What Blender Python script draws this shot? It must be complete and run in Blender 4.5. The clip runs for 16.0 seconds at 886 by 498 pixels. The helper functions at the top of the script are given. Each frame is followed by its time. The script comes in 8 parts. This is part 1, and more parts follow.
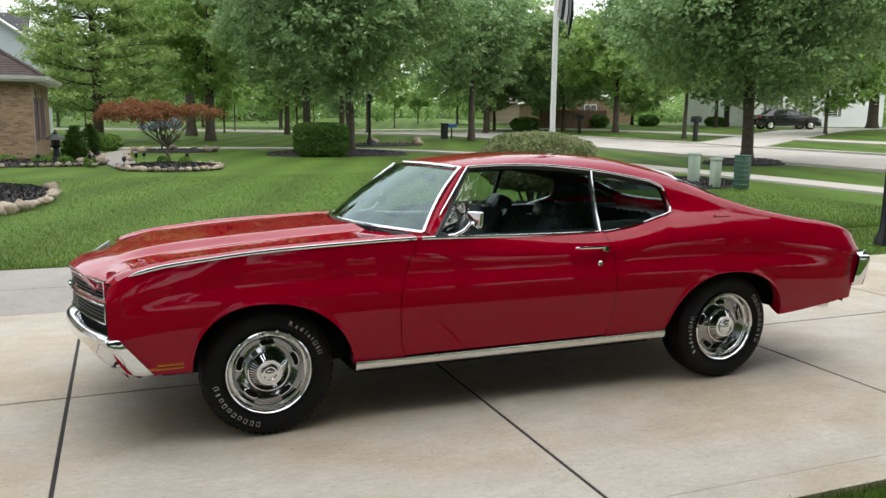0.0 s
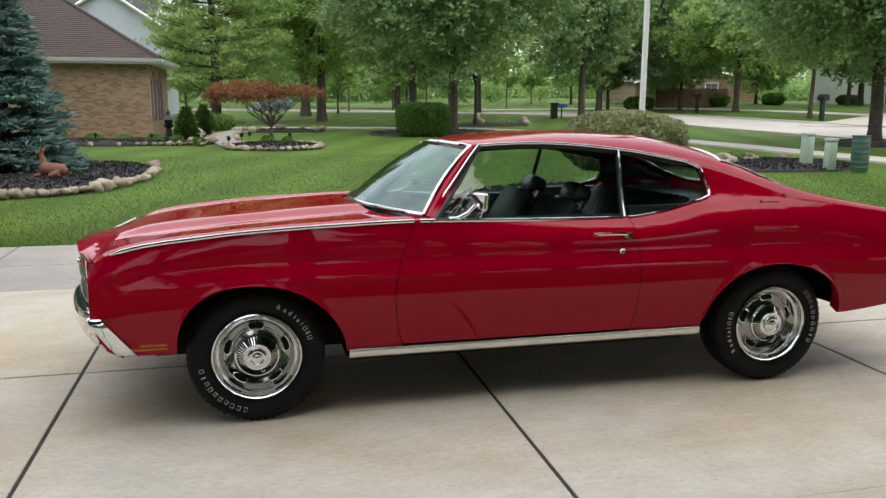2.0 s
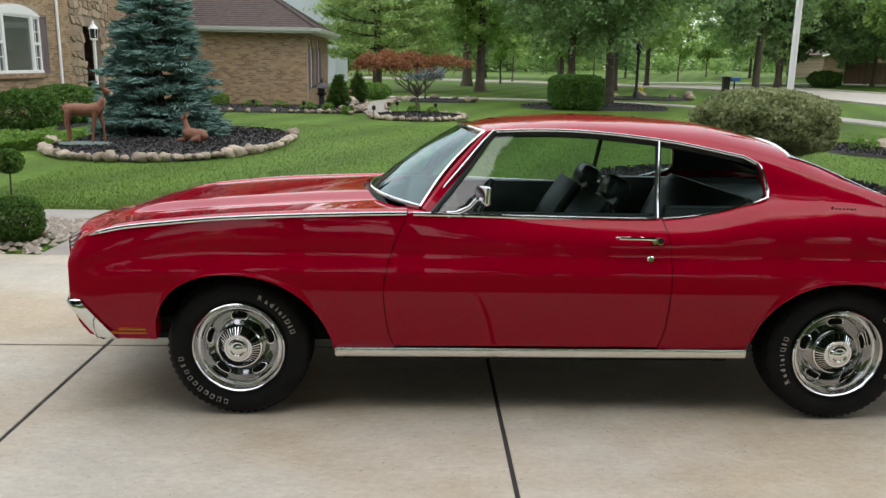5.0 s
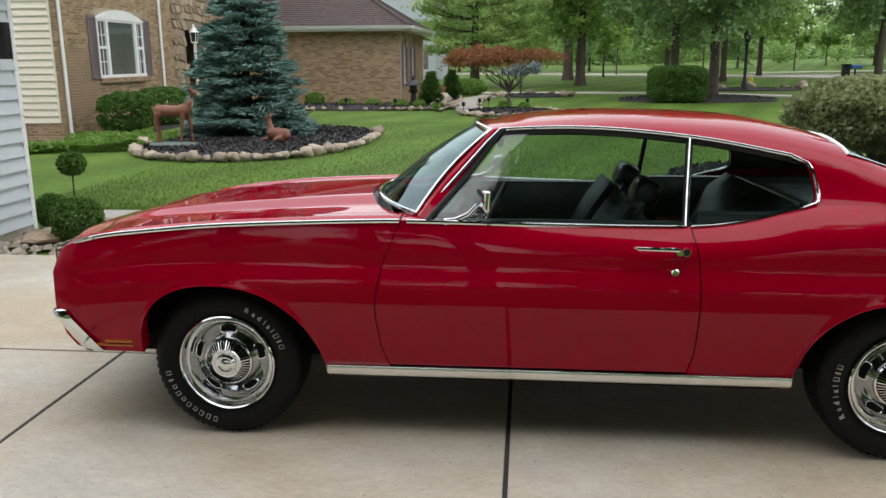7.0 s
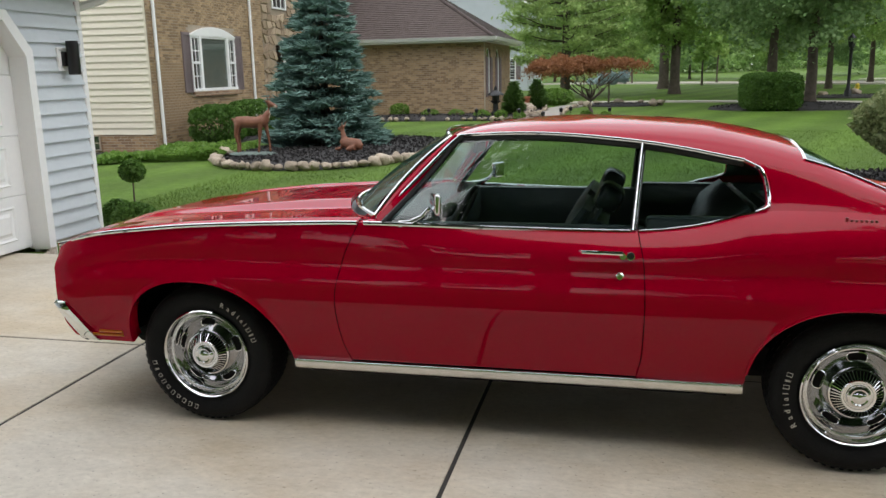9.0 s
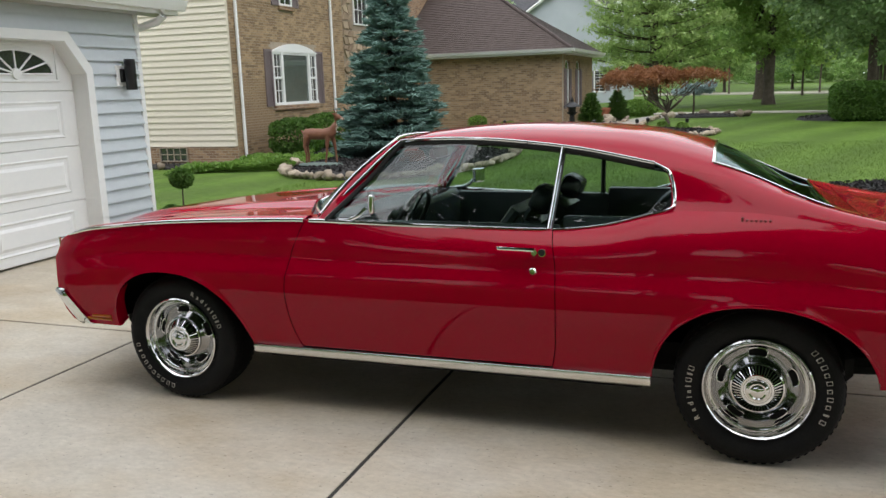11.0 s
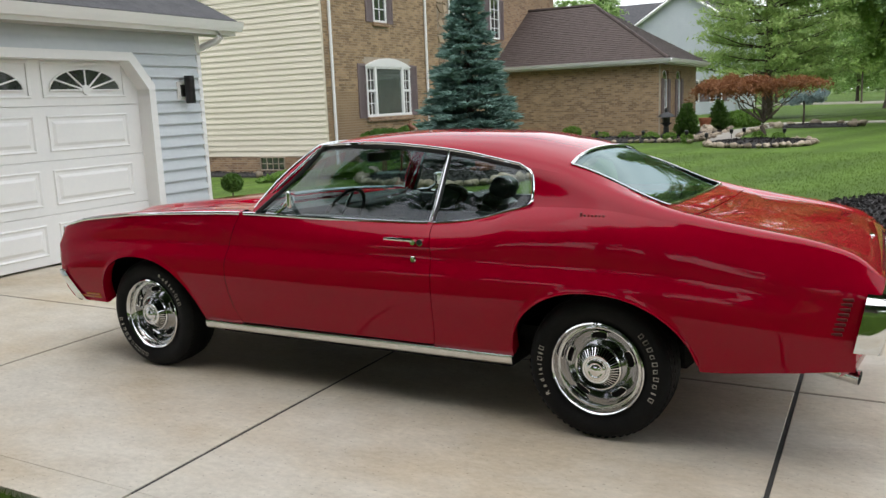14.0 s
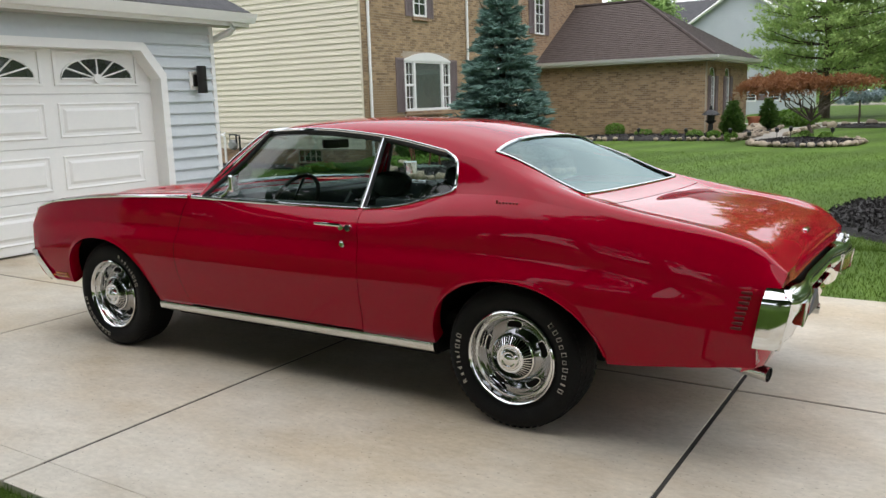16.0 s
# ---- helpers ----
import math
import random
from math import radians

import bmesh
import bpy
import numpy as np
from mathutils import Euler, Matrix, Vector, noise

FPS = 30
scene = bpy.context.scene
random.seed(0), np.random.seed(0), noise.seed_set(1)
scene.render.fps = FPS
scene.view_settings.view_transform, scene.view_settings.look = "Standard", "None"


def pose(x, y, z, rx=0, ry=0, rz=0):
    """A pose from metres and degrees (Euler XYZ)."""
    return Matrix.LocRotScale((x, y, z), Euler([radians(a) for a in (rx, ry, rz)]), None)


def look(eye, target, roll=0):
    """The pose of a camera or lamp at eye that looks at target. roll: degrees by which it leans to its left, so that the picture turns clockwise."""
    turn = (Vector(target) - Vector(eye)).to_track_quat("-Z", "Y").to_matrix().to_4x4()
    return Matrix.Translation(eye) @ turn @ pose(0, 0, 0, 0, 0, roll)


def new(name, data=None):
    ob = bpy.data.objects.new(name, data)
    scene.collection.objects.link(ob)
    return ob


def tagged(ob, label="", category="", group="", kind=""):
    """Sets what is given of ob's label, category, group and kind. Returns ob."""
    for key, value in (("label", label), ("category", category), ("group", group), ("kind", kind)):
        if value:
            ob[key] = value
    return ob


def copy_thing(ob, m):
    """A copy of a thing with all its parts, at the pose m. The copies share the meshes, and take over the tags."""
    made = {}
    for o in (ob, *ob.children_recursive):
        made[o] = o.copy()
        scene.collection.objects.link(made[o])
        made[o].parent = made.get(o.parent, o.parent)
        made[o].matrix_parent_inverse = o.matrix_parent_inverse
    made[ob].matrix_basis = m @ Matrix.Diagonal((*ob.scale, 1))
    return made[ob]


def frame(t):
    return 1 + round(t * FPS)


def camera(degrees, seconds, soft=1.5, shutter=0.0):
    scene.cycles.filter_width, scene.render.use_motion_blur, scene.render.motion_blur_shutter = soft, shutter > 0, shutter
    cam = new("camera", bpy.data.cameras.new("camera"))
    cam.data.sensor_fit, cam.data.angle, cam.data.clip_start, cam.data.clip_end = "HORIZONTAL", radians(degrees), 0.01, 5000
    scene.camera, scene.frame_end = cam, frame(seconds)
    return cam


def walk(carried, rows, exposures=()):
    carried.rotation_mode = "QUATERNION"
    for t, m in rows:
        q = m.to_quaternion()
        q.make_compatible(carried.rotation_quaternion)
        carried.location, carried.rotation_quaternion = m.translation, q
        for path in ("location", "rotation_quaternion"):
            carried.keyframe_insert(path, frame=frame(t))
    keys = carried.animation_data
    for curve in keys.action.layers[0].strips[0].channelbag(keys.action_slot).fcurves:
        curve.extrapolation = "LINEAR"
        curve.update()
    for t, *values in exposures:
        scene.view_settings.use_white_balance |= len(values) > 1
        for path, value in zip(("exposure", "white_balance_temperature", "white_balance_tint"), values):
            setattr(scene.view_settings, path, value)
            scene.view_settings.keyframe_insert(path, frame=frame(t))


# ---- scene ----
import functools
cam = camera(57.1, 16.0)
PATH = [
    (0, (-0.601, -4.8, 1.599), (0.122, -2.964, 1.276), 0.6),
    (0.5, (-0.461, -4.663, 1.585), (0.2, -2.807, 1.241), 0.6),
    (1, (-0.305, -4.608, 1.587), (0.29, -2.733, 1.227), 0.2),
    (1.5, (-0.121, -4.632, 1.586), (0.401, -2.737, 1.217), 0.4),
    (2, (0.032, -4.725, 1.576), (0.485, -2.813, 1.204), 0.3),
    (2.5, (0.184, -4.807, 1.587), (0.574, -2.882, 1.212), 0.2),
    (3, (0.377, -4.832, 1.597), (0.7, -2.896, 1.216), 0.7),
    (3.5, (0.538, -4.765, 1.596), (0.797, -2.821, 1.203), 0.6),
    (4, (0.647, -4.649, 1.613), (0.839, -2.702, 1.199), 0.6),
    (6.5, (1.2, -4.165, 1.632), (1.06, -2.224, 1.171), 0.4),
    (7, (1.312, -4.079, 1.614), (1.111, -2.142, 1.157), -0.4),
    (7.5, (1.449, -4.037, 1.605), (1.191, -2.107, 1.15), -0.4),
    (8, (1.609, -4.033, 1.602), (1.291, -2.11, 1.154), -0.7),
    (8.5, (1.763, -4.072, 1.594), (1.384, -2.158, 1.155), -1.0),
    (9, (1.927, -4.123, 1.6), (1.488, -2.22, 1.171), -1.2),
    (11.5, (2.903, -4.217, 1.557), (2.185, -2.39, 1.173), -2.0),
    (12, (3.099, -4.237, 1.546), (2.331, -2.43, 1.169), -2.2),
    (12.5, (3.284, -4.274, 1.542), (2.467, -2.486, 1.171), -2.4),
    (13, (3.49, -4.276, 1.546), (2.629, -2.508, 1.18), -2.6),
    (13.5, (3.702, -4.24, 1.537), (2.799, -2.493, 1.177), -2.3),
    (14, (3.896, -4.237, 1.526), (2.956, -2.508, 1.171), -2.3),
    (14.5, (4.081, -4.228, 1.518), (3.106, -2.517, 1.167), -2.1),
    (15, (4.254, -4.156, 1.499), (3.248, -2.463, 1.151), -1.9),
    (15.5, (4.385, -4.048, 1.475), (3.351, -2.372, 1.125), -1.6),
    (16, (4.433, -3.933, 1.457), (3.376, -2.273, 1.098), -1.7),
]
walk(cam, [(t, look(eye, target, roll)) for t, eye, target, roll in PATH])

# ---- world, sun, exposure ----
world = bpy.data.worlds.new("sky")
scene.world = world
world.use_nodes = True
wn, wl = world.node_tree.nodes, world.node_tree.links
wn.clear()
sky = wn.new("ShaderNodeTexSky")
sky.sky_type = "NISHITA"
sky.sun_disc = False
sky.sun_elevation, sky.sun_rotation = radians(60), radians(130)
sky.air_density, sky.dust_density, sky.ozone_density = 1.0, 3.0, 1.0
wtc = wn.new("ShaderNodeTexCoord")
wmap = wn.new("ShaderNodeMapping")
wmap.inputs["Scale"].default_value = (1.0, 1.0, 2.2)
cloud = wn.new("ShaderNodeTexNoise")
cloud.inputs["Scale"].default_value, cloud.inputs["Detail"].default_value = 2.2, 6
ramp = wn.new("ShaderNodeValToRGB")
ramp.color_ramp.elements[0].position, ramp.color_ramp.elements[1].position = 0.36, 0.66
ramp.color_ramp.elements[0].color = (0.55, 0.55, 0.55, 1)
ramp.color_ramp.elements[1].color = (1, 1, 1, 1)
wmix = wn.new("ShaderNodeMixRGB")
wmix.inputs["Color2"].default_value = (9.4, 9.6, 9.9, 1)
bg = wn.new("ShaderNodeBackground")
bg.inputs["Strength"].default_value = 0.138
wo = wn.new("ShaderNodeOutputWorld")
wl.new(wtc.outputs["Generated"], wmap.inputs["Vector"])
wl.new(wmap.outputs["Vector"], cloud.inputs["Vector"])
wl.new(cloud.outputs["Fac"], ramp.inputs["Fac"])
wl.new(ramp.outputs["Color"], wmix.inputs["Fac"])
wl.new(sky.outputs["Color"], wmix.inputs["Color1"])
wl.new(wmix.outputs["Color"], bg.inputs["Color"])
wl.new(bg.outputs["Background"], wo.inputs["Surface"])
sun = new("sun", bpy.data.lights.new("sun", "SUN"))
sun.data.energy, sun.data.angle, sun.data.color = 0.7, radians(80), (1.0, 0.985, 0.96)
sun.matrix_world = look((4, -5, 30), (0, 0, 14))
scene.view_settings.exposure = 0.50


# ---- materials ----
def mat(name, c1, c2=None, scale=4.0, rough=0.6, metal=0.0, bump=0.0, bscale=60.0, coat=0.0, spec=0.5, vary=0.0,
        world_space=True, sub=0.0, detail=6, island=False, fine=0.35):
    """A surface whose colour wanders between c1 and c2 at two scales, with fine relief."""
    m = bpy.data.materials.new(name)
    m.use_nodes = True
    n, l = m.node_tree.nodes, m.node_tree.links
    b = n["Principled BSDF"]
    b.inputs["Roughness"].default_value, b.inputs["Metallic"].default_value = rough, metal
    b.inputs["Coat Weight"].default_value, b.inputs["Coat Roughness"].default_value = coat, 0.03
    b.inputs["Specular IOR Level"].default_value = spec
    b.inputs["Base Color"].default_value = (*c1, 1)
    if world_space:
        co = n.new("ShaderNodeNewGeometry").outputs["Position"]
    else:
        co = n.new("ShaderNodeTexCoord").outputs["Object"]
    if c2 is not None:
        a = n.new("ShaderNodeTexNoise")
        a.inputs["Scale"].default_value, a.inputs["Detail"].default_value = scale, detail
        f = n.new("ShaderNodeTexNoise")
        f.inputs["Scale"].default_value, f.inputs["Detail"].default_value = scale * 13, 4
        l.new(co, a.inputs["Vector"]), l.new(co, f.inputs["Vector"])
        mix = n.new("ShaderNodeMix")
        mix.data_type = "FLOAT"
        mix.inputs[0].default_value = fine
        l.new(a.outputs["Fac"], mix.inputs[2]), l.new(f.outputs["Fac"], mix.inputs[3])
        r = n.new("ShaderNodeMapRange")
        r.inputs["From Min"].default_value, r.inputs["From Max"].default_value = 0.34, 0.66
        l.new(mix.outputs[0], r.inputs["Value"])
        fac = r.outputs["Result"]
        if vary or island:
            src = n.new("ShaderNodeNewGeometry").outputs["Random Per Island"] if island else n.new("ShaderNodeObjectInfo").outputs["Random"]
            v = n.new("ShaderNodeMix")
            v.data_type = "FLOAT"
            v.inputs[0].default_value = vary or 0.5
            l.new(fac, v.inputs[2]), l.new(src, v.inputs[3])
            fac = v.outputs[0]
        cm = n.new("ShaderNodeMixRGB")
        cm.inputs["Color1"].default_value, cm.inputs["Color2"].default_value = (*c1, 1), (*c2, 1)
        l.new(fac, cm.inputs["Fac"])
        l.new(cm.outputs["Color"], b.inputs["Base Color"])
    if bump:
        g = n.new("ShaderNodeTexNoise")
        g.inputs["Scale"].default_value, g.inputs["Detail"].default_value = bscale, 5
        l.new(co, g.inputs["Vector"])
        bp = n.new("ShaderNodeBump")
        bp.inputs["Strength"].default_value, bp.inputs["Distance"].default_value = bump, 0.02
        l.new(g.outputs["Fac"], bp.inputs["Height"])
        l.new(bp.outputs["Normal"], b.inputs["Normal"])
    if sub:
        b.inputs["Subsurface Weight"].default_value = sub
    return m


def leaf_mat(name, c1, c2, trans=0.45, rough=0.5):
    """Leaves: each differs a little, and some light comes through."""
    m = bpy.data.materials.new(name)
    m.use_nodes = True
    n, l = m.node_tree.nodes, m.node_tree.links
    b = n["Principled BSDF"]
    b.inputs["Roughness"].default_value = rough
    b.inputs["Specular IOR Level"].default_value = 0.35
    geo = n.new("ShaderNodeNewGeometry")
    big = n.new("ShaderNodeTexNoise")
    big.inputs["Scale"].default_value = 0.9
    l.new(geo.outputs["Position"], big.inputs["Vector"])
    mx = n.new("ShaderNodeMix")
    mx.data_type = "FLOAT"
    mx.inputs[0].default_value = 0.5
    l.new(geo.outputs["Random Per Island"], mx.inputs[2]), l.new(big.outputs["Fac"], mx.inputs[3])
    cm = n.new("ShaderNodeMixRGB")
    cm.inputs["Color1"].default_value, cm.inputs["Color2"].default_value = (*c1, 1), (*c2, 1)
    l.new(mx.outputs[0], cm.inputs["Fac"]), l.new(cm.outputs["Color"], b.inputs["Base Color"])
    tr = n.new("ShaderNodeBsdfTranslucent")
    l.new(cm.outputs["Color"], tr.inputs["Color"])
    ms = n.new("ShaderNodeMixShader")
    ms.inputs["Fac"].default_value = trans
    l.new(b.outputs["BSDF"], ms.inputs[1]), l.new(tr.outputs["BSDF"], ms.inputs[2])
    l.new(ms.outputs["Shader"], n["Material Output"].inputs["Surface"])
    return m


def glass_mat(name, tint, rough=0.0, clear=0.75, gloss=0.04, skin=(1.0, 1.0, 1.0), slope=0.85):
    """A thin pane: tinted see-through with a mirror-like skin that grows at a slant."""
    m = bpy.data.materials.new(name)
    m.use_nodes = True
    n, l = m.node_tree.nodes, m.node_tree.links
    n.remove(n["Principled BSDF"])
    tr = n.new("ShaderNodeBsdfTransparent")
    tr.inputs["Color"].default_value = (*[c * clear for c in tint], 1)
    gl = n.new("ShaderNodeBsdfGlossy")
    gl.inputs["Roughness"].default_value = rough
    gl.inputs["Color"].default_value = (*skin, 1)
    fr = n.new("ShaderNodeLayerWeight")
    fr.inputs["Blend"].default_value = 0.5
    pw = n.new("ShaderNodeMath")
    pw.operation = "POWER"
    pw.inputs[1].default_value = 4.5
    l.new(fr.outputs["Facing"], pw.inputs[0])
    ad = n.new("ShaderNodeMath")
    ad.operation, ad.use_clamp = "MULTIPLY_ADD", True
    ad.inputs[1].default_value, ad.inputs[2].default_value = slope, gloss
    l.new(pw.outputs[0], ad.inputs[0])
    ms = n.new("ShaderNodeMixShader")
    l.new(ad.outputs[0], ms.inputs["Fac"]), l.new(tr.outputs["BSDF"], ms.inputs[1]), l.new(gl.outputs["BSDF"], ms.inputs[2])
    l.new(ms.outputs["Shader"], n["Material Output"].inputs["Surface"])
    return m


def brick_mat(name, c1, c2, mortar, axis, bw=0.2, bh=0.068, rough=0.85):
    """Running-bond brick of real size, with recessed joints. axis: 'x' or 'y', along which the wall runs."""
    m = bpy.data.materials.new(name)
    m.use_nodes = True
    n, l = m.node_tree.nodes, m.node_tree.links
    b = n["Principled BSDF"]
    b.inputs["Roughness"].default_value = rough
    sep = n.new("ShaderNodeSeparateXYZ")
    l.new(n.new("ShaderNodeNewGeometry").outputs["Position"], sep.inputs[0])
    com = n.new("ShaderNodeCombineXYZ")
    l.new(sep.outputs["X" if axis == "x" else "Y"], com.inputs["X"]), l.new(sep.outputs["Z"], com.inputs["Y"])
    br = n.new("ShaderNodeTexBrick")
    br.inputs["Scale"].default_value, br.inputs["Brick Width"].default_value, br.inputs["Row Height"].default_value = 1.0, bw, bh
    br.inputs["Mortar Size"].default_value, br.inputs["Mortar Smooth"].default_value = 0.006, 0.3
    br.inputs["Color1"].default_value, br.inputs["Color2"].default_value, br.inputs["Mortar"].default_value = (*c1, 1), (*c2, 1), (*mortar, 1)
    l.new(com.outputs[0], br.inputs["Vector"])
    no = n.new("ShaderNodeTexNoise")
    no.inputs["Scale"].default_value = 1.3
    l.new(com.outputs[0], no.inputs["Vector"])
    hs = n.new("ShaderNodeMixRGB")
    hs.blend_type = "MULTIPLY"
    hs.inputs["Fac"].default_value = 0.35
    l.new(br.outputs["Color"], hs.inputs["Color1"]), l.new(no.outputs["Fac"], hs.inputs["Color2"])
    l.new(hs.outputs["Color"], b.inputs["Base Color"])
    bp = n.new("ShaderNodeBump")
    bp.invert = True
    bp.inputs["Strength"].default_value, bp.inputs["Distance"].default_value = 0.8, 0.01
    l.new(br.outputs["Fac"], bp.inputs["Height"]), l.new(bp.outputs["Normal"], b.inputs["Normal"])
    return m


RED = mat("red_paint", (0.370, 0.0, 0.016), (0.390, 0.0, 0.018), 1.5, rough=0.5, coat=1.0, spec=0.0, world_space=False)
RED.node_tree.nodes["Principled BSDF"].inputs["Coat IOR"].default_value = 1.35
RED.node_tree.nodes["Principled BSDF"].inputs["Coat Roughness"].default_value = 0.012
CHROME = mat("chrome", (0.80, 0.81, 0.82), rough=0.05, metal=1.0)
STEEL = mat("brushed_trim", (0.74, 0.73, 0.70), (0.66, 0.65, 0.62), 20, rough=0.22, metal=1.0)
ALLOY = mat("wheel_chrome", (0.40, 0.40, 0.41), (0.32, 0.32, 0.33), 15, rough=0.10, metal=1.0, world_space=False)
RUBBER = mat("tyre_rubber", (0.006, 0.006, 0.007), (0.012, 0.012, 0.012), 8, rough=0.6, bump=0.15, bscale=120, spec=0.15, world_space=False)
LETTER = mat("raised_white_letter", (0.62, 0.58, 0.5), (0.5, 0.46, 0.4), 30, rough=0.7, world_space=False)
# near-black for gaps and recesses, their shade put into the colour
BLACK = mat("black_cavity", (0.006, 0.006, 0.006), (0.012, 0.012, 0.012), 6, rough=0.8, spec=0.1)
VINYL = mat("black_vinyl", (0.022, 0.031, 0.033), (0.034, 0.045, 0.047), 9, rough=0.27, bump=0.03, bscale=60, spec=0.5, world_space=False)
PLASTIC = mat("black_plastic", (0.012, 0.012, 0.013), (0.02, 0.02, 0.02), 9, rough=0.45)
CARGLASS = glass_mat("car_glass", (0.86, 0.95, 0.92), clear=0.85, gloss=0.07)
SHIELD = glass_mat("windshield_glass", (0.72, 0.86, 0.84), clear=0.55, gloss=0.17, skin=(0.70, 0.88, 0.88), slope=0.5)
BADGE = mat("badge_red", (0.26, 0.001, 0.008), (0.21, 0.001, 0.006), 30, rough=0.4, coat=1.0)
AMBER = mat("amber_lens", (0.55, 0.14, 0.01), (0.45, 0.1, 0.01), 40, rough=0.2, coat=1.0)
TAILDARK = mat("dark_red_vent", (0.15, 0.001, 0.006), (0.10, 0.001, 0.005), 9, rough=0.5)
TAILRED = mat("tail_lens", (0.3, 0.01, 0.01), (0.22, 0.01, 0.01), 40, rough=0.15, coat=1.0)
LENS = mat("lamp_lens", (0.7, 0.72, 0.72), rough=0.08, metal=0.6)


# ---- mesh helpers ----
def part(name, data, material, parent=None, label="", smooth=True, sharp=35):
    """One mesh object from a bmesh or from (verts, faces), under its thing."""
    me = bpy.data.meshes.new(name)
    if isinstance(data, tuple):
        me.from_pydata([tuple(map(float, v)) for v in data[0]], [], [tuple(map(int, f)) for f in data[1]])
        me.update()
    else:
        data.to_mesh(me)
        data.free()
    if smooth:
        me.polygons.foreach_set("use_smooth", [True] * len(me.polygons))
        me.set_sharp_from_angle(angle=radians(sharp))
    me.materials.append(material)
    ob = new(name, me)
    ob.parent = parent
    if label:
        tagged(ob, label)
    return ob


def thing(name, label, category, m=None, group="", kind=""):
    """An empty at the base of a thing, to hold its parts."""
    ob = new(name)
    ob.empty_display_size = 0.2
    if m is not None:
        ob.matrix_world = m
    return tagged(ob, label, category, group, kind)


def solo(name, data, material, label, category, m=None, group="", kind="", smooth=True):
    ob = part(name, data, material, None, label, smooth)
    if m is not None:
        ob.matrix_world = m
    return tagged(ob, label, category, group, kind)


def box(lo, hi, bev=0.0, seg=1):
    bm = bmesh.new()
    bmesh.ops.create_cube(bm, size=1)
    for v in bm.verts:
        v.co = [lo[i] + (hi[i] - lo[i]) * (v.co[i] + 0.5) for i in range(3)]
    if bev:
        bmesh.ops.bevel(bm, geom=bm.edges[:], offset=bev, segments=seg, affect="EDGES", profile=0.5)
    return bm


def join(*items):
    """Several meshes as one (verts, faces)."""
    vs, fs = [], []
    for d in items:
        if not isinstance(d, tuple):
            d.verts.index_update()
            a, b = [v.co.copy() for v in d.verts], [[v.index for v in f.verts] for f in d.faces]
            d.free()
        else:
            a, b = d
        k = len(vs)
        vs.extend(a)
        fs.extend([[i + k for i in f] for f in b])
    return vs, fs


def tube(pts, rad, n=8, cap=True, flat=1.0):
    """A round bar along points; rad a number or one for each point."""
    pts = [Vector(p) for p in pts]
    rad = [rad] * len(pts) if not hasattr(rad, "__len__") else rad
    vs, fs = [], []
    up = Vector((0, 0, 1))
    for i, p in enumerate(pts):
        d = (pts[min(i + 1, len(pts) - 1)] - pts[max(i - 1, 0)]).normalized()
        ref = up if abs(d.z) < 0.95 else Vector((1, 0, 0))
        a = d.cross(ref).normalized()
        b = a.cross(d).normalized()
        for k in range(n):
            t = 2 * math.pi * k / n
            vs.append(p + (a * math.cos(t) + b * math.sin(t) * flat) * rad[i])
    for i in range(len(pts) - 1):
        for k in range(n):
            fs.append((i * n + k, i * n + (k + 1) % n, (i + 1) * n + (k + 1) % n, (i + 1) * n + k))
    if cap:
        fs.append(tuple(range(n))[::-1])
        fs.append(tuple(range((len(pts) - 1) * n, len(pts) * n)))
    return vs, fs


def lathe(profile, n=32, axis="z", close=False):
    """A turned shape from (radius, height) pairs."""
    vs, fs = [], []
    for r, h in profile:
        for k in range(n):
            t = 2 * math.pi * k / n
            c, s = r * math.cos(t), r * math.sin(t)
            vs.append((c, s, h) if axis == "z" else (c, h, s) if axis == "y" else (h, c, s))
    m = len(profile)
    for i in range(m - 1 + close):
        j = (i + 1) % m
        for k in range(n):
            fs.append((i * n + k, i * n + (k + 1) % n, j * n + (k + 1) % n, j * n + k))
    return vs, fs


def grid(rows, keep=None, flip=False):
    """Faces over rows of points; keep(i, j) says which cells stay."""
    n = len(rows[0])
    vs = [p for r in rows for p in r]
    fs = []
    for i in range(len(rows) - 1):
        for j in range(n - 1):
            if keep is None or keep(i, j):
                f = (i * n + j, i * n + j + 1, (i + 1) * n + j + 1, (i + 1) * n + j)
                fs.append(f[::-1] if flip else f)
    used = sorted({k for f in fs for k in f})
    at = {k: q for q, k in enumerate(used)}
    return [vs[k] for k in used], [tuple(at[k] for k in f) for f in fs]


def thick(data, t):
    """A sheet made into a slab of thickness t."""
    bm = bmesh.new()
    vs = [bm.verts.new(tuple(map(float, v))) for v in data[0]]
    for f in data[1]:
        bm.faces.new([vs[k] for k in f])
    bm.normal_update()
    bmesh.ops.solidify(bm, geom=bm.faces[:], thickness=t)
    return bm


def mirror(data, axis=1):
    data = data if isinstance(data, tuple) else join(data)
    vs = []
    for v in data[0]:
        v = list(v)
        v[axis] = -v[axis]
        vs.append(v)
    return vs, [tuple(f)[::-1] for f in data[1]]


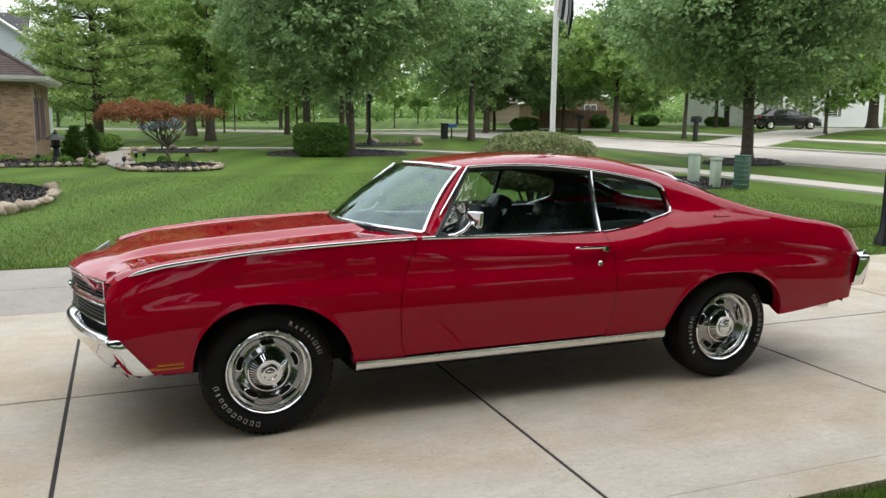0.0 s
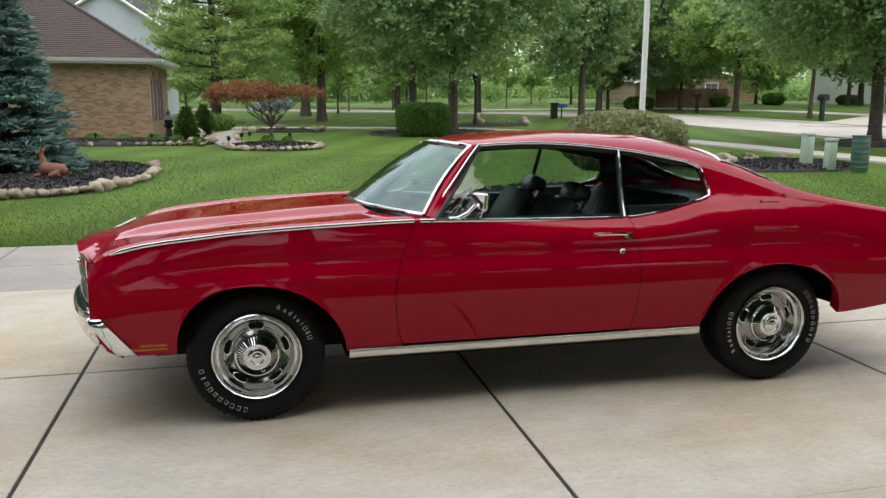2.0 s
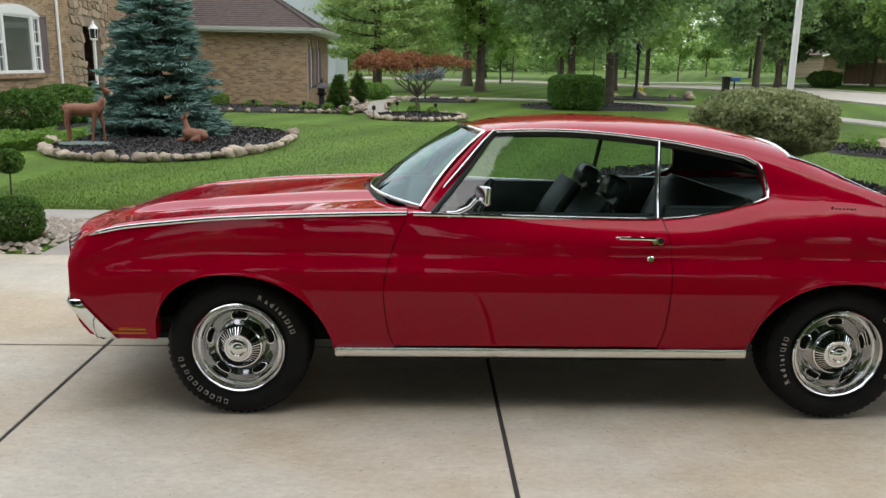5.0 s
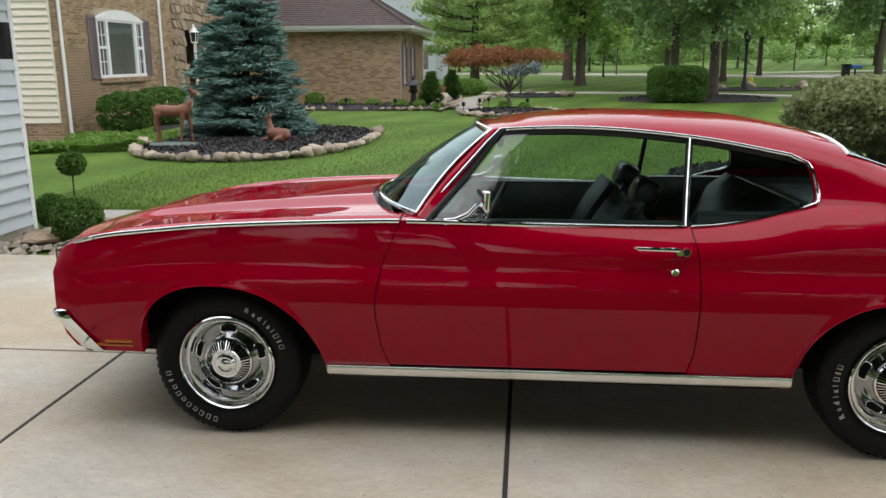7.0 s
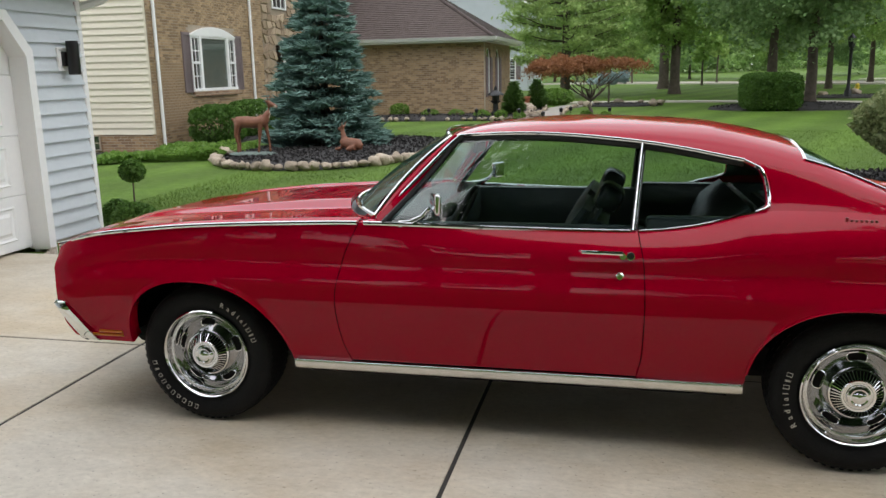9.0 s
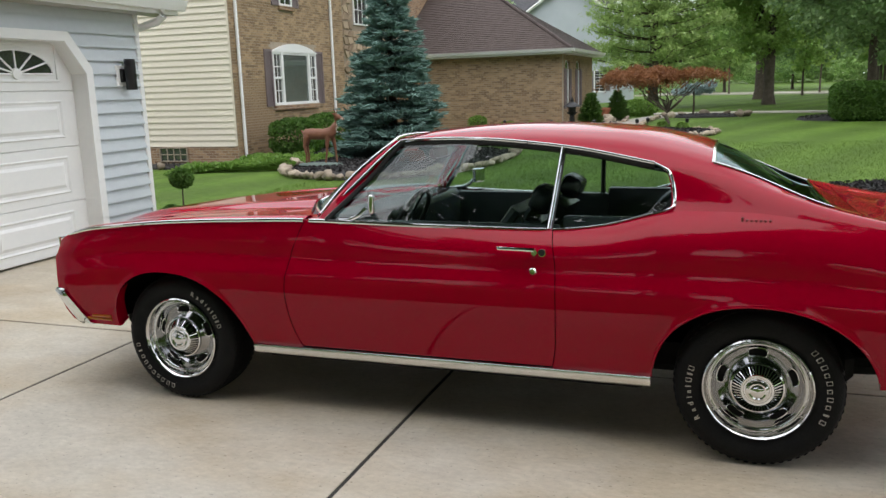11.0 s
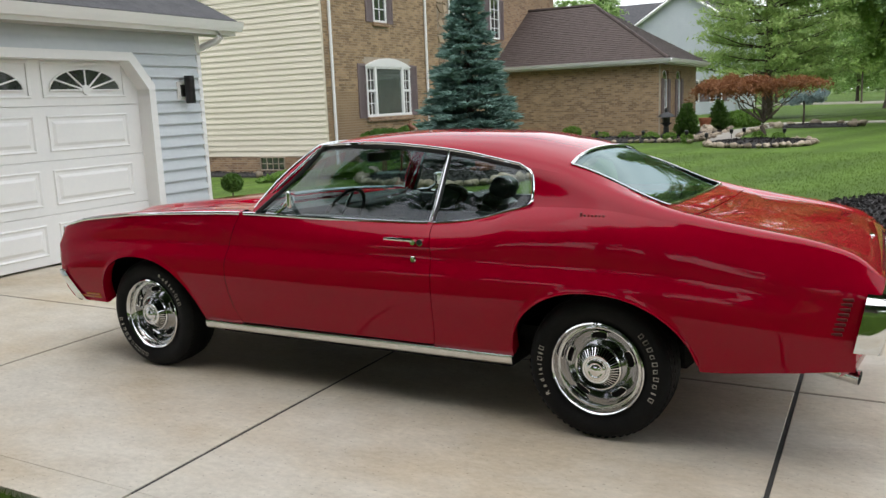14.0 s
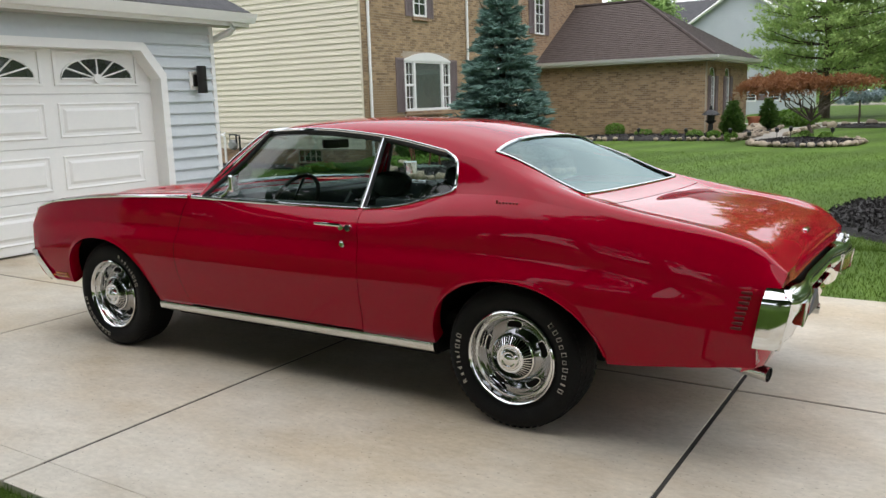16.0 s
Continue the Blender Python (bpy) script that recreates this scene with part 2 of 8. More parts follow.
def line(*keys):
    """A smooth curve through (x, value) keys."""
    xs, ys = np.array([k[0] for k in keys], float), np.array([k[1] for k in keys], float)
    d = np.diff(ys) / np.diff(xs)
    m = np.empty(len(xs))
    m[0], m[-1] = d[0], d[-1]
    for i in range(1, len(xs) - 1):
        m[i] = 0 if d[i - 1] * d[i] <= 0 else 2 * d[i - 1] * d[i] / (d[i - 1] + d[i])

    def f(x):
        x = min(max(x, xs[0]), xs[-1])
        i = min(max(int(np.searchsorted(xs, x)) - 1, 0), len(xs) - 2)
        h = xs[i + 1] - xs[i]
        t = (x - xs[i]) / h
        return float((2 * t**3 - 3 * t**2 + 1) * ys[i] + (t**3 - 2 * t**2 + t) * h * m[i] + (-2 * t**3 + 3 * t**2) * ys[i + 1] + (t**3 - t**2) * h * m[i + 1])

    return f


def soft(f, a, b, w):
    """The curve f with its kinks worn down over a reach of w, untouched at its ends a and b."""
    def g(x):
        k = max(min(w, x - a, b - x), 0.0)
        return sum((4 - abs(i)) * f(x + k * i / 4) for i in range(-3, 4)) / 16
    return functools.lru_cache(None)(g)


def bspline(ctrl, n):
    """n points of a clamped cubic B-spline."""
    k, c = 3, np.array(ctrl, float)
    m = len(c)
    kn = np.concatenate([[0] * k, np.linspace(0, 1, m - k + 1), [1] * k])
    out = []
    for t in np.linspace(0, 1, n):
        s = min(max(int(np.searchsorted(kn, t, side="right")) - 1, k), m - 1)
        d = [c[j + s - k] for j in range(k + 1)]
        for r in range(1, k + 1):
            for j in range(k, r - 1, -1):
                q = kn[j + 1 + s - r] - kn[j + s - k]
                a = 0 if q == 0 else (t - kn[j + s - k]) / q
                d[j] = (1 - a) * d[j - 1] + a * d[j]
        out.append(tuple(d[k]))
    return out


def step(a, b, x):
    t = min(max((x - a) / (b - a), 0), 1)
    return t * t * (3 - 2 * t)


def lerp(a, b, t):
    return a + (b - a) * t


# ---- the red coupe ----
zbelt = line((-0.74, 0.715), (-0.704, 0.750), (-0.692, 0.788), (-0.672, 0.819), (-0.638, 0.844), (-0.57, 0.870), (-0.45, 0.897), (-0.25, 0.920), (0, 0.943), (0.4, 0.962), (0.81, 0.972), (1.4, 0.956), (1.95, 0.948), (2.2, 0.972), (2.45, 1.035),
             (2.75, 1.04), (3.1, 1.0), (3.4, 0.955), (3.7, 0.90), (3.86, 0.85), (3.93, 0.79))
ybelt = line((-0.74, 0.865), (-0.55, 0.880), (0, 0.878), (0.81, 0.862), (1.4, 0.815), (1.95, 0.782), (2.45, 0.752), (2.75, 0.79), (3.1, 0.835), (3.6, 0.852), (3.84, 0.842), (3.93, 0.80))
ycrease = line((-0.74, 0.885), (-0.66, 0.908), (-0.55, 0.918), (0, 0.922), (0.8, 0.918), (1.9, 0.905), (2.4, 0.915), (2.85, 0.932), (3.4, 0.925), (3.75, 0.905), (3.93, 0.865))
zcrease = line((-0.74, 0.72), (-0.4, 0.785), (0.2, 0.805), (1.9, 0.80), (2.85, 0.80), (3.93, 0.72))
ybottom = line((-0.74, 0.84), (-0.4, 0.858), (0.5, 0.852), (2.4, 0.84), (3.3, 0.835), (3.93, 0.79))
zroof = line((1.07, 1.33), (1.3, 1.377), (1.7, 1.400), (2.2, 1.380), (2.5, 1.328), (2.64, 1.284), (3.06, 1.045), (3.2, 1.000), (3.35, 0.977), (3.5, 0.954), (3.65, 0.928), (3.8, 0.893), (3.88, 0.855), (3.93, 0.795))
yrail = line((1.07, 0.57), (1.3, 0.592), (1.7, 0.604), (1.98, 0.606), (2.43, 0.65), (2.75, 0.685), (3.1, 0.735), (3.4, 0.76), (3.8, 0.78), (3.93, 0.74))
zrail = line((1.07, 1.30), (1.19, 1.325), (1.5, 1.335), (1.98, 1.298), (2.43, 1.215), (2.75, 1.155), (3.1, 1.045), (3.4, 0.985), (3.8, 0.91), (3.93, 0.80))
zroof, yrail, zrail = soft(zroof, 2.9, 3.93, 0.16), soft(yrail, 1.07, 3.93, 0.2), soft(zrail, 1.07, 3.93, 0.2)
ycrease, zcrease, ybottom = soft(ycrease, -0.74, 3.93, 0.25), soft(zcrease, -0.74, 3.93, 0.25), soft(ybottom, -0.74, 3.93, 0.25)
ybelt, zbelt = soft(ybelt, -0.74, 3.93, 0.12), soft(zbelt, 1.8, 3.93, 0.12)
FRONT_X, REAR_X = -0.700, 3.93


shoulder = line((-0.74, 1.35), (0.2, 2.0), (1.9, 2.6), (2.3, 3.2), (2.9, 3.0), (3.4, 1.8), (3.93, 1.4))


shelf = line((-0.74, 0.003), (-0.50, 0.014), (-0.1, 0.028), (0.8, 0.027), (2.0, 0.027), (2.8, 0.030), (3.3, 0.023), (3.7, 0.008), (3.93, 0.003))
shelf, shoulder = soft(shelf, -0.74, 3.93, 0.25), soft(shoulder, -0.74, 3.93, 0.25)


def side_y(x, z):
    """Half width of the flank at a height: a rolled shoulder, a soft shelf below the crease, then tucked under."""
    zc, yc, zb, sh = zcrease(x), ycrease(x), zbelt(x), shelf(x)
    if z >= zc:
        return lerp(yc - sh, ybelt(x), min((z - zc) / max(zb - zc, 0.01), 1) ** shoulder(x))
    t = (zc - z) / 0.15
    if t < 1:
        return yc - sh * (1 - step(0.0, 0.72, t))
    return lerp(yc, ybottom(x), min((zc - 0.15 - z) / 0.31, 1.15) ** 1.7)


def arch(x, a, b, c, top, low_a, low_b, p):
    if not a < x < b:
        return 0
    u = (c - x) / (c - a) if x < c else (x - c) / (b - c)
    low = low_a if x < c else low_b
    return low + (top - low) * max(1 - u**p, 0) ** (1 / p if x < c else 1 / 1.75)


def sill(x):
    """Lower edge of the flank, with both wheel arches."""
    base = line((-0.700, 0.55), (-0.635, 0.405), (-0.55, 0.378), (-0.36, 0.374), (0.46, 0.325), (2.41, 0.335), (3.28, 0.368), (3.6, 0.408), (3.8, 0.430), (3.93, 0.440))(x)
    return max(base, arch(x, -0.335, 0.465, 0.0, 0.690, 0.374, 0.32, 2.3), arch(x, 2.405, 3.262, 2.81, 0.688, 0.33, 0.37, 2.2))


def stations(a, b, gap=0.04, dense=()):
    xs = set(np.round(np.linspace(a, b, max(int((b - a) / gap), 2) + 1), 4))
    for d in dense:
        for k in range(14):
            e = 0.11 * (k / 13) ** 2.2
            xs |= {round(d[0] + d[1] * e, 5)}
    return sorted(x for x in xs if a <= x <= b)


seam_f = line((0.33, 0.75), (0.45, 0.715), (0.62, 0.70), (0.8, 0.735), (0.9, 0.775), (0.98, 0.812))
seam_r = line((0.33, 1.978), (0.45, 2.0), (0.65, 2.006), (0.8, 2.0), (0.98, 1.965))


def flank(xs, x_of, rows=34):
    """A body side panel between its seams, from the belt down to the sill, with a turned-in lower lip."""
    cols = []
    for x0 in xs:
        top, low = zbelt(x0), sill(x0)
        col = []
        for r in range(rows):
            z = lerp(top, low, r / (rows - 1))
            x = x_of(x0, z)
            lip = 0.005 * step(0.03, 0, z - low) if low > base_sill(x0) + 0.01 else 0
            col.append((x, -side_y(x, z) - lip, z))
        x, y, z = col[-1]
        col.append((x, y + 0.02, z + 0.004))
        col.append((x, y + 0.07, z + 0.03))
        cols.append(col)
    return grid(cols, flip=True)


def base_sill(x):
    return 0.385 if x < 0 else 0.345


rail_k = line((2.3, 0.0), (2.5, 0.15), (2.75, 0.8), (3.0, 1.0), (3.93, 1.0))
quarter_edge = line((0.0, 2.425), (0.07, 2.455), (0.2, 2.462), (0.6, 2.452), (0.88, 2.432), (1.0, 2.37))


def roof_half(x, n=15):
    zt, ye, ze = zroof(x), yrail(x), zrail(x)
    return [(x, -y, z) for y, z in bspline([(0, zt), (0.35 * ye, zt), (0.74 * ye, zt - 0.2 * (zt - ze)), (0.93 * ye, ze + 0.35 * (zt - ze)), (ye, ze)], n)]


def sail_point(x, r):
    """r: 1 at the roof rail, 0 at the belt."""
    zt, ye, ze, yb, zb = zroof(x), yrail(x), zrail(x), ybelt(x), zbelt(x)
    k = rail_k(x)
    ty, tz = 0.07 * ye, -0.35 * (zt - ze)
    dz = 0.34 * (ze - zb)
    sl = 1.5 * (yb - ycrease(x)) / max(zb - zcrease(x), 0.05)
    p = [(ye, ze), (ye + ty * k + (yb - ye) * 0.3 * (1 - k) + 0.012, ze + tz * k + (zb - ze) * 0.3 * (1 - k)), (yb + max(sl * dz, 0.6 * (ye - yb)), zb + dz), (yb, zb)]
    t = 1 - r
    c = [(1 - t) ** 3, 3 * t * (1 - t) ** 2, 3 * t * t * (1 - t), t**3]
    return (x, -sum(a * q[0] for a, q in zip(c, p)), sum(a * q[1] for a, q in zip(c, p)))


def pane_point(x, r, sink=0.012):
    x_, y, z = sail_point(x, r)
    ys, zs = -lerp(ybelt(x), yrail(x), r), lerp(zbelt(x), zrail(x), r)
    return (x, lerp(ys, y, 0.3) + sink, lerp(zs, z, 0.3))


BASE_C, BASE_E, TOP_C, TOP_E = 0.60, 0.87, 1.07, 1.165


def shield_point(u, r):
    """Windscreen: u from -1 to 1 across, r from 0 at the cowl to 1 at the roof."""
    a = abs(u) ** 2.2
    yb, yt = 0.80 * u, 0.575 * u
    xb, xt = lerp(BASE_C, BASE_E, a), lerp(TOP_C, TOP_E, a)
    zb, zt = lerp(1.005, 0.985, a), lerp(1.335, 1.315, a)
    bow = 0.018 * math.sin(math.pi * r)
    return (lerp(xb, xt, r) - bow, lerp(yb, yt, r), lerp(zb, zt, r) + bow * 0.6)


def hood_z(x, y):
    e = min(abs(y) / 0.875, 1)
    zc = line((-0.95, 0.765), (-0.90, 0.81), (-0.8, 0.843), (-0.5, 0.893), (0, 0.943), (0.6, 0.982), (0.95, 0.990))(x)
    zb = zbelt(max(x, -0.74 + 0.02)) if x > -0.72 else lerp(0.80, zbelt(-0.72), 0.8)
    dome = 0.030 * step(0.50, 0.33, abs(y) + 0.05 * step(0.2, -0.7, x)) * step(-0.80, -0.45, x)
    return lerp(zc, zb, e**2.2) + dome


def nose_x(y):
    """Leading edge in plan."""
    e = min(abs(y) / 0.87, 1)
    return -0.900 + 0.195 * e**1.2


def cowl_x(y):
    return lerp(BASE_C, BASE_E, (min(abs(y), 0.8) / 0.8) ** 2.2) - 0.045


def make_wheel():
    """A steel rally wheel with a bright ring, slots and a ribbed cap, in a blackwall tyre. Axis along y, outside at -y."""
    w = thing("wheel", "", "")
    R = 0.331
    tyre = part("tyre", lathe([(0.205, 0.105), (0.214, -0.098), (0.235, -0.112), (0.268, -0.120), (0.292, -0.118), (0.309, -0.110), (0.321, -0.094), (0.3285, -0.07),
                               (R, -0.03), (R, 0.03), (0.3285, 0.07), (0.321, 0.094), (0.309, 0.11), (0.268, 0.12), (0.222, 0.11)], 72, "y"), RUBBER, w)
    blocks = []
    for k in range(60):
        a = 2 * math.pi * k / 60
        for y0, y1, sk in ((-0.092, -0.055, 0.0), (-0.045, -0.008, 0.03), (0.008, 0.045, 0.0), (0.055, 0.092, 0.03)):
            da = 0.036
            q = []
            for rr in (R - 0.008, R + 0.0015 - 0.006 * (abs(y0 + y1) / 2 > 0.06)):
                for yy, aa in ((y0, a + sk - da), (y1, a + sk - da + 0.02), (y1, a + sk + da), (y0, a + sk + da - 0.02)):
                    q.append((rr * math.cos(aa), yy, rr * math.sin(aa)))
            blocks.append((q, [(4, 5, 6, 7), (0, 1, 5, 4), (1, 2, 6, 5), (2, 3, 7, 6), (3, 0, 4, 7)]))
    tagged(part("tread", join(*blocks), RUBBER, tyre, smooth=False), kind="stuff")
    part("rim_barrel", lathe([(0.204, -0.10), (0.197, -0.095), (0.183, -0.06), (0.178, 0.0), (0.183, 0.1)], 48, "y"), STEEL, w)
    part("trim_ring", lathe([(0.2150, -0.102), (0.2135, -0.113), (0.2085, -0.117), (0.203, -0.112), (0.197, -0.098), (0.192, -0.082), (0.187, -0.074), (0.183, -0.0755), (0.180, -0.080), (0.177, -0.076), (0.172, -0.058), (0.166, -0.045), (0.160, -0.036)], 64, "y"), CHROME, w, "bright chrome trim ring")
    part("disc", lathe([(0.164, -0.030), (0.158, -0.044), (0.14, -0.058), (0.122, -0.073), (0.11, -0.082), (0.10, -0.078), (0.07, -0.075)], 64, "y"), ALLOY, w)
    # black ovals laid on the solid disc stand in for shaded holes
    for k in range(5):
        a = 2 * math.pi * (k + 0.25) / 5
        ring, hole = [], []
        for j in range(20):
            t = 2 * math.pi * j / 20
            aa = a + 0.26 * math.copysign(abs(math.cos(t)) ** 0.7, math.cos(t))
            rr = 0.1420 + 0.0185 * math.copysign(abs(math.sin(t)) ** 0.7, math.sin(t))
            hole.append((rr * math.cos(aa), -0.0600 - 0.45 * (0.1425 - rr), rr * math.sin(aa)))
        c = (0.1425 * math.cos(a), -0.060, 0.1425 * math.sin(a))
        part("slot", (hole + [c], [(j, (j + 1) % 20, 20) for j in range(20)]), BLACK, w, "black oval in place of an open slot")
        part("slot_rim", tube(hole + [hole[0]], 0.0028, 5, cap=False), CHROME, w)
    fins = []
    for k in range(44):
        a = 2 * math.pi * k / 44
        ca, sa = math.cos(a), math.sin(a)
        q = []
        for rr, yy in ((0.064, -0.082), (0.064, -0.117), (0.098, -0.078), (0.096, -0.092)):
            for e in (-0.0021, 0.0021):
                q.append((rr * ca - e * sa, yy, rr * sa + e * ca))
        fins.append((q, [(2, 3, 7, 6), (0, 2, 6, 4), (1, 5, 7, 3), (4, 6, 7, 5)]))
    part("cap_ribs", join(*fins), CHROME, w, smooth=False)
    part("cap_base", lathe([(0.104, -0.076), (0.104, -0.086), (0.098, -0.089), (0.094, -0.079), (0.066, -0.084)], 44, "y"), CHROME, w)
    part("cap_well", lathe([(0.097, -0.0795), (0.066, -0.0845)], 44, "y"), BLACK, w)
    part("centre_cap", lathe([(0.066, -0.08), (0.066, -0.113), (0.063, -0.117), (0.055, -0.1165), (0.052, -0.1125), (0.047, -0.1125), (0.043, -0.124), (0.034, -0.129), (0.028, -0.1275), (0.025, -0.130), (0.012, -0.1335), (0.0, -0.1345)], 40, "y"), CHROME, w, "domed chrome centre cap")
    part("valve", tube([(0.175 * math.cos(1.6), -0.075, 0.175 * math.sin(1.6)), (0.165 * math.cos(1.6), -0.10, 0.165 * math.sin(1.6))], 0.004, 6), PLASTIC, w)
    # sidewall writing: one readable word, the rest as plain bars on two arcs
    def on_arc(a, u, v):
        return ((0.256 + v) * math.cos(a) + u * math.sin(a), -0.1214, (0.256 + v) * math.sin(a) - u * math.cos(a))
    for k, ch in enumerate("Radial"):
        cu = bpy.data.curves.new("letter", "FONT")
        cu.body, cu.size, cu.align_x, cu.extrude, cu.offset = ch, 0.031, "CENTER", 0.0008, 0.0003
        cu.resolution_u = 3
        tmp = bpy.data.objects.new("letter", cu)
        me = bpy.data.meshes.new_from_object(tmp)
        bpy.data.objects.remove(tmp)
        a = radians(66 - sum((7.4, 6.2, 6.2, 5.2, 5.0)[:k]))
        for v in me.vertices:
            x, y, z = on_arc(a, v.co.x, v.co.y)
            v.co = (x, y - v.co.z, z)
        me.materials.append(LETTER)
        ob = new("sidewall_letter", me)
        ob.parent = tyre
    for a0, pattern, gap in ((30, "1i1", 5.6), (256, "11101010i1", 7.2)):
        for k, ch in enumerate(pattern):
            a = radians(a0 - k * gap)
            hi = 0.021 if ch != "0" else 0.016
            half = 0.0022 if ch == "i" else 0.0075
            o = [Vector(on_arc(a, u, v)) for u, v in ((-half, 0.0), (half, 0.0), (half, hi), (-half, hi))]
            part("sidewall_mark", tube(o + [o[0]], 0.0017, 4, cap=False), LETTER, tyre)
    return w


def make_car():
    car = thing("coupe_car", "red two-door coupe with chrome trim parked on concrete", "car", pose(0, 0, 0))
    # flanks
    fx = stations(FRONT_X, 0.80, 0.035, ((-0.335, 1), (0.47, -1)))
    fender = flank(fx, lambda x, z: x + (seam_f(z) - 0.0025 - 0.80) * step(0.48, 0.80, x))
    dx = stations(0.0, 1.0, 0.04)
    door_cols = []
    for u in dx:
        col = []
        for r in range(34):
            z = lerp(zbelt(lerp(0.82, 1.96, u)), 0.345, r / 33)
            x = lerp(seam_f(z) + 0.0015, seam_r(z) - 0.0025, u)
            col.append((x, -side_y(x, z), z))
        col.append((col[-1][0], col[-1][1] + 0.03, 0.345))
        door_cols.append(col)
    # front and rear edges fold in
    door_cols = [[(x + 0.002, y + 0.03, z) for x, y, z in door_cols[0]]] + door_cols + [[(x - 0.002, y + 0.03, z) for x, y, z in door_cols[-1]]]
    door = grid(door_cols, flip=True)
    qx = stations(1.99, REAR_X, 0.035, ((2.405, 1), (3.262, -1)))
    quarter = flank(qx, lambda x, z: x + (seam_r(z) + 0.0015 - 1.99) * step(2.36, 1.99, x) - 0.085 * step(3.6, 3.93, x) * step(0.80, 0.56, z))
    # sail panels and quarter tops run from the rail to the belt
    us = [0.5 * (1 - math.cos(math.pi * k / 44)) * 0.35 + 0.65 * k / 44 for k in range(45)]
    sail = []
    for u in us:
        sail.append([sail_point(lerp(quarter_edge(r), REAR_X, u), r) for r in [1 - k / 11 for k in range(12)]])
    sail = grid(sail, flip=True)
    # hood and fender tops
    ftop_rows = []
    for k in range(41):
        row = []
        for j in range(9):
            e = j / 8
            x = lerp(-0.700, 0.80, k / 40)
            yb = ybelt(x)
            y = lerp(0.70, yb, e)
            xx = x if k > 0 else nose_x(y) * (1 - e) + x * e
            z = hood_z(xx, y) if e < 1 else zbelt(x)
            z = lerp(z, zbelt(x), step(0.6, 1, e)) + 0.012 * math.sin(math.pi * step(0.35, 1, e))
            row.append((xx, -y, z))
        ftop_rows.append(row)
    ftop = grid(ftop_rows)
    for s in (-1, 1):
        f = (lambda d: d) if s < 0 else mirror
        part("front_fender", join(f(fender), f(ftop)), RED, car, sharp=42)
        d = part("door", f(door), RED, car)
        part("quarter_panel", join(f(quarter), f(sail)), RED, car, sharp=50)
        # door furniture
        hx, hz = 1.945, 0.862
        yh = side_y(hx, hz)
        part("door_handle", f(join(tube([(hx - 0.20, -yh - 0.012, hz + 0.012), (hx - 0.19, -yh - 0.03, hz + 0.013), (hx - 0.1, -yh - 0.036, hz + 0.013), (hx - 0.03, -yh - 0.032, hz + 0.011)], [0.006, 0.008, 0.0085, 0.009], 8, flat=1.0),
                                   tube([(hx - 0.035, -yh + 0.004, hz), (hx - 0.03, -yh - 0.034, hz)], 0.013, 14), tube([(hx, -yh + 0.004, hz - 0.002), (hx, -yh - 0.016, hz - 0.002)], 0.017, 14))), CHROME, d, "chrome push-button handle")
        part("handle_button", f(tube([(hx, -yh - 0.012, hz), (hx, -yh - 0.022, hz)], 0.0145, 12)), PLASTIC, d)
        ly = side_y(1.905, 0.777)
        part("door_lock", f(lathe([(0.0165, -ly + 0.004), (0.0165, -ly - 0.006), (0.012, -ly - 0.011), (0.0, -ly - 0.0115)], 16, "y")), CHROME, d).location = (1.905, 0, 0.777)
        # black sheet behind the seams, its colour standing in for shade in the gaps
        inner = [[(x, -side_y(x, z) + 0.022, z) for z in [lerp(zbelt(x) - 0.01, max(sill(x), 0.36) + 0.02, r / 8) for r in range(9)]] for x in np.linspace(0.6, 2.1, 20)]
        part("inner_side", f(grid(inner, flip=True)), BLACK, car)
        # panes
        def xa(r):
            return lerp(0.93, 1.215, r)
        dg = [[pane_point(lerp(xa(r), lerp(1.945, 1.975, r), u), r) for r in [k / 8 for k in range(9)]] for u in [k / 14 for k in range(15)]]
        g1 = part("door_window", f(grid(dg)), CARGLASS, car, "tinted door glass, wound up")
        qg = [[pane_point(lerp(lerp(1.965, 1.995, r), quarter_edge(r) - 0.012, u), r) for r in [k / 8 for k in range(9)]] for u in [k / 10 for k in range(11)]]
        g2 = part("quarter_window", f(grid(qg)), CARGLASS, car)
        g1.visible_shadow = g2.visible_shadow = False
        # brightwork
        part("pillar_trim", f(tube([pane_point(lerp(1.955, 1.985, r), r, -0.004) for r in [k / 6 for k in range(7)]], 0.008, 8, flat=1.0)), CHROME, car)
        part("inner_pillar", f(tube([pane_point(lerp(1.955, 1.985, r), r, 0.016) for r in [k / 6 for k in range(7)]], 0.014, 6)), PLASTIC, car)
        belt = [(x, -ybelt(x) - 0.004, zbelt(x) - 0.004) for x in np.linspace(0.83, 1.945, 24)]
        part("belt_moulding", f(tube(belt, 0.0095, 8)), CHROME, d)
        qb = [(x, -ybelt(x) - 0.003, zbelt(x) - 0.003) for x in np.linspace(1.975, 2.41, 12)] + [sail_point(quarter_edge(r) + 0.012, r) for r in np.linspace(0.04, 1.0, 20)]
        qb = [(x, y - 0.005, z) for x, y, z in qb]
        rail = [(x, -yrail(x) - 0.006, zrail(x) + 0.002) for x in np.linspace(2.382, 1.20, 26)]
        pil = [(lerp(1.185, 0.885, k / 8), -lerp(0.597, 0.822, k / 8) - 0.008 * math.sin(math.pi * k / 8), lerp(1.318, 0.985, k / 8)) for k in range(9)]
        part("window_moulding", f(tube(qb, 0.0075, 8)), CHROME, car)
        part("roof_drip_moulding", f(tube(rail + pil[1:], 0.0075, 8)), CHROME, car)
        gask = [(x, y + 0.012, z - 0.016) for x, y, z in rail] 
        part("window_gasket", f(tube(gask, 0.014, 6)), PLASTIC, car)
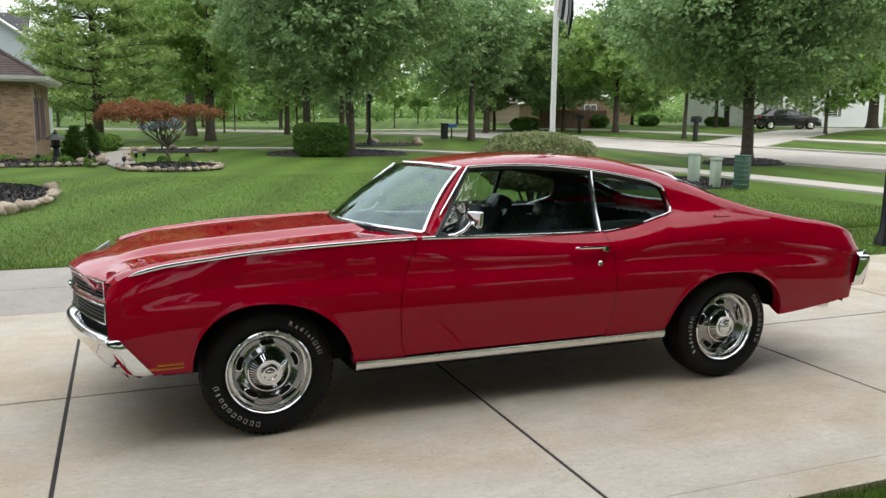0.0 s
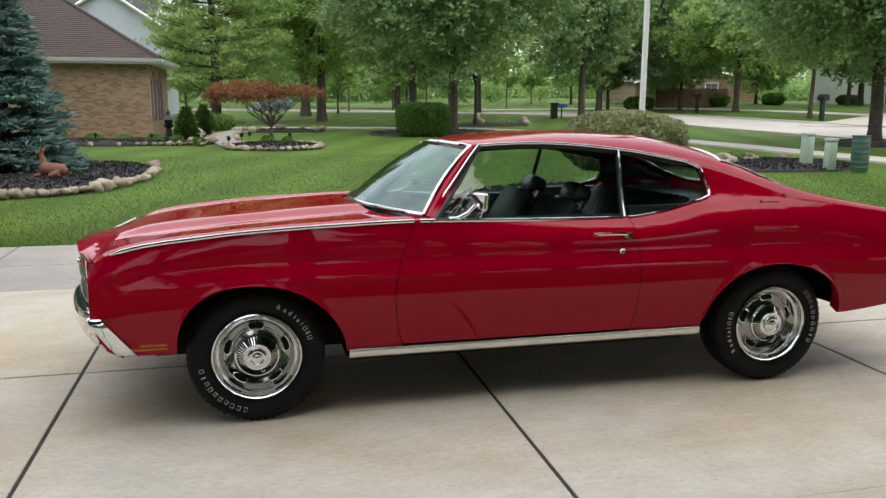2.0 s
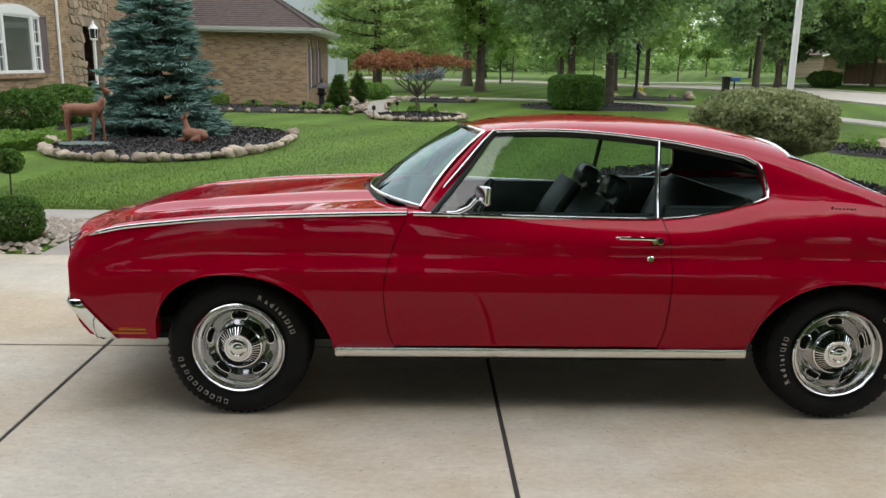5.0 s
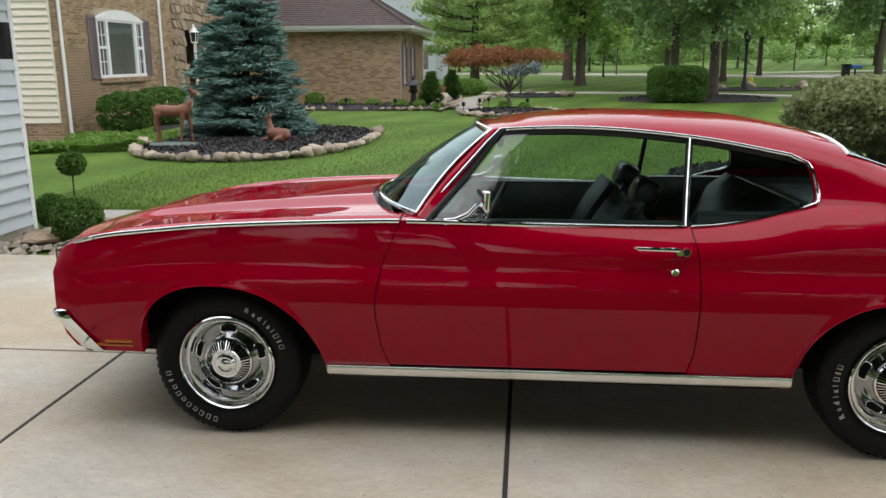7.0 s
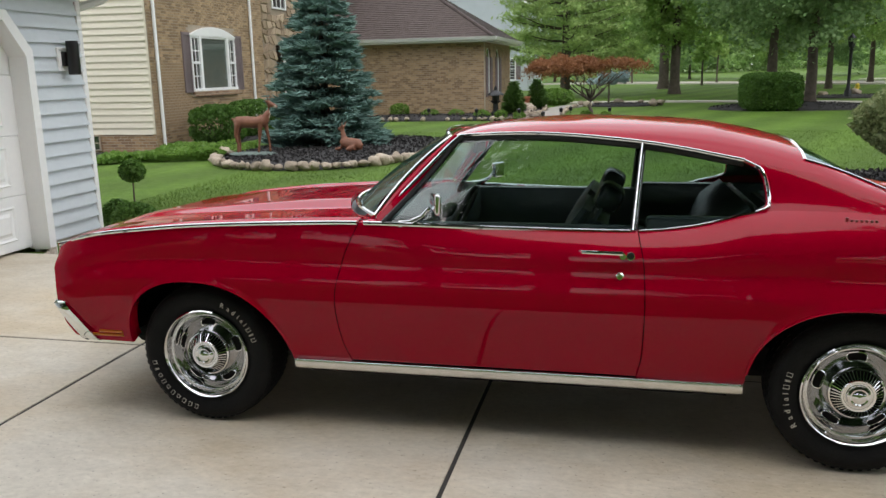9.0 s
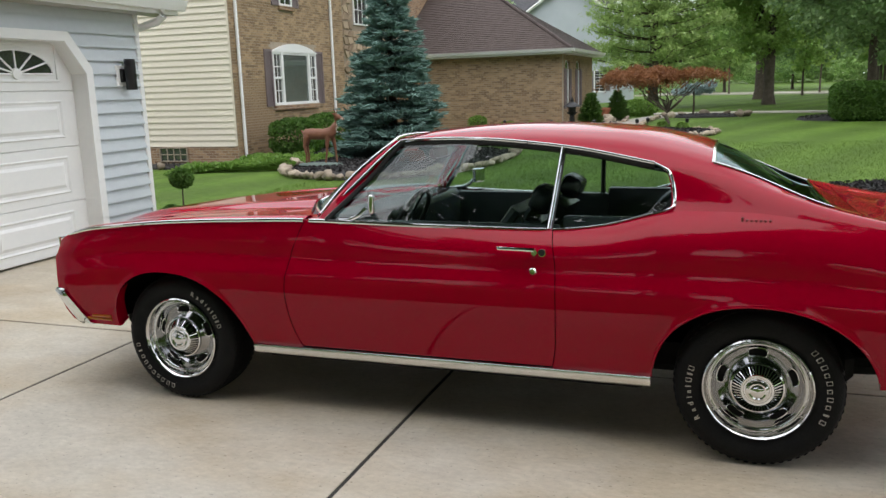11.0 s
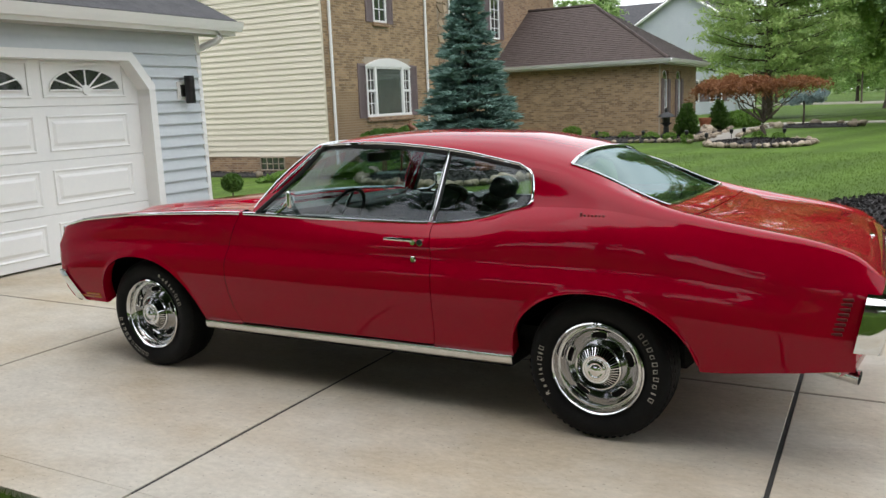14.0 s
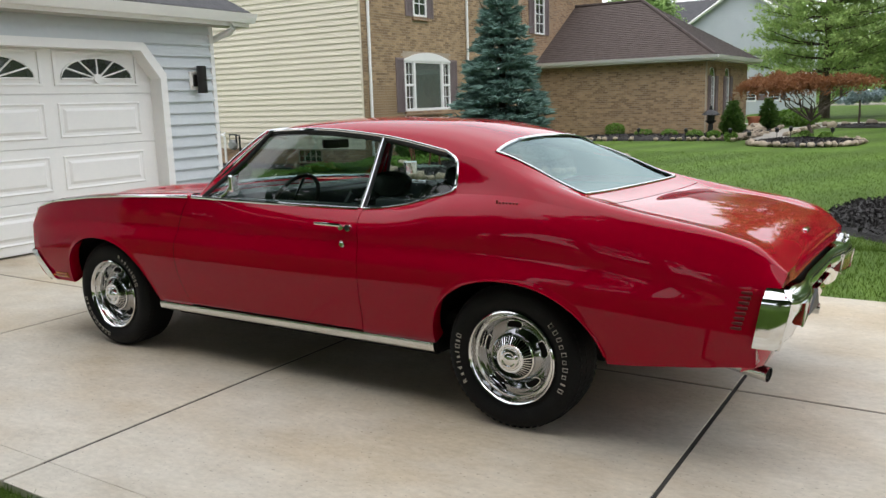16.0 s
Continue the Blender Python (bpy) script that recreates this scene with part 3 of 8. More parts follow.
        part("pillar_gasket", f(tube([pane_point(lerp(0.915, 1.205, k / 6), k / 6, 0.0) for k in range(7)], 0.013, 6)), PLASTIC, car)
        # windscreen post, red, between glass and door
        post = []
        for k in range(13):
            r = k / 12
            a = Vector(shield_point(-1, r))
            b = Vector(pane_point(lerp(0.90, 1.20, r), r, -0.002))
            c = a.lerp(b, 0.5) + Vector((-0.006, -0.014, 0.01))
            post.append([a, a.lerp(c, 0.5) + Vector((-0.004, -0.004, 0.004)), c, c.lerp(b, 0.5), b])
        part("windscreen_post", f(grid([[tuple(p) for p in row] for row in post])), RED, car)
        fm = [(x, -side_y(x, zbelt(x) - 0.005) - 0.001, zbelt(x) - 0.003) for x in np.linspace(-0.60, 0.80, 30)]
        part("fender_moulding", f(tube(fm if s < 0 else fm[9:], ([0.003] + [0.0095] * 29)[0 if s < 0 else 9:], 8)), CHROME, car)
        sm = []
        for x in np.linspace(0.475, 2.40, 30):
            yy = ybottom(x)
            sm.append([(x, -yy + 0.02, 0.336), (x, -yy - 0.010, 0.336), (x, -yy - 0.013, 0.327), (x, -yy - 0.007, 0.296), (x, -yy + 0.004, 0.287), (x, -yy + 0.04, 0.287)])
        part("rocker_moulding", f(grid(sm, flip=True)), STEEL, car, "bright brushed rocker moulding", sharp=30)
        part("arch_moulding", f(tube([(x, -side_y(x, sill(x)) - 0.004, sill(x) - 0.002) for x in stations(2.408, 3.258, 0.04, ((2.405, 1), (3.262, -1)))], 0.006, 6)), RED, car)
        # side marker lamps
        for x0, x1, z0, m, nm in ((-0.535, -0.375, 0.408, AMBER, "front_marker"),):
            for dz in (0.0, 0.018):
                q = [(x, -side_y(x, z0 + dz) - o, z0 + dz + h) for x, o, h in ((x0 + 2.2 * dz, 0.0, 0), (x1, 0.0, 0))]
                part(nm, f(tube([(q[0][0], q[0][1], q[0][2]), (q[1][0], q[1][1], q[1][2])], 0.008, 8)), m, car, "amber lens strip")
        # louvred rear marker on the quarter
        for k in range(8):
            z0 = 0.592 + k * 0.0195
            xc = lerp(3.772, 3.805, k / 7)
            part("marker_louvre", f(box((xc - 0.022, -side_y(xc, z0) - 0.0020, z0 - 0.006), (xc + 0.024, -side_y(xc, z0) + 0.008, z0 + 0.006), 0.002)), TAILDARK, car)
        # wheel wells
        for xc, a, b in ((0.05, -0.40, 0.50), (2.845, 2.38, 3.31)):
            well = []
            for k in range(15):
                t = math.pi * (k / 14)
                well.append([(xc - 0.45 * math.cos(t), yy, 0.42 + 0.32 * math.sin(t) ** 0.7) for yy in (-0.79, -0.65, -0.42)])
            wl_ = grid(well, flip=True)
            part("wheel_well", f(join(wl_, ([(a, -0.42, 0.36), (b, -0.42, 0.36), (b, -0.42, 0.78), (a, -0.42, 0.78)], [(0, 1, 2, 3)]))), BLACK, car)
            for xe, z0 in ((a, 0.40 if a < 0 else 0.31), (b, 0.31 if a < 0 else 0.40)):
                part("splash_panel", f(join(box((xe - 0.01, -0.80, z0), (xe + 0.01, -0.42, 0.72)))), BLACK, car, smooth=False)
    # wheels
    w = make_wheel()
    w.parent = car
    w.matrix_basis = pose(0.030, -0.752, 0.33)
    for m in (pose(2.822, -0.768, 0.33, 0, -145, 0), pose(0.030, 0.752, 0.33, 0, 0, 180), pose(2.822, 0.768, 0.33, 0, 70, 180)):
        copy_thing(w, m)
    # hood
    n = 44
    hood = []
    for j in range(41):
        y = lerp(-0.692, 0.692, j / 40)
        hood.append([(x, y, hood_z(x, y)) for x in [lerp(nose_x(y), cowl_x(y), (k / n) ** 1.15) for k in range(n + 1)]] )
    hood = [[(r[0][0] + 0.016, r[0][1], r[0][2] - 0.055)] + r + [(r[-1][0] + 0.002, r[-1][1], r[-1][2] - 0.03)] for r in hood]
    part("hood", grid(hood, flip=True), RED, car, "raised-centre red hood", sharp=50)
    # black strips below the hood edges stand in for shade in the gaps
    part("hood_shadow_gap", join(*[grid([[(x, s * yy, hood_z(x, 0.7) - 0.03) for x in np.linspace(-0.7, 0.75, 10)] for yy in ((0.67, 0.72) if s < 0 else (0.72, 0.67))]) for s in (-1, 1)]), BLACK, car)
    # cowl with vents
    cow = [[(lerp(cowl_x(y) + 0.004, cowl_x(y) + 0.075, k / 4), y, hood_z(cowl_x(y), y) - 0.022 - 0.004 * k) for k in range(5)] for y in np.linspace(-0.8, 0.8, 30)]
    part("cowl_vent", grid(cow, flip=True), PLASTIC, car)
    for s in (-1, 1):
        sc = [[(lerp(cowl_x(y) - 0.02, 0.90, k / 5), y, lerp(hood_z(cowl_x(y), y), 0.985, k / 5) if y < 0.84 else zbelt(lerp(0.78, 0.9, k / 5))) for k in range(6)] for y in np.linspace(0.72, 0.862, 6)]
        sc = grid([[(x, -y, z) for x, y, z in r] for r in sc])
        part("cowl_corner", sc if s < 0 else mirror(sc), RED, car)
    # glass fore and aft
    ws = [[shield_point(-1 + 2 * j / 24, k / 10) for k in range(11)] for j in range(25)]
    g = part("windscreen", grid(ws, flip=True), SHIELD, car, "tinted curved windscreen")
    g.visible_shadow = False
    frame_pts = [shield_point(-1 + 2 * j / 24, 0.0) for j in range(25)] + [shield_point(1, k / 8) for k in range(1, 9)] + [shield_point(1 - 2 * j / 24, 1.0) for j in range(25)] + [shield_point(-1, 1 - k / 8) for k in range(1, 9)]
    part("windscreen_moulding", tube([(x - 0.008, y, z + 0.006) for x, y, z in frame_pts], 0.011, 8), CHROME, car)
    # roof with the opening for the rear window
    xs = stations(1.07, 2.62, 0.06) + [2.66, 2.70] + list(np.linspace(2.74, 3.08, 12)) + [3.11, 3.15, 3.20]
    def full(x, n=15):
        h = roof_half(x, n)
        return [(a, b, c) for a, b, c in h[::-1]] + [(a, -b, c) for a, b, c in h[1:]]
    rows = [full(x) for x in xs]
    m = len(rows[0])
    in_glass = lambda i, j: 2.60 < (xs[i] + xs[i + 1]) / 2 < 3.09 and 3 <= j < m - 4
    def swept(x, y, z):
        f = lerp(TOP_C, TOP_E, min(abs(y) / 0.575, 1) ** 2.2)
        return (lerp(f, 1.3, (x - 1.07) / 0.23) if x < 1.3 else x, y, z)
    rows = [[swept(*p) for p in r] for r in rows]
    rows[0] = [(x - 0.006, y, z - 0.012) for x, y, z in rows[0]]
    part("roof", grid(rows, keep=lambda i, j: not in_glass(i, j)), RED, car, sharp=50)
    k0, k1 = 3, m - 4
    bl_i = [i for i, x in enumerate(xs) if 2.60 < x < 3.10]
    bl = [[(x, y, z - 0.006) for x, y, z in rows[i][k0:k1 + 1]] for i in bl_i]
    g = part("rear_window", grid(bl), SHIELD, car, "tinted rear window")
    g.visible_shadow = False
    edge = [bl[0][j] for j in range(len(bl[0]))] + [r[-1] for r in bl[1:]] + bl[-1][::-1][1:] + [r[0] for r in bl[::-1][1:]]
    part("rear_window_moulding", tube([(x, y, z + 0.006) for x, y, z in edge], 0.0085, 8), CHROME, car)
    # deck lid
    def deck_row(x):
        # gently crowned, rising to a ridge along each edge
        zt, ye, ze = zroof(x), yrail(x), zrail(x)
        k = step(3.19, 3.34, x)
        h = []
        for a, b, c in roof_half(x, 15):
            u = -b / ye
            h.append((a, b, lerp(c, lerp(zt + 0.012 - 0.016 * u * u, ze, step(0.80, 1.0, u)), k)))
        return [(a, b, c) for a, b, c in h[::-1]] + [(a, -b, c) for a, b, c in h[1:]]
    dxs = [3.2025] + list(np.linspace(3.206, 3.90, 22)) + [3.915, 3.928]
    drow = [deck_row(x) for x in dxs]
    dm = len(drow[0])
    lid = [[(x, y, z - (0.02 if i == 0 else 0)) for x, y, z in r[3:dm - 3]] for i, r in enumerate(drow)]
    lid.append([(x + 0.002, y, z - 0.05) for x, y, z in lid[-1]])
    part("boot_lid", grid(lid), RED, car, "red boot lid")
    for sl in (slice(0, 4), slice(dm - 4, dm)):
        part("quarter_top", grid([[(x, y, z) for x, y, z in r[sl]] for r in [deck_row(3.19)] + drow + [[(x + 0.002, y, z - 0.045) for x, y, z in drow[-1]]]]), RED, car)
    part("quarter_end", join(*[grid([[(x, s * y * f, z) for x, y, z in [(REAR_X - 0.085 * step(0.80, 0.56, zz) - 0.001, side_y(REAR_X, zz), zz) for zz in np.linspace(0.80, 0.445, 10)]] for f in ((1.0, 0.7) if s < 0 else (0.7, 1.0))]) for s in (-1, 1)]), RED, car)
    part("lid_badge", box((3.86, -0.05, 0.862), (3.885, 0.05, 0.874), 0.004), CHROME, car)
    # tail panel, bumper, lamps, valance
    tail = [[(3.918 - 0.075 * step(0.80, 0.56, z), y, z) for z in (0.80, 0.74, 0.68, 0.60)] for y in np.linspace(-0.80, 0.80, 12)]
    part("tail_panel", grid(tail, flip=True), BLACK, car)
    def bumper(path, section, sgn, slant):
        rows = []
        for i, p in enumerate(path):
            d = (path[min(i + 1, len(path) - 1)] - path[max(i - 1, 0)]).normalized()
            nrm = Vector((d.y, -d.x, 0)) * sgn
            row = []
            for off, z in section:
                if sgn > 0:
                    off *= lerp(1, 0.35, step(0.80, 0.895, abs(p.y)))
                q = p - nrm * off
                if sgn < 0:
                    low = lerp(0.490, 0.374, step(0.60, 0.88, abs(p.y)))
                    z = lerp(low, lerp(0.565, 0.576, step(0.35, 0.82, abs(p.y))), (z - 0.398) / 0.194)
                else:
                    z += 0.055 * step(0.52, 0.36, abs(p.y)) * max(0.70 - z, 0) / 0.17
                tuck = 0.030 * step(0.70, 0.88, abs(p.y)) * (0.576 - z) / 0.2 if sgn < 0 else 0
                row.append((q.x + slant(p, z), q.y * (1 - tuck), z))
            rows.append(row)
        return grid(rows)
    fsec = [(0.09, 0.41), (0.02, 0.398), (0.004, 0.41), (0.0, 0.45), (0.0, 0.545), (0.006, 0.575), (0.025, 0.588), (0.10, 0.592)]
    def plan(y_half, x_mid, sweep, power, back, n=44):
        ys = [y_half * math.sin(math.pi / 2 * (-1 + 2 * k / n)) for k in range(n + 1)]
        out = [Vector((x_mid + sweep * (abs(y) / y_half) ** power, y, 0)) for y in ys]
        sg = 1 if sweep > 0 else -1
        pre = [out[0] + Vector((sg * back * f, -0.006, 0)) for f in (1.0, 0.6, 0.25)]
        post = [out[-1] + Vector((sg * back * f, 0.006, 0)) for f in (0.25, 0.6, 1.0)]
        return pre + out + post
    fb = plan(0.918, -0.928, 0.195, 1.4, 0.065)
    part("front_bumper", bumper(fb, fsec, -1, lambda p, z: (0.585 - z) * 0.78 * step(-0.84, -0.70, p.x)), CHROME, car, "chrome wrap-around front bumper", sharp=60)
    rsec = [(0.09, 0.528), (0.042, 0.523), (0.030, 0.535), (0.020, 0.58), (0.0, 0.665), (0.003, 0.695), (0.012, 0.712), (0.03, 0.721), (0.05, 0.724), (0.08, 0.730), (0.115, 0.752)]
    # the middle of the bumper stands back from the lamp blocks at its ends
    rear_line = lambda y: 3.948 + 0.045 * step(0.26, 0.70, abs(y))
    rb = [p + Vector((rear_line(p.y) - 3.998, 0, 0)) for p in plan(0.905, 3.998, -0.035, 9.0, 0.10)]
    part("rear_bumper", bumper(rb, rsec, 1, lambda p, z: (z - 0.66) * 0.17), CHROME, car, "chrome rear bumper", sharp=60)
    for s in (-1, 1):
        ya, yb = sorted((s * 0.50, s * 0.77))
        lv = [(rear_line(y) + 0.003 + (z - 0.66) * 0.17 - d, y, z) for d in (0.03, 0.0) for y, z in ((ya, 0.600), (yb, 0.585), (yb, 0.685), (ya, 0.685))]
        tl = part("tail_lamp", (lv, [(0, 3, 2, 1), (4, 5, 6, 7), (0, 1, 5, 4), (1, 2, 6, 5), (2, 3, 7, 6), (3, 0, 4, 7)]), TAILRED, car, "red tail lamp set in the bumper", smooth=False)
        part("lamp_surround", tube([(x - 0.001, y, z) for x, y, z in lv[4:] + [lv[4]]], 0.006, 6), CHROME, tl)
    val = [[(3.915 - 0.45 * (0.56 - z) - 0.06 * step(0.74, 0.86, abs(y)), y, z) for z in (0.60, 0.56, 0.51, 0.465, 0.415)] for y in np.linspace(-0.868, 0.868, 25)]
    part("rear_valance", grid(val, flip=True), RED, car)
    # small dark wedge on the middle of the bumper
    wedge = [(x, y, z) for x in (3.93, 3.966) for y, z in ((-0.24, 0.645), (-0.20, 0.572), (-0.46, 0.572))]
    part("plate_bracket", (wedge, [(0, 1, 2), (3, 5, 4), (0, 3, 4, 1), (1, 4, 5, 2), (2, 5, 3, 0)]), PLASTIC, car, smooth=False)
    # nose: bezels, bars and lamps
    face = [[(nose_x(y) + 0.035, y, z) for z in (0.815, 0.72, 0.64, 0.55, 0.42)] for y in np.linspace(-0.85, 0.85, 24)]
    part("nose_backing", grid(face), BLACK, car)
    fv = [[(nose_x(y) + 0.04 + 0.25 * (0.58 - z), y, z) for z in (0.58, 0.50, 0.42, 0.36)] for y in np.linspace(-0.84, 0.84, 24)]
    part("front_valance", grid(fv), RED, car)
    def brow(y):
        return 0.035 * (abs(y) / 0.84) ** 2
    for zb_ in (0.655, 0.775):
        for k in range(5):
            z = zb_ - 0.046 + k * 0.0175 - (0.0 if zb_ > 0.7 else 0.008)
            part("grille_bar", tube([(nose_x(y) + 0.014, y, z + brow(y)) for y in np.linspace(-0.83, 0.83, 21)], 0.0042, 5), PLASTIC, car)
    for z in (0.799, 0.716, 0.688, 0.600):
        part("grille_frame", tube([(nose_x(y) + 0.006, y, z + brow(y)) for y in np.linspace(-0.84, 0.84, 21)], 0.0058, 6), CHROME, car)
    part("grille_divider", grid([[(nose_x(y) + 0.010, y, z + brow(y)) for z in (0.712, 0.692)] for y in np.linspace(-0.84, 0.84, 21)]), RED, car)
    for s in (-1, 1):
        for z0, z1 in ((0.716, 0.799), (0.600, 0.688)):
            part("grille_end", tube([(nose_x(0.84) + 0.006, s * 0.84, z0 + brow(0.84)), (nose_x(0.84) + 0.006, s * 0.84, z1 + brow(0.84))], 0.0058, 6), CHROME, car)
    part("grille_badge", box((-0.908, -0.05, 0.692), (-0.88, 0.05, 0.718), 0.006), CHROME, car)
    # underside and exhaust
    # low box, out of sight, added to block light and deepen the shade
    part("underbody", box((0.47, -0.77, 0.245), (2.38, 0.77, 0.40), 0.03), BLACK, car)
    part("underbody", box((-0.5, -0.66, 0.30), (3.20, 0.66, 0.46), 0.04), BLACK, car)
    # unseen rails and silencers, added to darken the ground below
    for s in (-1, 1):
        part("frame_rail", tube([(-0.6, s * 0.40, 0.30), (0.45, s * 0.46, 0.31), (0.75, s * 0.62, 0.325), (2.2, s * 0.62, 0.325), (2.45, s * 0.5, 0.32), (3.4, s * 0.46, 0.36)], 0.05, 8), BLACK, car)
        part("silencer", tube([(1.0, s * 0.30, 0.27), (1.1, s * 0.30, 0.26), (2.1, s * 0.30, 0.26), (2.2, s * 0.32, 0.28), (3.0, s * 0.45, 0.36)], [0.03, 0.075, 0.075, 0.03, 0.03], 10), BLACK, car)
    part("front_axle", tube([(0.0, -0.64, 0.30), (0.0, 0.64, 0.30)], 0.035, 8), BLACK, car)
    part("rear_axle", tube([(2.845, -0.64, 0.33), (2.845, -0.13, 0.33), (2.845, -0.08, 0.33), (2.845, 0.08, 0.33), (2.845, 0.13, 0.33), (2.845, 0.64, 0.33)], [0.045, 0.05, 0.13, 0.13, 0.05, 0.045], 12), BLACK, car)
    for s in (-1, 1):
        tip = [(3.45, s * 0.60, 0.37), (3.68, s * 0.63, 0.385), (3.86, s * 0.67, 0.362)]
        part("exhaust_pipe", tube(tip, [0.028, 0.029, 0.031], 14, cap=False), STEEL, car, "bright exhaust tip")
        part("exhaust_bore", tube([(3.70, s * 0.634, 0.383), (3.852, s * 0.668, 0.363)], 0.026, 12), BLACK, car)
    # mirror
    for s in (-1, 1):
        f = (lambda d: d) if s < 0 else mirror
        head = box((-0.014, -0.050, -0.046), (0.014, 0.050, 0.046), 0.013, 4)
        for v in head.verts:
            v.co.y *= 1.0 + 2.2 * v.co.z
            v.co.x *= 1.0 - 4.0 * abs(v.co.z) if v.co.x < 0 else 1.0
        turn = Matrix.Translation((1.140, -0.842, 1.052)) @ Matrix.Rotation(radians(27), 4, "Z")
        bmesh.ops.transform(head, matrix=turn, verts=head.verts[:])
        mir = part("door_mirror", f(join(tube([(0.985, -0.838, 0.962), (1.03, -0.838, 0.972), (1.08, -0.838, 0.996), (1.115, -0.840, 1.034)], [0.024, 0.014, 0.010, 0.010], 10), head)), CHROME, car, "chrome door mirror on a slim stalk")
        gl = box((0.0135, -0.043, -0.038), (0.0155, 0.043, 0.040), 0.0005)
        bmesh.ops.transform(gl, matrix=turn, verts=gl.verts[:])
        part("mirror_glass", f(gl), CHROME, mir)
    # inside
    part("floor_pan", box((0.6, -0.72, 0.40), (3.0, 0.72, 0.46)), BLACK, car)
    part("dashboard", box((0.78, -0.74, 0.74), (1.06, 0.74, 0.985), 0.05, 3), VINYL, car)
    part("headliner", grid([[(x, y, z - 0.03) for x, y, z in full(x)] for x in np.linspace(1.15, 2.6, 12)], flip=True), VINYL, car)
    for s in (-1, 1):
        trim = grid([[(x, y * 0.955, z - 0.012 * r) for (x, y, z), r in [(sail_point(lerp(quarter_edge(r) + 0.005, 3.06, u), r), r) for r in [k / 8 for k in range(9)]]] for u in [k / 10 for k in range(11)]])
        part("inner_sail_trim", trim if s < 0 else mirror(trim), VINYL, car)
    part("rear_header_trim", grid([[(x, y, z - 0.022) for x, y, z in full(x)[1:-1]] for x in (2.55, 2.60, 2.645)], flip=True), VINYL, car)
    part("parcel_shelf", box((2.62, -0.66, 0.93), (3.12, 0.66, 0.965), 0.01), VINYL, car)
    part("rear_bulkhead", box((2.60, -0.72, 0.45), (2.64, 0.72, 0.95)), BLACK, car)
    for s in (-1, 1):
        part("door_card", box((0.85, s * 0.73 - 0.03, 0.45), (2.0, s * 0.73 + 0.03, 0.962), 0.02, 2), VINYL, car)
        part("rear_side_panel", box((2.0, s * 0.695 - 0.04, 0.755), (3.02, s * 0.695 + 0.03, 1.0), 0.02, 2), VINYL, car)
        seat = part("front_seat", box((1.02, s * 0.36 - 0.27, 0.50), (1.54, s * 0.36 + 0.27, 0.66), 0.06, 3), VINYL, car, "black vinyl bucket seat")
        ribs = []
        for k in range(9):
            yy = s * 0.36 - 0.21 + k * 0.0525
            ribs.append(tube([(1.545 + 0.215 * t - 0.025 * math.sin(3.0 * t), yy, 0.62 + 0.385 * t) for t in [i / 6 for i in range(7)]], 0.03, 8))
        shell = bmesh.new()
        bmesh.ops.create_cube(shell, size=1, matrix=Matrix.Translation((1.70, s * 0.36, 0.79)) @ Matrix.Rotation(radians(28), 4, "Y") @ Matrix.Diagonal((0.13, 0.54, 0.50, 1)))
        bmesh.ops.bevel(shell, geom=shell.edges[:], offset=0.058, segments=6, affect="EDGES")
        part("backrest", join(shell, *ribs), VINYL, seat)
        hr = bmesh.new()
        bmesh.ops.create_uvsphere(hr, u_segments=24, v_segments=14, radius=1)
        for v in hr.verts:
            v.co = Vector([math.copysign(abs(c) ** 0.62, c) * k for c, k in zip(v.co, (0.062, 0.135, 0.066))])
        bmesh.ops.transform(hr, matrix=Matrix.Translation((1.845, s * 0.36, 1.035)) @ Matrix.Rotation(radians(26), 4, "Y"), verts=hr.verts[:])
        part("headrest", hr, VINYL, seat)
    rs = bmesh.new()
    bmesh.ops.create_cube(rs, size=1, matrix=Matrix.Translation((2.36, 0, 0.78)) @ Matrix.Rotation(radians(24), 4, "Y") @ Matrix.Diagonal((0.16, 1.26, 0.52, 1)))
    bmesh.ops.bevel(rs, geom=rs.edges[:], offset=0.078, segments=6, affect="EDGES")
    rb_ = []
    for k in range(18):
        yy = -0.56 + k * 0.066
        rb_.append(tube([(2.20 + 0.19 * t + 0.05 * max(t - 0.8, 0) * 5, yy, 0.60 + 0.42 * t - 0.02 * max(t - 0.8, 0) * 5) for t in (0, 0.4, 0.8, 0.9, 1)], 0.042, 8))
    part("rear_seat", join(rs, box((1.95, -0.62, 0.46), (2.32, 0.62, 0.60), 0.05, 3), *rb_), VINYL, car, "ribbed black vinyl rear bench")
    wheel_pts = [Matrix.Rotation(radians(-62), 4, "Y") @ Vector((0.19 * math.cos(t), 0.19 * math.sin(t), 0)) + Vector((1.13, -0.36, 0.90)) for t in [2 * math.pi * k / 32 for k in range(33)]]
    sw = part("steering_wheel", tube(wheel_pts, 0.012, 8, cap=False), PLASTIC, car, "black three-spoke steering wheel")
    part("steering_column", tube([(0.9, -0.36, 0.80), (1.12, -0.36, 0.89)], [0.03, 0.045], 12), PLASTIC, sw)
    for k in (0, 12, 20):
        part("spoke", tube([wheel_pts[k], Vector((1.11, -0.36, 0.89))], 0.010, 6), CHROME, sw)
    part("rear_view_mirror", box((1.17, -0.14, 1.215), (1.195, 0.10, 1.27), 0.012, 2), PLASTIC, car)
    # script badge on the sail panel, as plain bars
    for k in range(7):
        p = (2.735 + k * 0.017, -side_y(2.735 + k * 0.017, 1.008), 1.008)
        part("sail_badge", box((p[0], p[1] - 0.0015, p[2] - 0.009 - 0.004 * (k % 3 == 0)), (p[0] + 0.010, p[1] + 0.006, p[2] + 0.009 + 0.008 * (k == 0)), 0.002), BADGE, car)
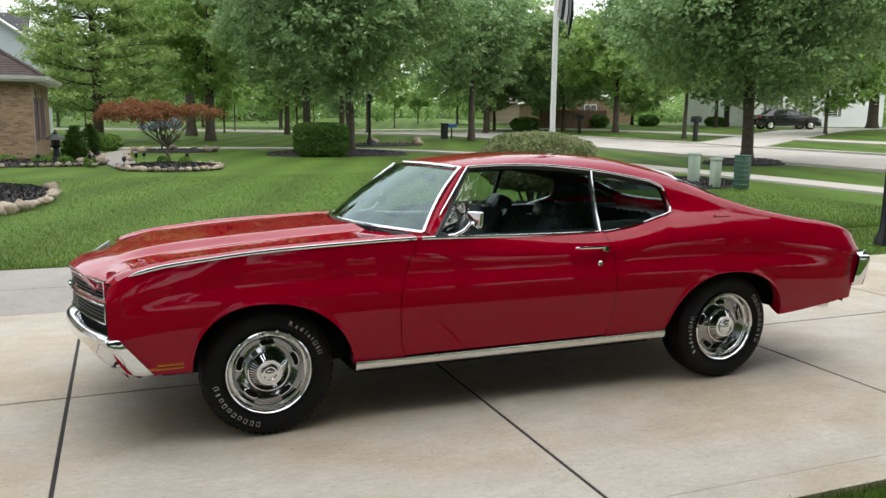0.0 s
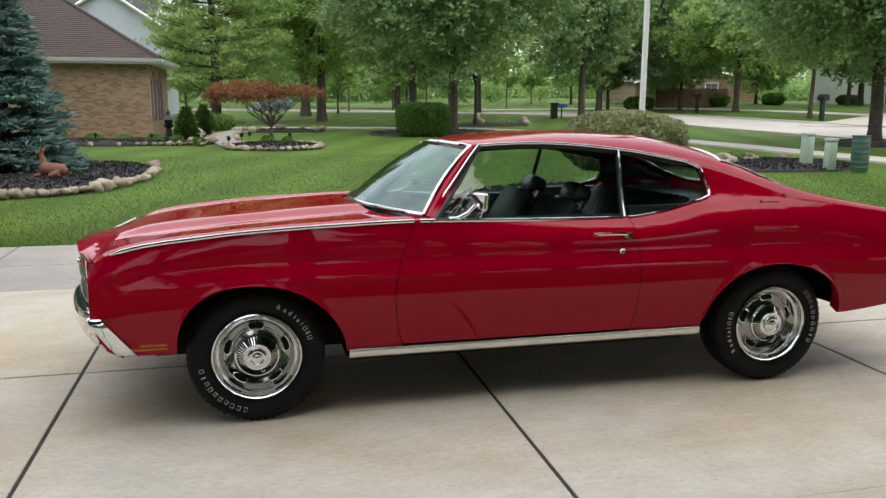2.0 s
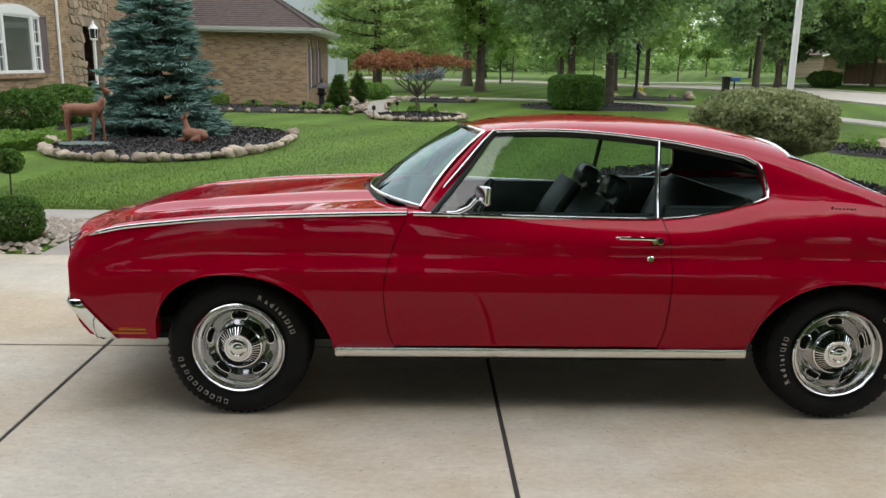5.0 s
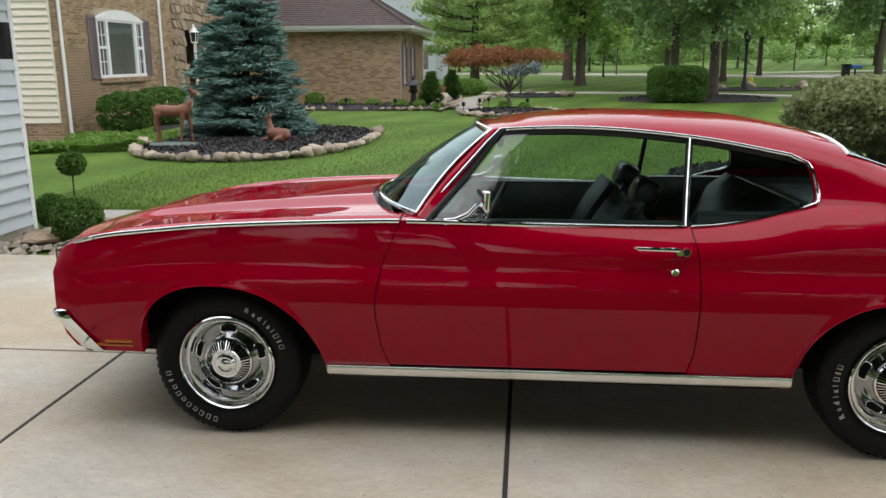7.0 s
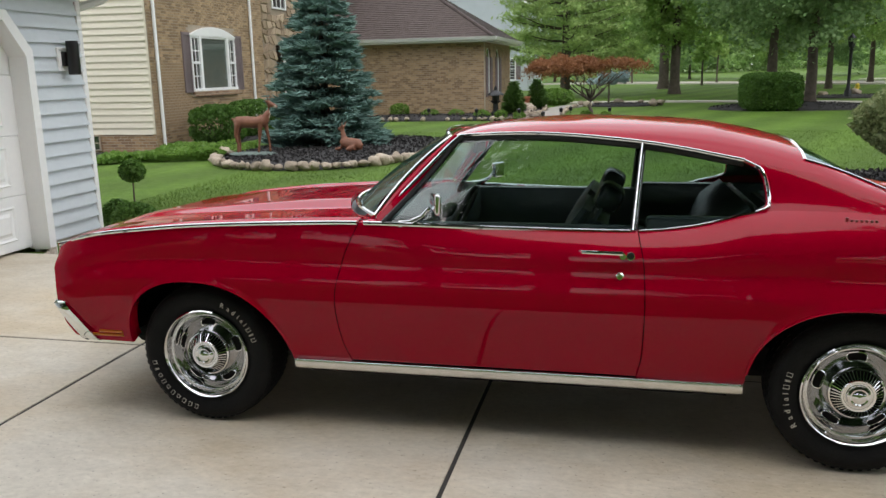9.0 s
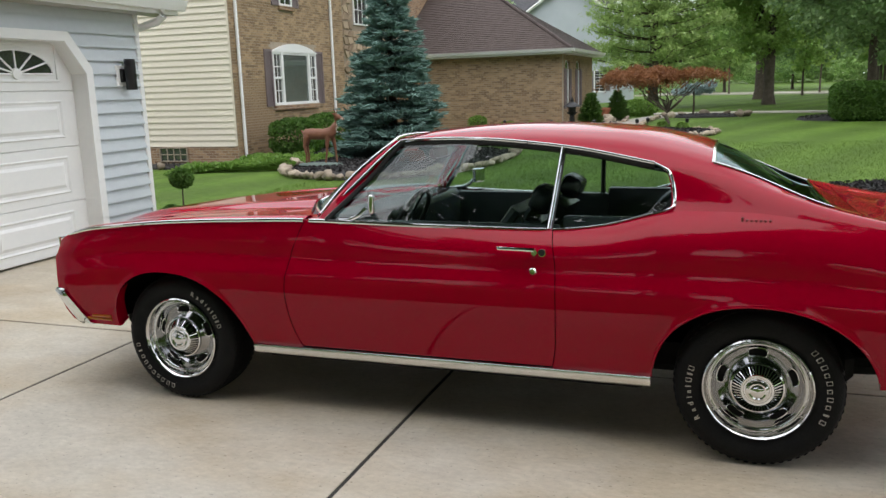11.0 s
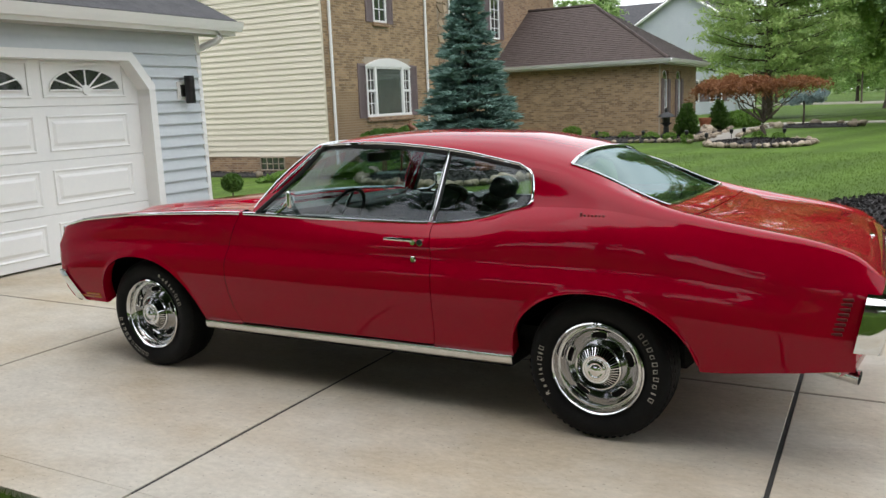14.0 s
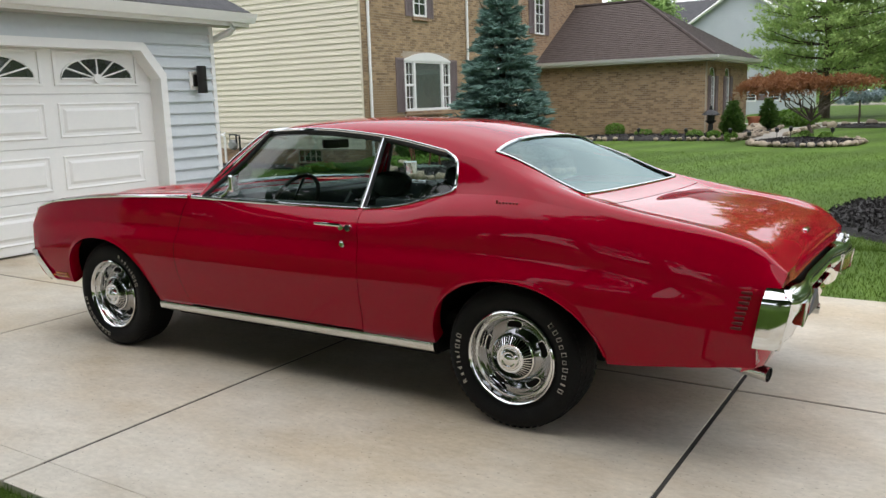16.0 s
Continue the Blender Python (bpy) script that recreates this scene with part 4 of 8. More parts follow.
    # the body leans a little on its springs, away from the lawn side
    for ob in [c for k in car.children if not k.name.startswith("wheel") or k.type == "MESH" for c in [k, *k.children]]:
        co = np.empty(len(ob.data.vertices) * 3, np.float32)
        ob.data.vertices.foreach_get("co", co)
        co = co.reshape(-1, 3)
        co[:, 2] -= 0.034 * (co[:, 1] + 0.85)
        ob.data.vertices.foreach_set("co", co.ravel())
        ob.data.update()
    return car


make_car()


# ---- ground, paving ----
def land(x, y):
    """Height of the ground: level round the drive, rising past the street, dipping towards the neighbour's wall."""
    return 1.0 * step(16, 50, x) - 0.30 * step(-6.5, -10.5, x) * step(6, 12, y)


def fast(name, V, F, material, parent=None, label="", smooth=False):
    """One mesh from arrays of points and of faces of equal size."""
    V, F = np.asarray(V, np.float32), np.asarray(F, np.int32)
    me = bpy.data.meshes.new(name)
    me.vertices.add(len(V))
    me.vertices.foreach_set("co", V.ravel())
    k = F.shape[1]
    me.loops.add(F.size)
    me.loops.foreach_set("vertex_index", F.ravel())
    me.polygons.add(len(F))
    me.polygons.foreach_set("loop_start", np.arange(0, F.size, k, dtype=np.int32))
    me.polygons.foreach_set("use_smooth", np.full(len(F), smooth))
    me.materials.append(material)
    me.update(calc_edges=True)
    ob = new(name, me)
    ob.parent = parent
    return tagged(ob, label)


LAWN = mat("lawn_grass", (0.056, 0.112, 0.012), (0.110, 0.184, 0.028), 0.55, rough=0.75, bump=0.9, bscale=45, spec=0.2, fine=0.6)


def mow_stripes(m, period, turn, amount):
    """Faint broad bands left by the mower."""
    n, l = m.node_tree.nodes, m.node_tree.links
    b = n["Principled BSDF"]
    old = b.inputs["Base Color"].links[0].from_socket
    mp = n.new("ShaderNodeMapping")
    mp.inputs["Rotation"].default_value = (0, 0, turn)
    wv = n.new("ShaderNodeTexWave")
    wv.inputs["Scale"].default_value, wv.inputs["Distortion"].default_value, wv.inputs["Detail"].default_value = 0.314 / period, 1.5, 2
    wv.inputs["Detail Scale"].default_value = 0.6
    l.new(n.new("ShaderNodeNewGeometry").outputs["Position"], mp.inputs["Vector"]), l.new(mp.outputs["Vector"], wv.inputs["Vector"])
    rr = n.new("ShaderNodeMapRange")
    rr.inputs["To Min"].default_value, rr.inputs["To Max"].default_value = 1 - amount, 1 + amount
    l.new(wv.outputs["Fac"], rr.inputs["Value"])
    mu = n.new("ShaderNodeVectorMath")
    mu.operation = "SCALE"
    l.new(old, mu.inputs[0]), l.new(rr.outputs["Result"], mu.inputs["Scale"]), l.new(mu.outputs["Vector"], b.inputs["Base Color"])


mow_stripes(LAWN, 1.9, 0.35, 0.16)


def concrete_mat(name, grey, tan, amount=1.0):
    """Weathered concrete: broad tan stains, cloudy wear, sandy grain and small dark pits."""
    m = bpy.data.materials.new(name)
    m.use_nodes = True
    n, l = m.node_tree.nodes, m.node_tree.links
    b = n["Principled BSDF"]
    b.inputs["Roughness"].default_value, b.inputs["Specular IOR Level"].default_value = 0.72, 0.3
    pos = n.new("ShaderNodeNewGeometry").outputs["Position"]
    mp = n.new("ShaderNodeMapping")
    mp.inputs["Scale"].default_value = (0.62, 1.0, 1.0)
    l.new(pos, mp.inputs["Vector"])

    def layer(scale, detail, rough, lo, hi, a, b_):
        t = n.new("ShaderNodeTexNoise")
        t.inputs["Scale"].default_value, t.inputs["Detail"].default_value, t.inputs["Roughness"].default_value = scale, detail, rough
        l.new(mp.outputs["Vector"], t.inputs["Vector"])
        r = n.new("ShaderNodeMapRange")
        r.inputs["From Min"].default_value, r.inputs["From Max"].default_value = lo, hi
        r.inputs["To Min"].default_value, r.inputs["To Max"].default_value = a, b_
        l.new(t.outputs["Fac"], r.inputs["Value"])
        return r.outputs["Result"], t.outputs["Fac"]

    stain, _ = layer(0.85, 6, 0.6, 0.40, 0.60, 0, 1)
    mix = n.new("ShaderNodeMixRGB")
    mix.inputs["Color1"].default_value, mix.inputs["Color2"].default_value = (*grey, 1), (*tan, 1)
    l.new(stain, mix.inputs["Fac"])
    out = mix.outputs["Color"]
    grain = None
    for scale, detail, rough, lo, hi, a, b_ in ((0.8, 3, 0.5, 0.3, 0.7, 0.86, 1.10), (4.5, 9, 0.7, 0.3, 0.7, 0.90, 1.09), (38, 6, 0.7, 0.3, 0.7, 0.87, 1.10), (75, 2, 0.5, 0.66, 0.72, 1.0, 0.62)):
        f, raw = layer(scale, detail, rough, lo, hi, 1 + (a - 1) * amount, 1 + (b_ - 1) * amount)
        v = n.new("ShaderNodeVectorMath")
        v.operation = "SCALE"
        l.new(out, v.inputs[0]), l.new(f, v.inputs["Scale"])
        out = v.outputs["Vector"]
        if scale == 38:
            grain = raw
    l.new(out, b.inputs["Base Color"])
    bp = n.new("ShaderNodeBump")
    bp.inputs["Strength"].default_value, bp.inputs["Distance"].default_value = 0.25, 0.01
    l.new(grain, bp.inputs["Height"]), l.new(bp.outputs["Normal"], b.inputs["Normal"])
    return m


CONC = concrete_mat("concrete", (0.605, 0.565, 0.485), (0.485, 0.412, 0.305))
STAMP = mat("stamped_concrete", (0.27, 0.25, 0.225), (0.40, 0.37, 0.33), 1.6, rough=0.65, bump=0.35, bscale=9)
ROADM = mat("road_concrete", (0.46, 0.42, 0.37), (0.55, 0.52, 0.47), 0.5, rough=0.8, bump=0.1, bscale=30)
JOINT = mat("joint_filler", (0.022, 0.021, 0.02), (0.05, 0.047, 0.042), 7, rough=0.9)
MULCH = mat("dark_mulch", (0.012, 0.011, 0.011), (0.045, 0.042, 0.042), 9, rough=0.9, bump=1.0, bscale=40, fine=0.6)

gx = sorted(set(list(np.linspace(-340, -40, 9)) + list(np.linspace(-40, 60, 51)) + list(np.linspace(60, 360, 9))))
gy = sorted(set(list(np.linspace(-200, -20, 7)) + list(np.linspace(-20, 100, 41)) + list(np.linspace(100, 520, 9))))
gr = part("ground", grid([[(x, y, land(x, y) - 0.035) for y in gy] for x in gx], flip=True), LAWN, None, "mown green lawn rising gently towards the street")
tagged(gr, category="lawn", kind="structure")


def slab(x0, x1, y0, y1, top, name, material, parent, bev=0.006, low=-0.12):
    return part(name, box((x0, y0, low), (x1, y1, top), bev), material, parent)


drive = tagged(new("driveway"), "pale broom-finished concrete driveway with dark joints", "driveway", kind="structure")
xs = [-3.75, -0.95, 1.25, 3.57, 5.9, 8.2, 10.5, 12.8, 15.0]
for i in range(len(xs) - 1):
    for y0, y1 in ((-2.12, 0.08), (0.08, 2.3)):
        slab(xs[i] + 0.010, xs[i + 1] - 0.010, y0 + 0.009, y1 - 0.009, 0.0, "slab", CONC, drive, 0.003)
    slab(xs[i] + 0.009, xs[i + 1] - 0.009, -2.31, -2.1115, -0.001, "edge_slab", CONC, drive, 0.0015)
slab(16.3, 20.9, -2.4, 2.4, 0.02, "apron_slab", CONC, drive)
part("joint_bed", box((-3.74, -2.12, -0.11), (15.0, 2.29, -0.0045)), JOINT, drive)
walkm = tagged(new("pavement"), "darker stamped concrete walk beside the driveway", "walkway", kind="structure")
for i, (a, b) in enumerate(((-2.35, -0.95), (-0.95, 0.3), (0.3, 1.5))):
    slab(a + 0.006, b - 0.006, 2.306, 3.36, -0.004, "slab", STAMP, walkm)
    slab(a + 0.006, b - 0.006, 3.37, 4.42, -0.004, "slab", STAMP, walkm)
slab(-3.5, -2.36, 3.42, 4.42, -0.004, "slab", STAMP, walkm)


def ribbon(name, pts, w, lift, material, label, category, thick_=0.1):
    """A paved band along a curve, lying on the land."""
    out = []
    n = len(pts)
    dense = []
    for i in range(n - 1):
        for k in range(8):
            p = [Vector(pts[min(max(j, 0), n - 1)]) for j in (i - 1, i, i + 1, i + 2)]
            t = k / 8
            dense.append(0.5 * (2 * p[1] + (p[2] - p[0]) * t + (2 * p[0] - 5 * p[1] + 4 * p[2] - p[3]) * t * t + (3 * p[1] - 3 * p[2] + p[3] - p[0]) * t**3))
    dense.append(Vector(pts[-1]))
    for i, p in enumerate(dense):
        d = (dense[min(i + 1, len(dense) - 1)] - dense[max(i - 1, 0)]).normalized()
        nn = Vector((-d.y, d.x))
        a, b = p + nn * w / 2, p - nn * w / 2
        out.append([(a.x, a.y, land(a.x, a.y) - 0.2), (a.x, a.y, land(a.x, a.y) + lift), (p.x, p.y, land(p.x, p.y) + lift), (b.x, b.y, land(b.x, b.y) + lift), (b.x, b.y, land(b.x, b.y) - 0.2)])
    ob = part(name, grid(out), material, None, label)
    return tagged(ob, label, category, kind="structure")


street = [(24.0, -120), (24.0, -40), (24.0, 5), (24.3, 24), (25.2, 42), (23.4, 58), (14, 70), (-6, 82), (-45, 96), (-90, 100)]
ribbon("road", street, 5.6, 0.0, ROADM, "pale concrete street curving through the lawns", "street")
for off, w in ((2.95, 0.3), (-2.95, 0.3)):
    pts = []
    for i, p in enumerate(street):
        d = (Vector(street[min(i + 1, 9)]) - Vector(street[max(i - 1, 0)])).normalized()
        pts.append((p[0] - d.y * off, p[1] + d.x * off))
    ribbon("kerb", pts, w, 0.07, ROADM, "low concrete kerb along the street", "kerb")
ribbon("sidewalk", [(15.6, -80), (15.6, 0), (15.7, 14), (14.6, 25), (11, 32), (5, 34.7), (-4, 34.9), (-30, 35)], 1.25, 0.02, ROADM, "narrow concrete sidewalk across the lawn", "sidewalk")
ribbon("sidewalk", [(33, -60), (33, 0), (33.2, 24), (35, 45), (33, 62), (22, 76)], 1.3, 0.03, ROADM, "concrete sidewalk across the street", "sidewalk")
ribbon("garden_path", [(-0.35, 21.2), (-0.7, 24), (-1.0, 28), (-0.4, 31.5), (0.6, 34.4)], 0.95, 0.015, STAMP, "narrow paved garden path", "path")
ribbon("neighbour_drive", [(26.6, 27.8), (36, 33.6), (46, 39.0), (60, 43)], 4.2, 0.02, ROADM, "concrete drive running up from the street", "driveway")


# ---- buildings ----
GREY = mat("pale_grey_siding", (0.52, 0.565, 0.60), (0.575, 0.62, 0.65), 1.2, rough=0.55, bump=0.05, bscale=60)
WHITE = mat("white_paint", (0.80, 0.81, 0.81), (0.85, 0.85, 0.84), 2.0, rough=0.45)
CREAM = mat("cream_siding", (0.70, 0.635, 0.525), (0.76, 0.69, 0.58), 0.8, rough=0.55)
BRICK_Y = brick_mat("brown_brick", (0.47, 0.30, 0.17), (0.255, 0.15, 0.088), (0.52, 0.45, 0.36), "y")
BRICK_X = brick_mat("brown_brick_end", (0.47, 0.30, 0.17), (0.255, 0.15, 0.088), (0.52, 0.45, 0.36), "x")
MORTAR = mat("brick_mortar", (0.34, 0.28, 0.215), (0.44, 0.37, 0.29), 3, rough=0.9, bump=0.4, bscale=40)
CLAY = mat("brown_clay_brick", (0.180, 0.120, 0.070), (0.50, 0.350, 0.205), 2.2, rough=0.85, bump=0.5, bscale=45, island=True, vary=0.7)
SHINGLE = mat("brown_shingle", (0.034, 0.027, 0.026), (0.135, 0.102, 0.092), 5, rough=0.9, bump=0.6, bscale=20, vary=0.6)
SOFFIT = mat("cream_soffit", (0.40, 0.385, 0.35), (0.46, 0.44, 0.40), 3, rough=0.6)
DARKSH = mat("charcoal_shingle", (0.030, 0.030, 0.034), (0.105, 0.105, 0.112), 5, rough=0.9, bump=0.6, bscale=20, vary=0.5)
PANEG = mat("window_glass", (0.03, 0.035, 0.035), (0.05, 0.055, 0.055), 3, rough=0.05, coat=1.0, spec=0.9)
CURTAIN = mat("net_curtain", (0.20, 0.205, 0.195), (0.29, 0.295, 0.28), 9, rough=0.8)
SHUTTER = mat("mauve_shutter", (0.17, 0.13, 0.135), (0.21, 0.165, 0.17), 3, rough=0.6)
FIELD = mat("field_stone", (0.22, 0.155, 0.10), (0.52, 0.41, 0.29), 3, rough=0.85, bump=0.6, bscale=14, vary=0.7)
STONE = mat("garden_stone", (0.115, 0.085, 0.060), (0.52, 0.440, 0.340), 9, rough=0.85, bump=0.9, bscale=22, vary=0.6, world_space=True)
PALEB = mat("blue_grey_siding", (0.50, 0.545, 0.585), (0.56, 0.60, 0.64), 1.0, rough=0.55)
STEELD = mat("dark_metal", (0.015, 0.016, 0.018), (0.03, 0.03, 0.033), 8, rough=0.4, metal=0.4)


def siding(parent, material, fixed, a, b, z0, z1, axis, out, lap=0.115, skip=None, name="siding_board"):
    """Lapped boards. axis 'y': the wall stands at x=fixed and runs a..b in y; out: +1 or -1, the way it faces."""
    z, k = z0, 0
    made = {}
    while z < z1 - 0.01:
        h = min(lap, z1 - z)
        spans = [(a, b)]
        for (sa, sb, sz0, sz1) in (skip or []):
            if z + h > sz0 and z < sz1:
                nxt = []
                for p, q in spans:
                    if sb <= p or sa >= q:
                        nxt.append((p, q))
                    else:
                        if sa > p:
                            nxt.append((p, sa))
                        if sb < q:
                            nxt.append((sb, q))
                spans = nxt
        for p, q in spans:
            prof = [(0.0, 0.010), (0.040, 0.0), (0.038, 0.012), (0.004, h + 0.012), (0.0, h + 0.012)]
            vs = []
            for e in (p, q):
                for o, dz in prof:
                    vs.append((fixed + out * o, e, z + dz) if axis == "y" else (e, fixed + out * o, z + dz))
            fs = [(i, (i + 1) % 5, 5 + (i + 1) % 5, 5 + i) for i in range(5)] + [(4, 3, 2, 1, 0), (5, 6, 7, 8, 9)]
            bm = bmesh.new()
            vv = [bm.verts.new(v) for v in vs]
            for f in fs:
                bm.faces.new([vv[i] for i in f])
            bmesh.ops.recalc_face_normals(bm, faces=bm.faces[:])
            part(name, bm, material, parent, smooth=False)
        z += lap


def shingles(parent, o, u, v, nu, nv, material, w=0.9, h=0.16, clip=None):
    """Courses of shingles on a slope: origin o, unit run u, unit rise v. Each tab is proud at its lower edge."""
    o, u, v = Vector(o), Vector(u).normalized(), Vector(v).normalized()
    n = u.cross(v).normalized()
    if n.z < 0:
        n = -n
    vs, fs = [], []
    rnd = random.Random(5)
    for j in range(nv):
        off = rnd.random() * w
        for i in range(-1, nu):
            a, b = i * w + off, i * w + off + w - 0.012
            s0, s1 = j * h, j * h + h * 1.12
            if clip:
                lo, hi = clip((s0 + s1) / 2)
                a, b = max(a, lo), min(b, hi)
                if b - a < 0.03:
                    continue
            lift = 0.016 + 0.008 * rnd.random()
            k = len(vs)
            vs += [o + u * a + v * s0, o + u * b + v * s0, o + u * a + v * s0 + n * lift, o + u * b + v * s0 + n * lift, o + u * a + v * s1 + n * 0.002, o + u * b + v * s1 + n * 0.002]
            fs += [(k, k + 1, k + 3, k + 2), (k + 2, k + 3, k + 5, k + 4)]
    ob = part("shingle_course", (vs, fs), material, parent, smooth=False)
    return tagged(ob, kind="stuff")


def gutter(parent, p, q, out, r=0.06):
    """An open white gutter from p to q; out: unit vector away from the wall."""
    p, q, out = Vector(p), Vector(q), Vector(out)
    sec = [(0.0, 0.0), (0.0, -0.11), (0.075, -0.11), (0.10, -0.06), (0.125, 0.0), (0.115, 0.0), (0.09, -0.055), (0.07, -0.098), (0.01, -0.098), (0.01, 0.0)]
    rows = [[e + out * a + Vector((0, 0, b)) for a, b in sec + sec[:1]] for e in (p, q)]
    caps = [tuple(range(len(sec))), tuple(range(len(sec) + 1, 2 * len(sec) + 1))]
    v, f = grid(rows)
    return part("gutter", (v, f + caps), WHITE, parent, smooth=False)


def make_garage():
    g = thing("garage", "pale grey lap-sided garage with a white panelled door", "garage", pose(0, 0, 0))
    X, Y1, Y0 = -3.5, 3.3, -3.6
    dy0, dy1, top = -2.42, 2.48, 2.11
    wall = join(box((X - 0.15, Y0, -0.1), (X, dy0 - 0.02, 2.52)), box((X - 0.15, dy1 + 0.02, -0.1), (X, Y1, 2.52)), box((X - 0.15, dy0 - 0.02, top + 0.01), (X, dy1 + 0.02, 2.52)),
                box((X - 7, Y1 - 0.15, -0.1), (X - 0.15, Y1, 2.52)), box((X - 7, Y0, -0.1), (X - 0.15, Y0 + 0.15, 2.52)), box((X - 7, Y0, -0.1), (X - 6.85, Y1, 2.52)))
    part("wall", wall, GREY, g, smooth=False)
    for k in range(16):
        z = 0.062 + 0.1335 * k
        cut = max(z - 1.80, 0) * 0.79
        siding(g, GREY, X, dy1 + (0.03 if cut else 0.085) - cut, Y1 - 0.02, z, z + 0.1335, "y", 1, 0.1335)
        siding(g, GREY, X, Y0, dy0 - (0.03 if cut else 0.085) + cut, z, z + 0.1335, "y", 1, 0.1335)
    siding(g, GREY, X, Y0, Y1 - 0.02, 2.198, 2.45, "y", 1, 0.1335)
    siding(g, GREY, Y1, X - 7, X - 0.02, 0.062, 2.5, "x", 1, 0.1335)
    part("corner_board", join(box((X - 0.06, Y1 - 0.03, 0.0), (X + 0.035, Y1 + 0.035, 2.46), 0.006)), WHITE, g, smooth=False)
    part("foundation", box((X - 0.1, dy1 + 0.02, -0.1), (X + 0.012, Y1, 0.06), 0.004), CONC, g, smooth=False)
    # casing with clipped corners
    c, w, ch = 0.28, 0.09, 0.346
    outer = [(dy1 + w, 0.0), (dy1 + w, top + w - ch), (dy1 + w - c, top + w), (dy0 - w + c, top + w), (dy0 - w, top + w - ch), (dy0 - w, 0.0)]
    inner = [(dy1, 0.0), (dy1, top + 0.035 - ch), (dy1 - c + 0.035, top), (dy0 + c - 0.035, top), (dy0, top + 0.035 - ch), (dy0, 0.0)]
    vs = []
    for pts, d in ((outer, 0.045), (outer, -0.02), (inner, 0.045), (inner, -0.18)):
        vs += [(X + d, y, z) for y, z in pts]
    fs = []
    for i in range(5):
        fs += [(i, i + 1, 12 + i + 1, 12 + i), (12 + i, 12 + i + 1, 18 + i + 1, 18 + i), (i + 1, i, 6 + i, 6 + i + 1)]
    bm = bmesh.new()
    vv = [bm.verts.new(v) for v in vs]
    for f in fs:
        bm.faces.new([vv[i] for i in f])
    part("door_casing", bm, WHITE, g, smooth=False)
    # clipped corners of the opening, closed behind the casing
    for s, yy in ((1, dy1), (-1, dy0)):
        part("corner_block", ([(X - 0.12, yy, top - ch + 0.04), (X - 0.12, yy - s * (c - 0.04), top + 0.02), (X - 0.12, yy + s * 0.05, top + 0.02), (X - 0.03, yy, top - ch + 0.04), (X - 0.03, yy - s * (c - 0.04), top + 0.02), (X - 0.03, yy + s * 0.05, top + 0.02)], [(0, 1, 2), (3, 5, 4), (0, 3, 4, 1)]), WHITE, g, smooth=False)
    # sectional door: four rows of pressed panels, fan lights on top
    XD = X - 0.165
    door = part("garage_door", box((XD - 0.04, dy0 - 0.05, 0.02), (XD, dy1 + 0.05, top + 0.05)), WHITE, g, "white sectional garage door", smooth=False)
    rows = [(0.03, 0.53), (0.537, 1.082), (1.089, 1.635), (1.642, 2.15)]
    for z0, z1 in rows:
        part("door_section", box((XD, dy0, z0), (XD + 0.018, dy1, z1), 0.004), WHITE, door, smooth=False)
    cols = [1.785, 0.615, -0.555, -1.725]
    for ri, (z0, z1) in enumerate(rows):
        for yc in cols:
            if ri < 3:
                a, b, lo, hi = yc - 0.50, yc + 0.50, z0 + 0.10, z1 - 0.10
                q = []
                for inset, d in ((0, 0.0185), (0.02, 0.006), (0.045, 0.006), (0.075, 0.022)):
                    q += [(XD + d, a + inset, lo + inset), (XD + d, b - inset, lo + inset), (XD + d, b - inset, hi - inset), (XD + d, a + inset, hi - inset)]
                fs = []
                for k in range(3):
                    for i in range(4):
                        fs.append((4 * k + i, 4 * k + (i + 1) % 4, 4 * k + 4 + (i + 1) % 4, 4 * k + 4 + i))
                fs.append((12, 13, 14, 15))
                # the pressing stands proud of the section so that its bevels show
                part("pressed_panel", ([(x + 0.014, y, z) for x, y, z in q] + [(XD + 0.018, a - 0.012, lo - 0.012), (XD + 0.018, b + 0.012, lo - 0.012), (XD + 0.018, b + 0.012, hi + 0.012), (XD + 0.018, a - 0.012, hi + 0.012)],
                                       fs + [(16 + i, 16 + (i + 1) % 4, (i + 1) % 4, i) for i in range(4)]), WHITE, door, smooth=False)
            else:
                part("light_frame", join(box((XD + 0.018, yc - 0.52, 1.725), (XD + 0.034, yc + 0.52, 1.75), 0.004), box((XD + 0.018, yc - 0.52, 2.065), (XD + 0.034, yc + 0.52, 2.09), 0.004),
                                         box((XD + 0.018, yc - 0.52, 1.75), (XD + 0.034, yc - 0.485, 2.07), 0.004), box((XD + 0.018, yc + 0.485, 1.75), (XD + 0.034, yc + 0.52, 2.07), 0.004)), WHITE, door, smooth=False)
                fan = [(XD + 0.026, yc + 0.44 * math.cos(t), 1.80 + 0.225 * math.sin(t)) for t in [math.pi * k / 20 for k in range(21)]]
                fl = part("fan_light", (fan + [(XD + 0.026, yc, 1.80)], [(k, k + 1, 21) for k in range(20)]), PANEG, door, "dark half-round fan light", smooth=False)
                part("fan_rim", tube([(x + 0.004, y, z) for x, y, z in fan] + [(fan[0][0] + 0.004, fan[0][1], fan[0][2])], 0.011, 6, cap=False), WHITE, fl)
                for k in range(1, 6):
                    t = math.pi * k / 6
                    part("fan_bar", tube([(XD + 0.03, yc, 1.80), (XD + 0.03, yc + 0.44 * math.cos(t), 1.80 + 0.225 * math.sin(t))], 0.0095, 6), WHITE, fl)
                part("fan_hub", lathe([(0.0, XD + 0.045), (0.05, XD + 0.045), (0.055, XD + 0.026)], 18, "x"), WHITE, fl).location = (0, yc, 1.802)
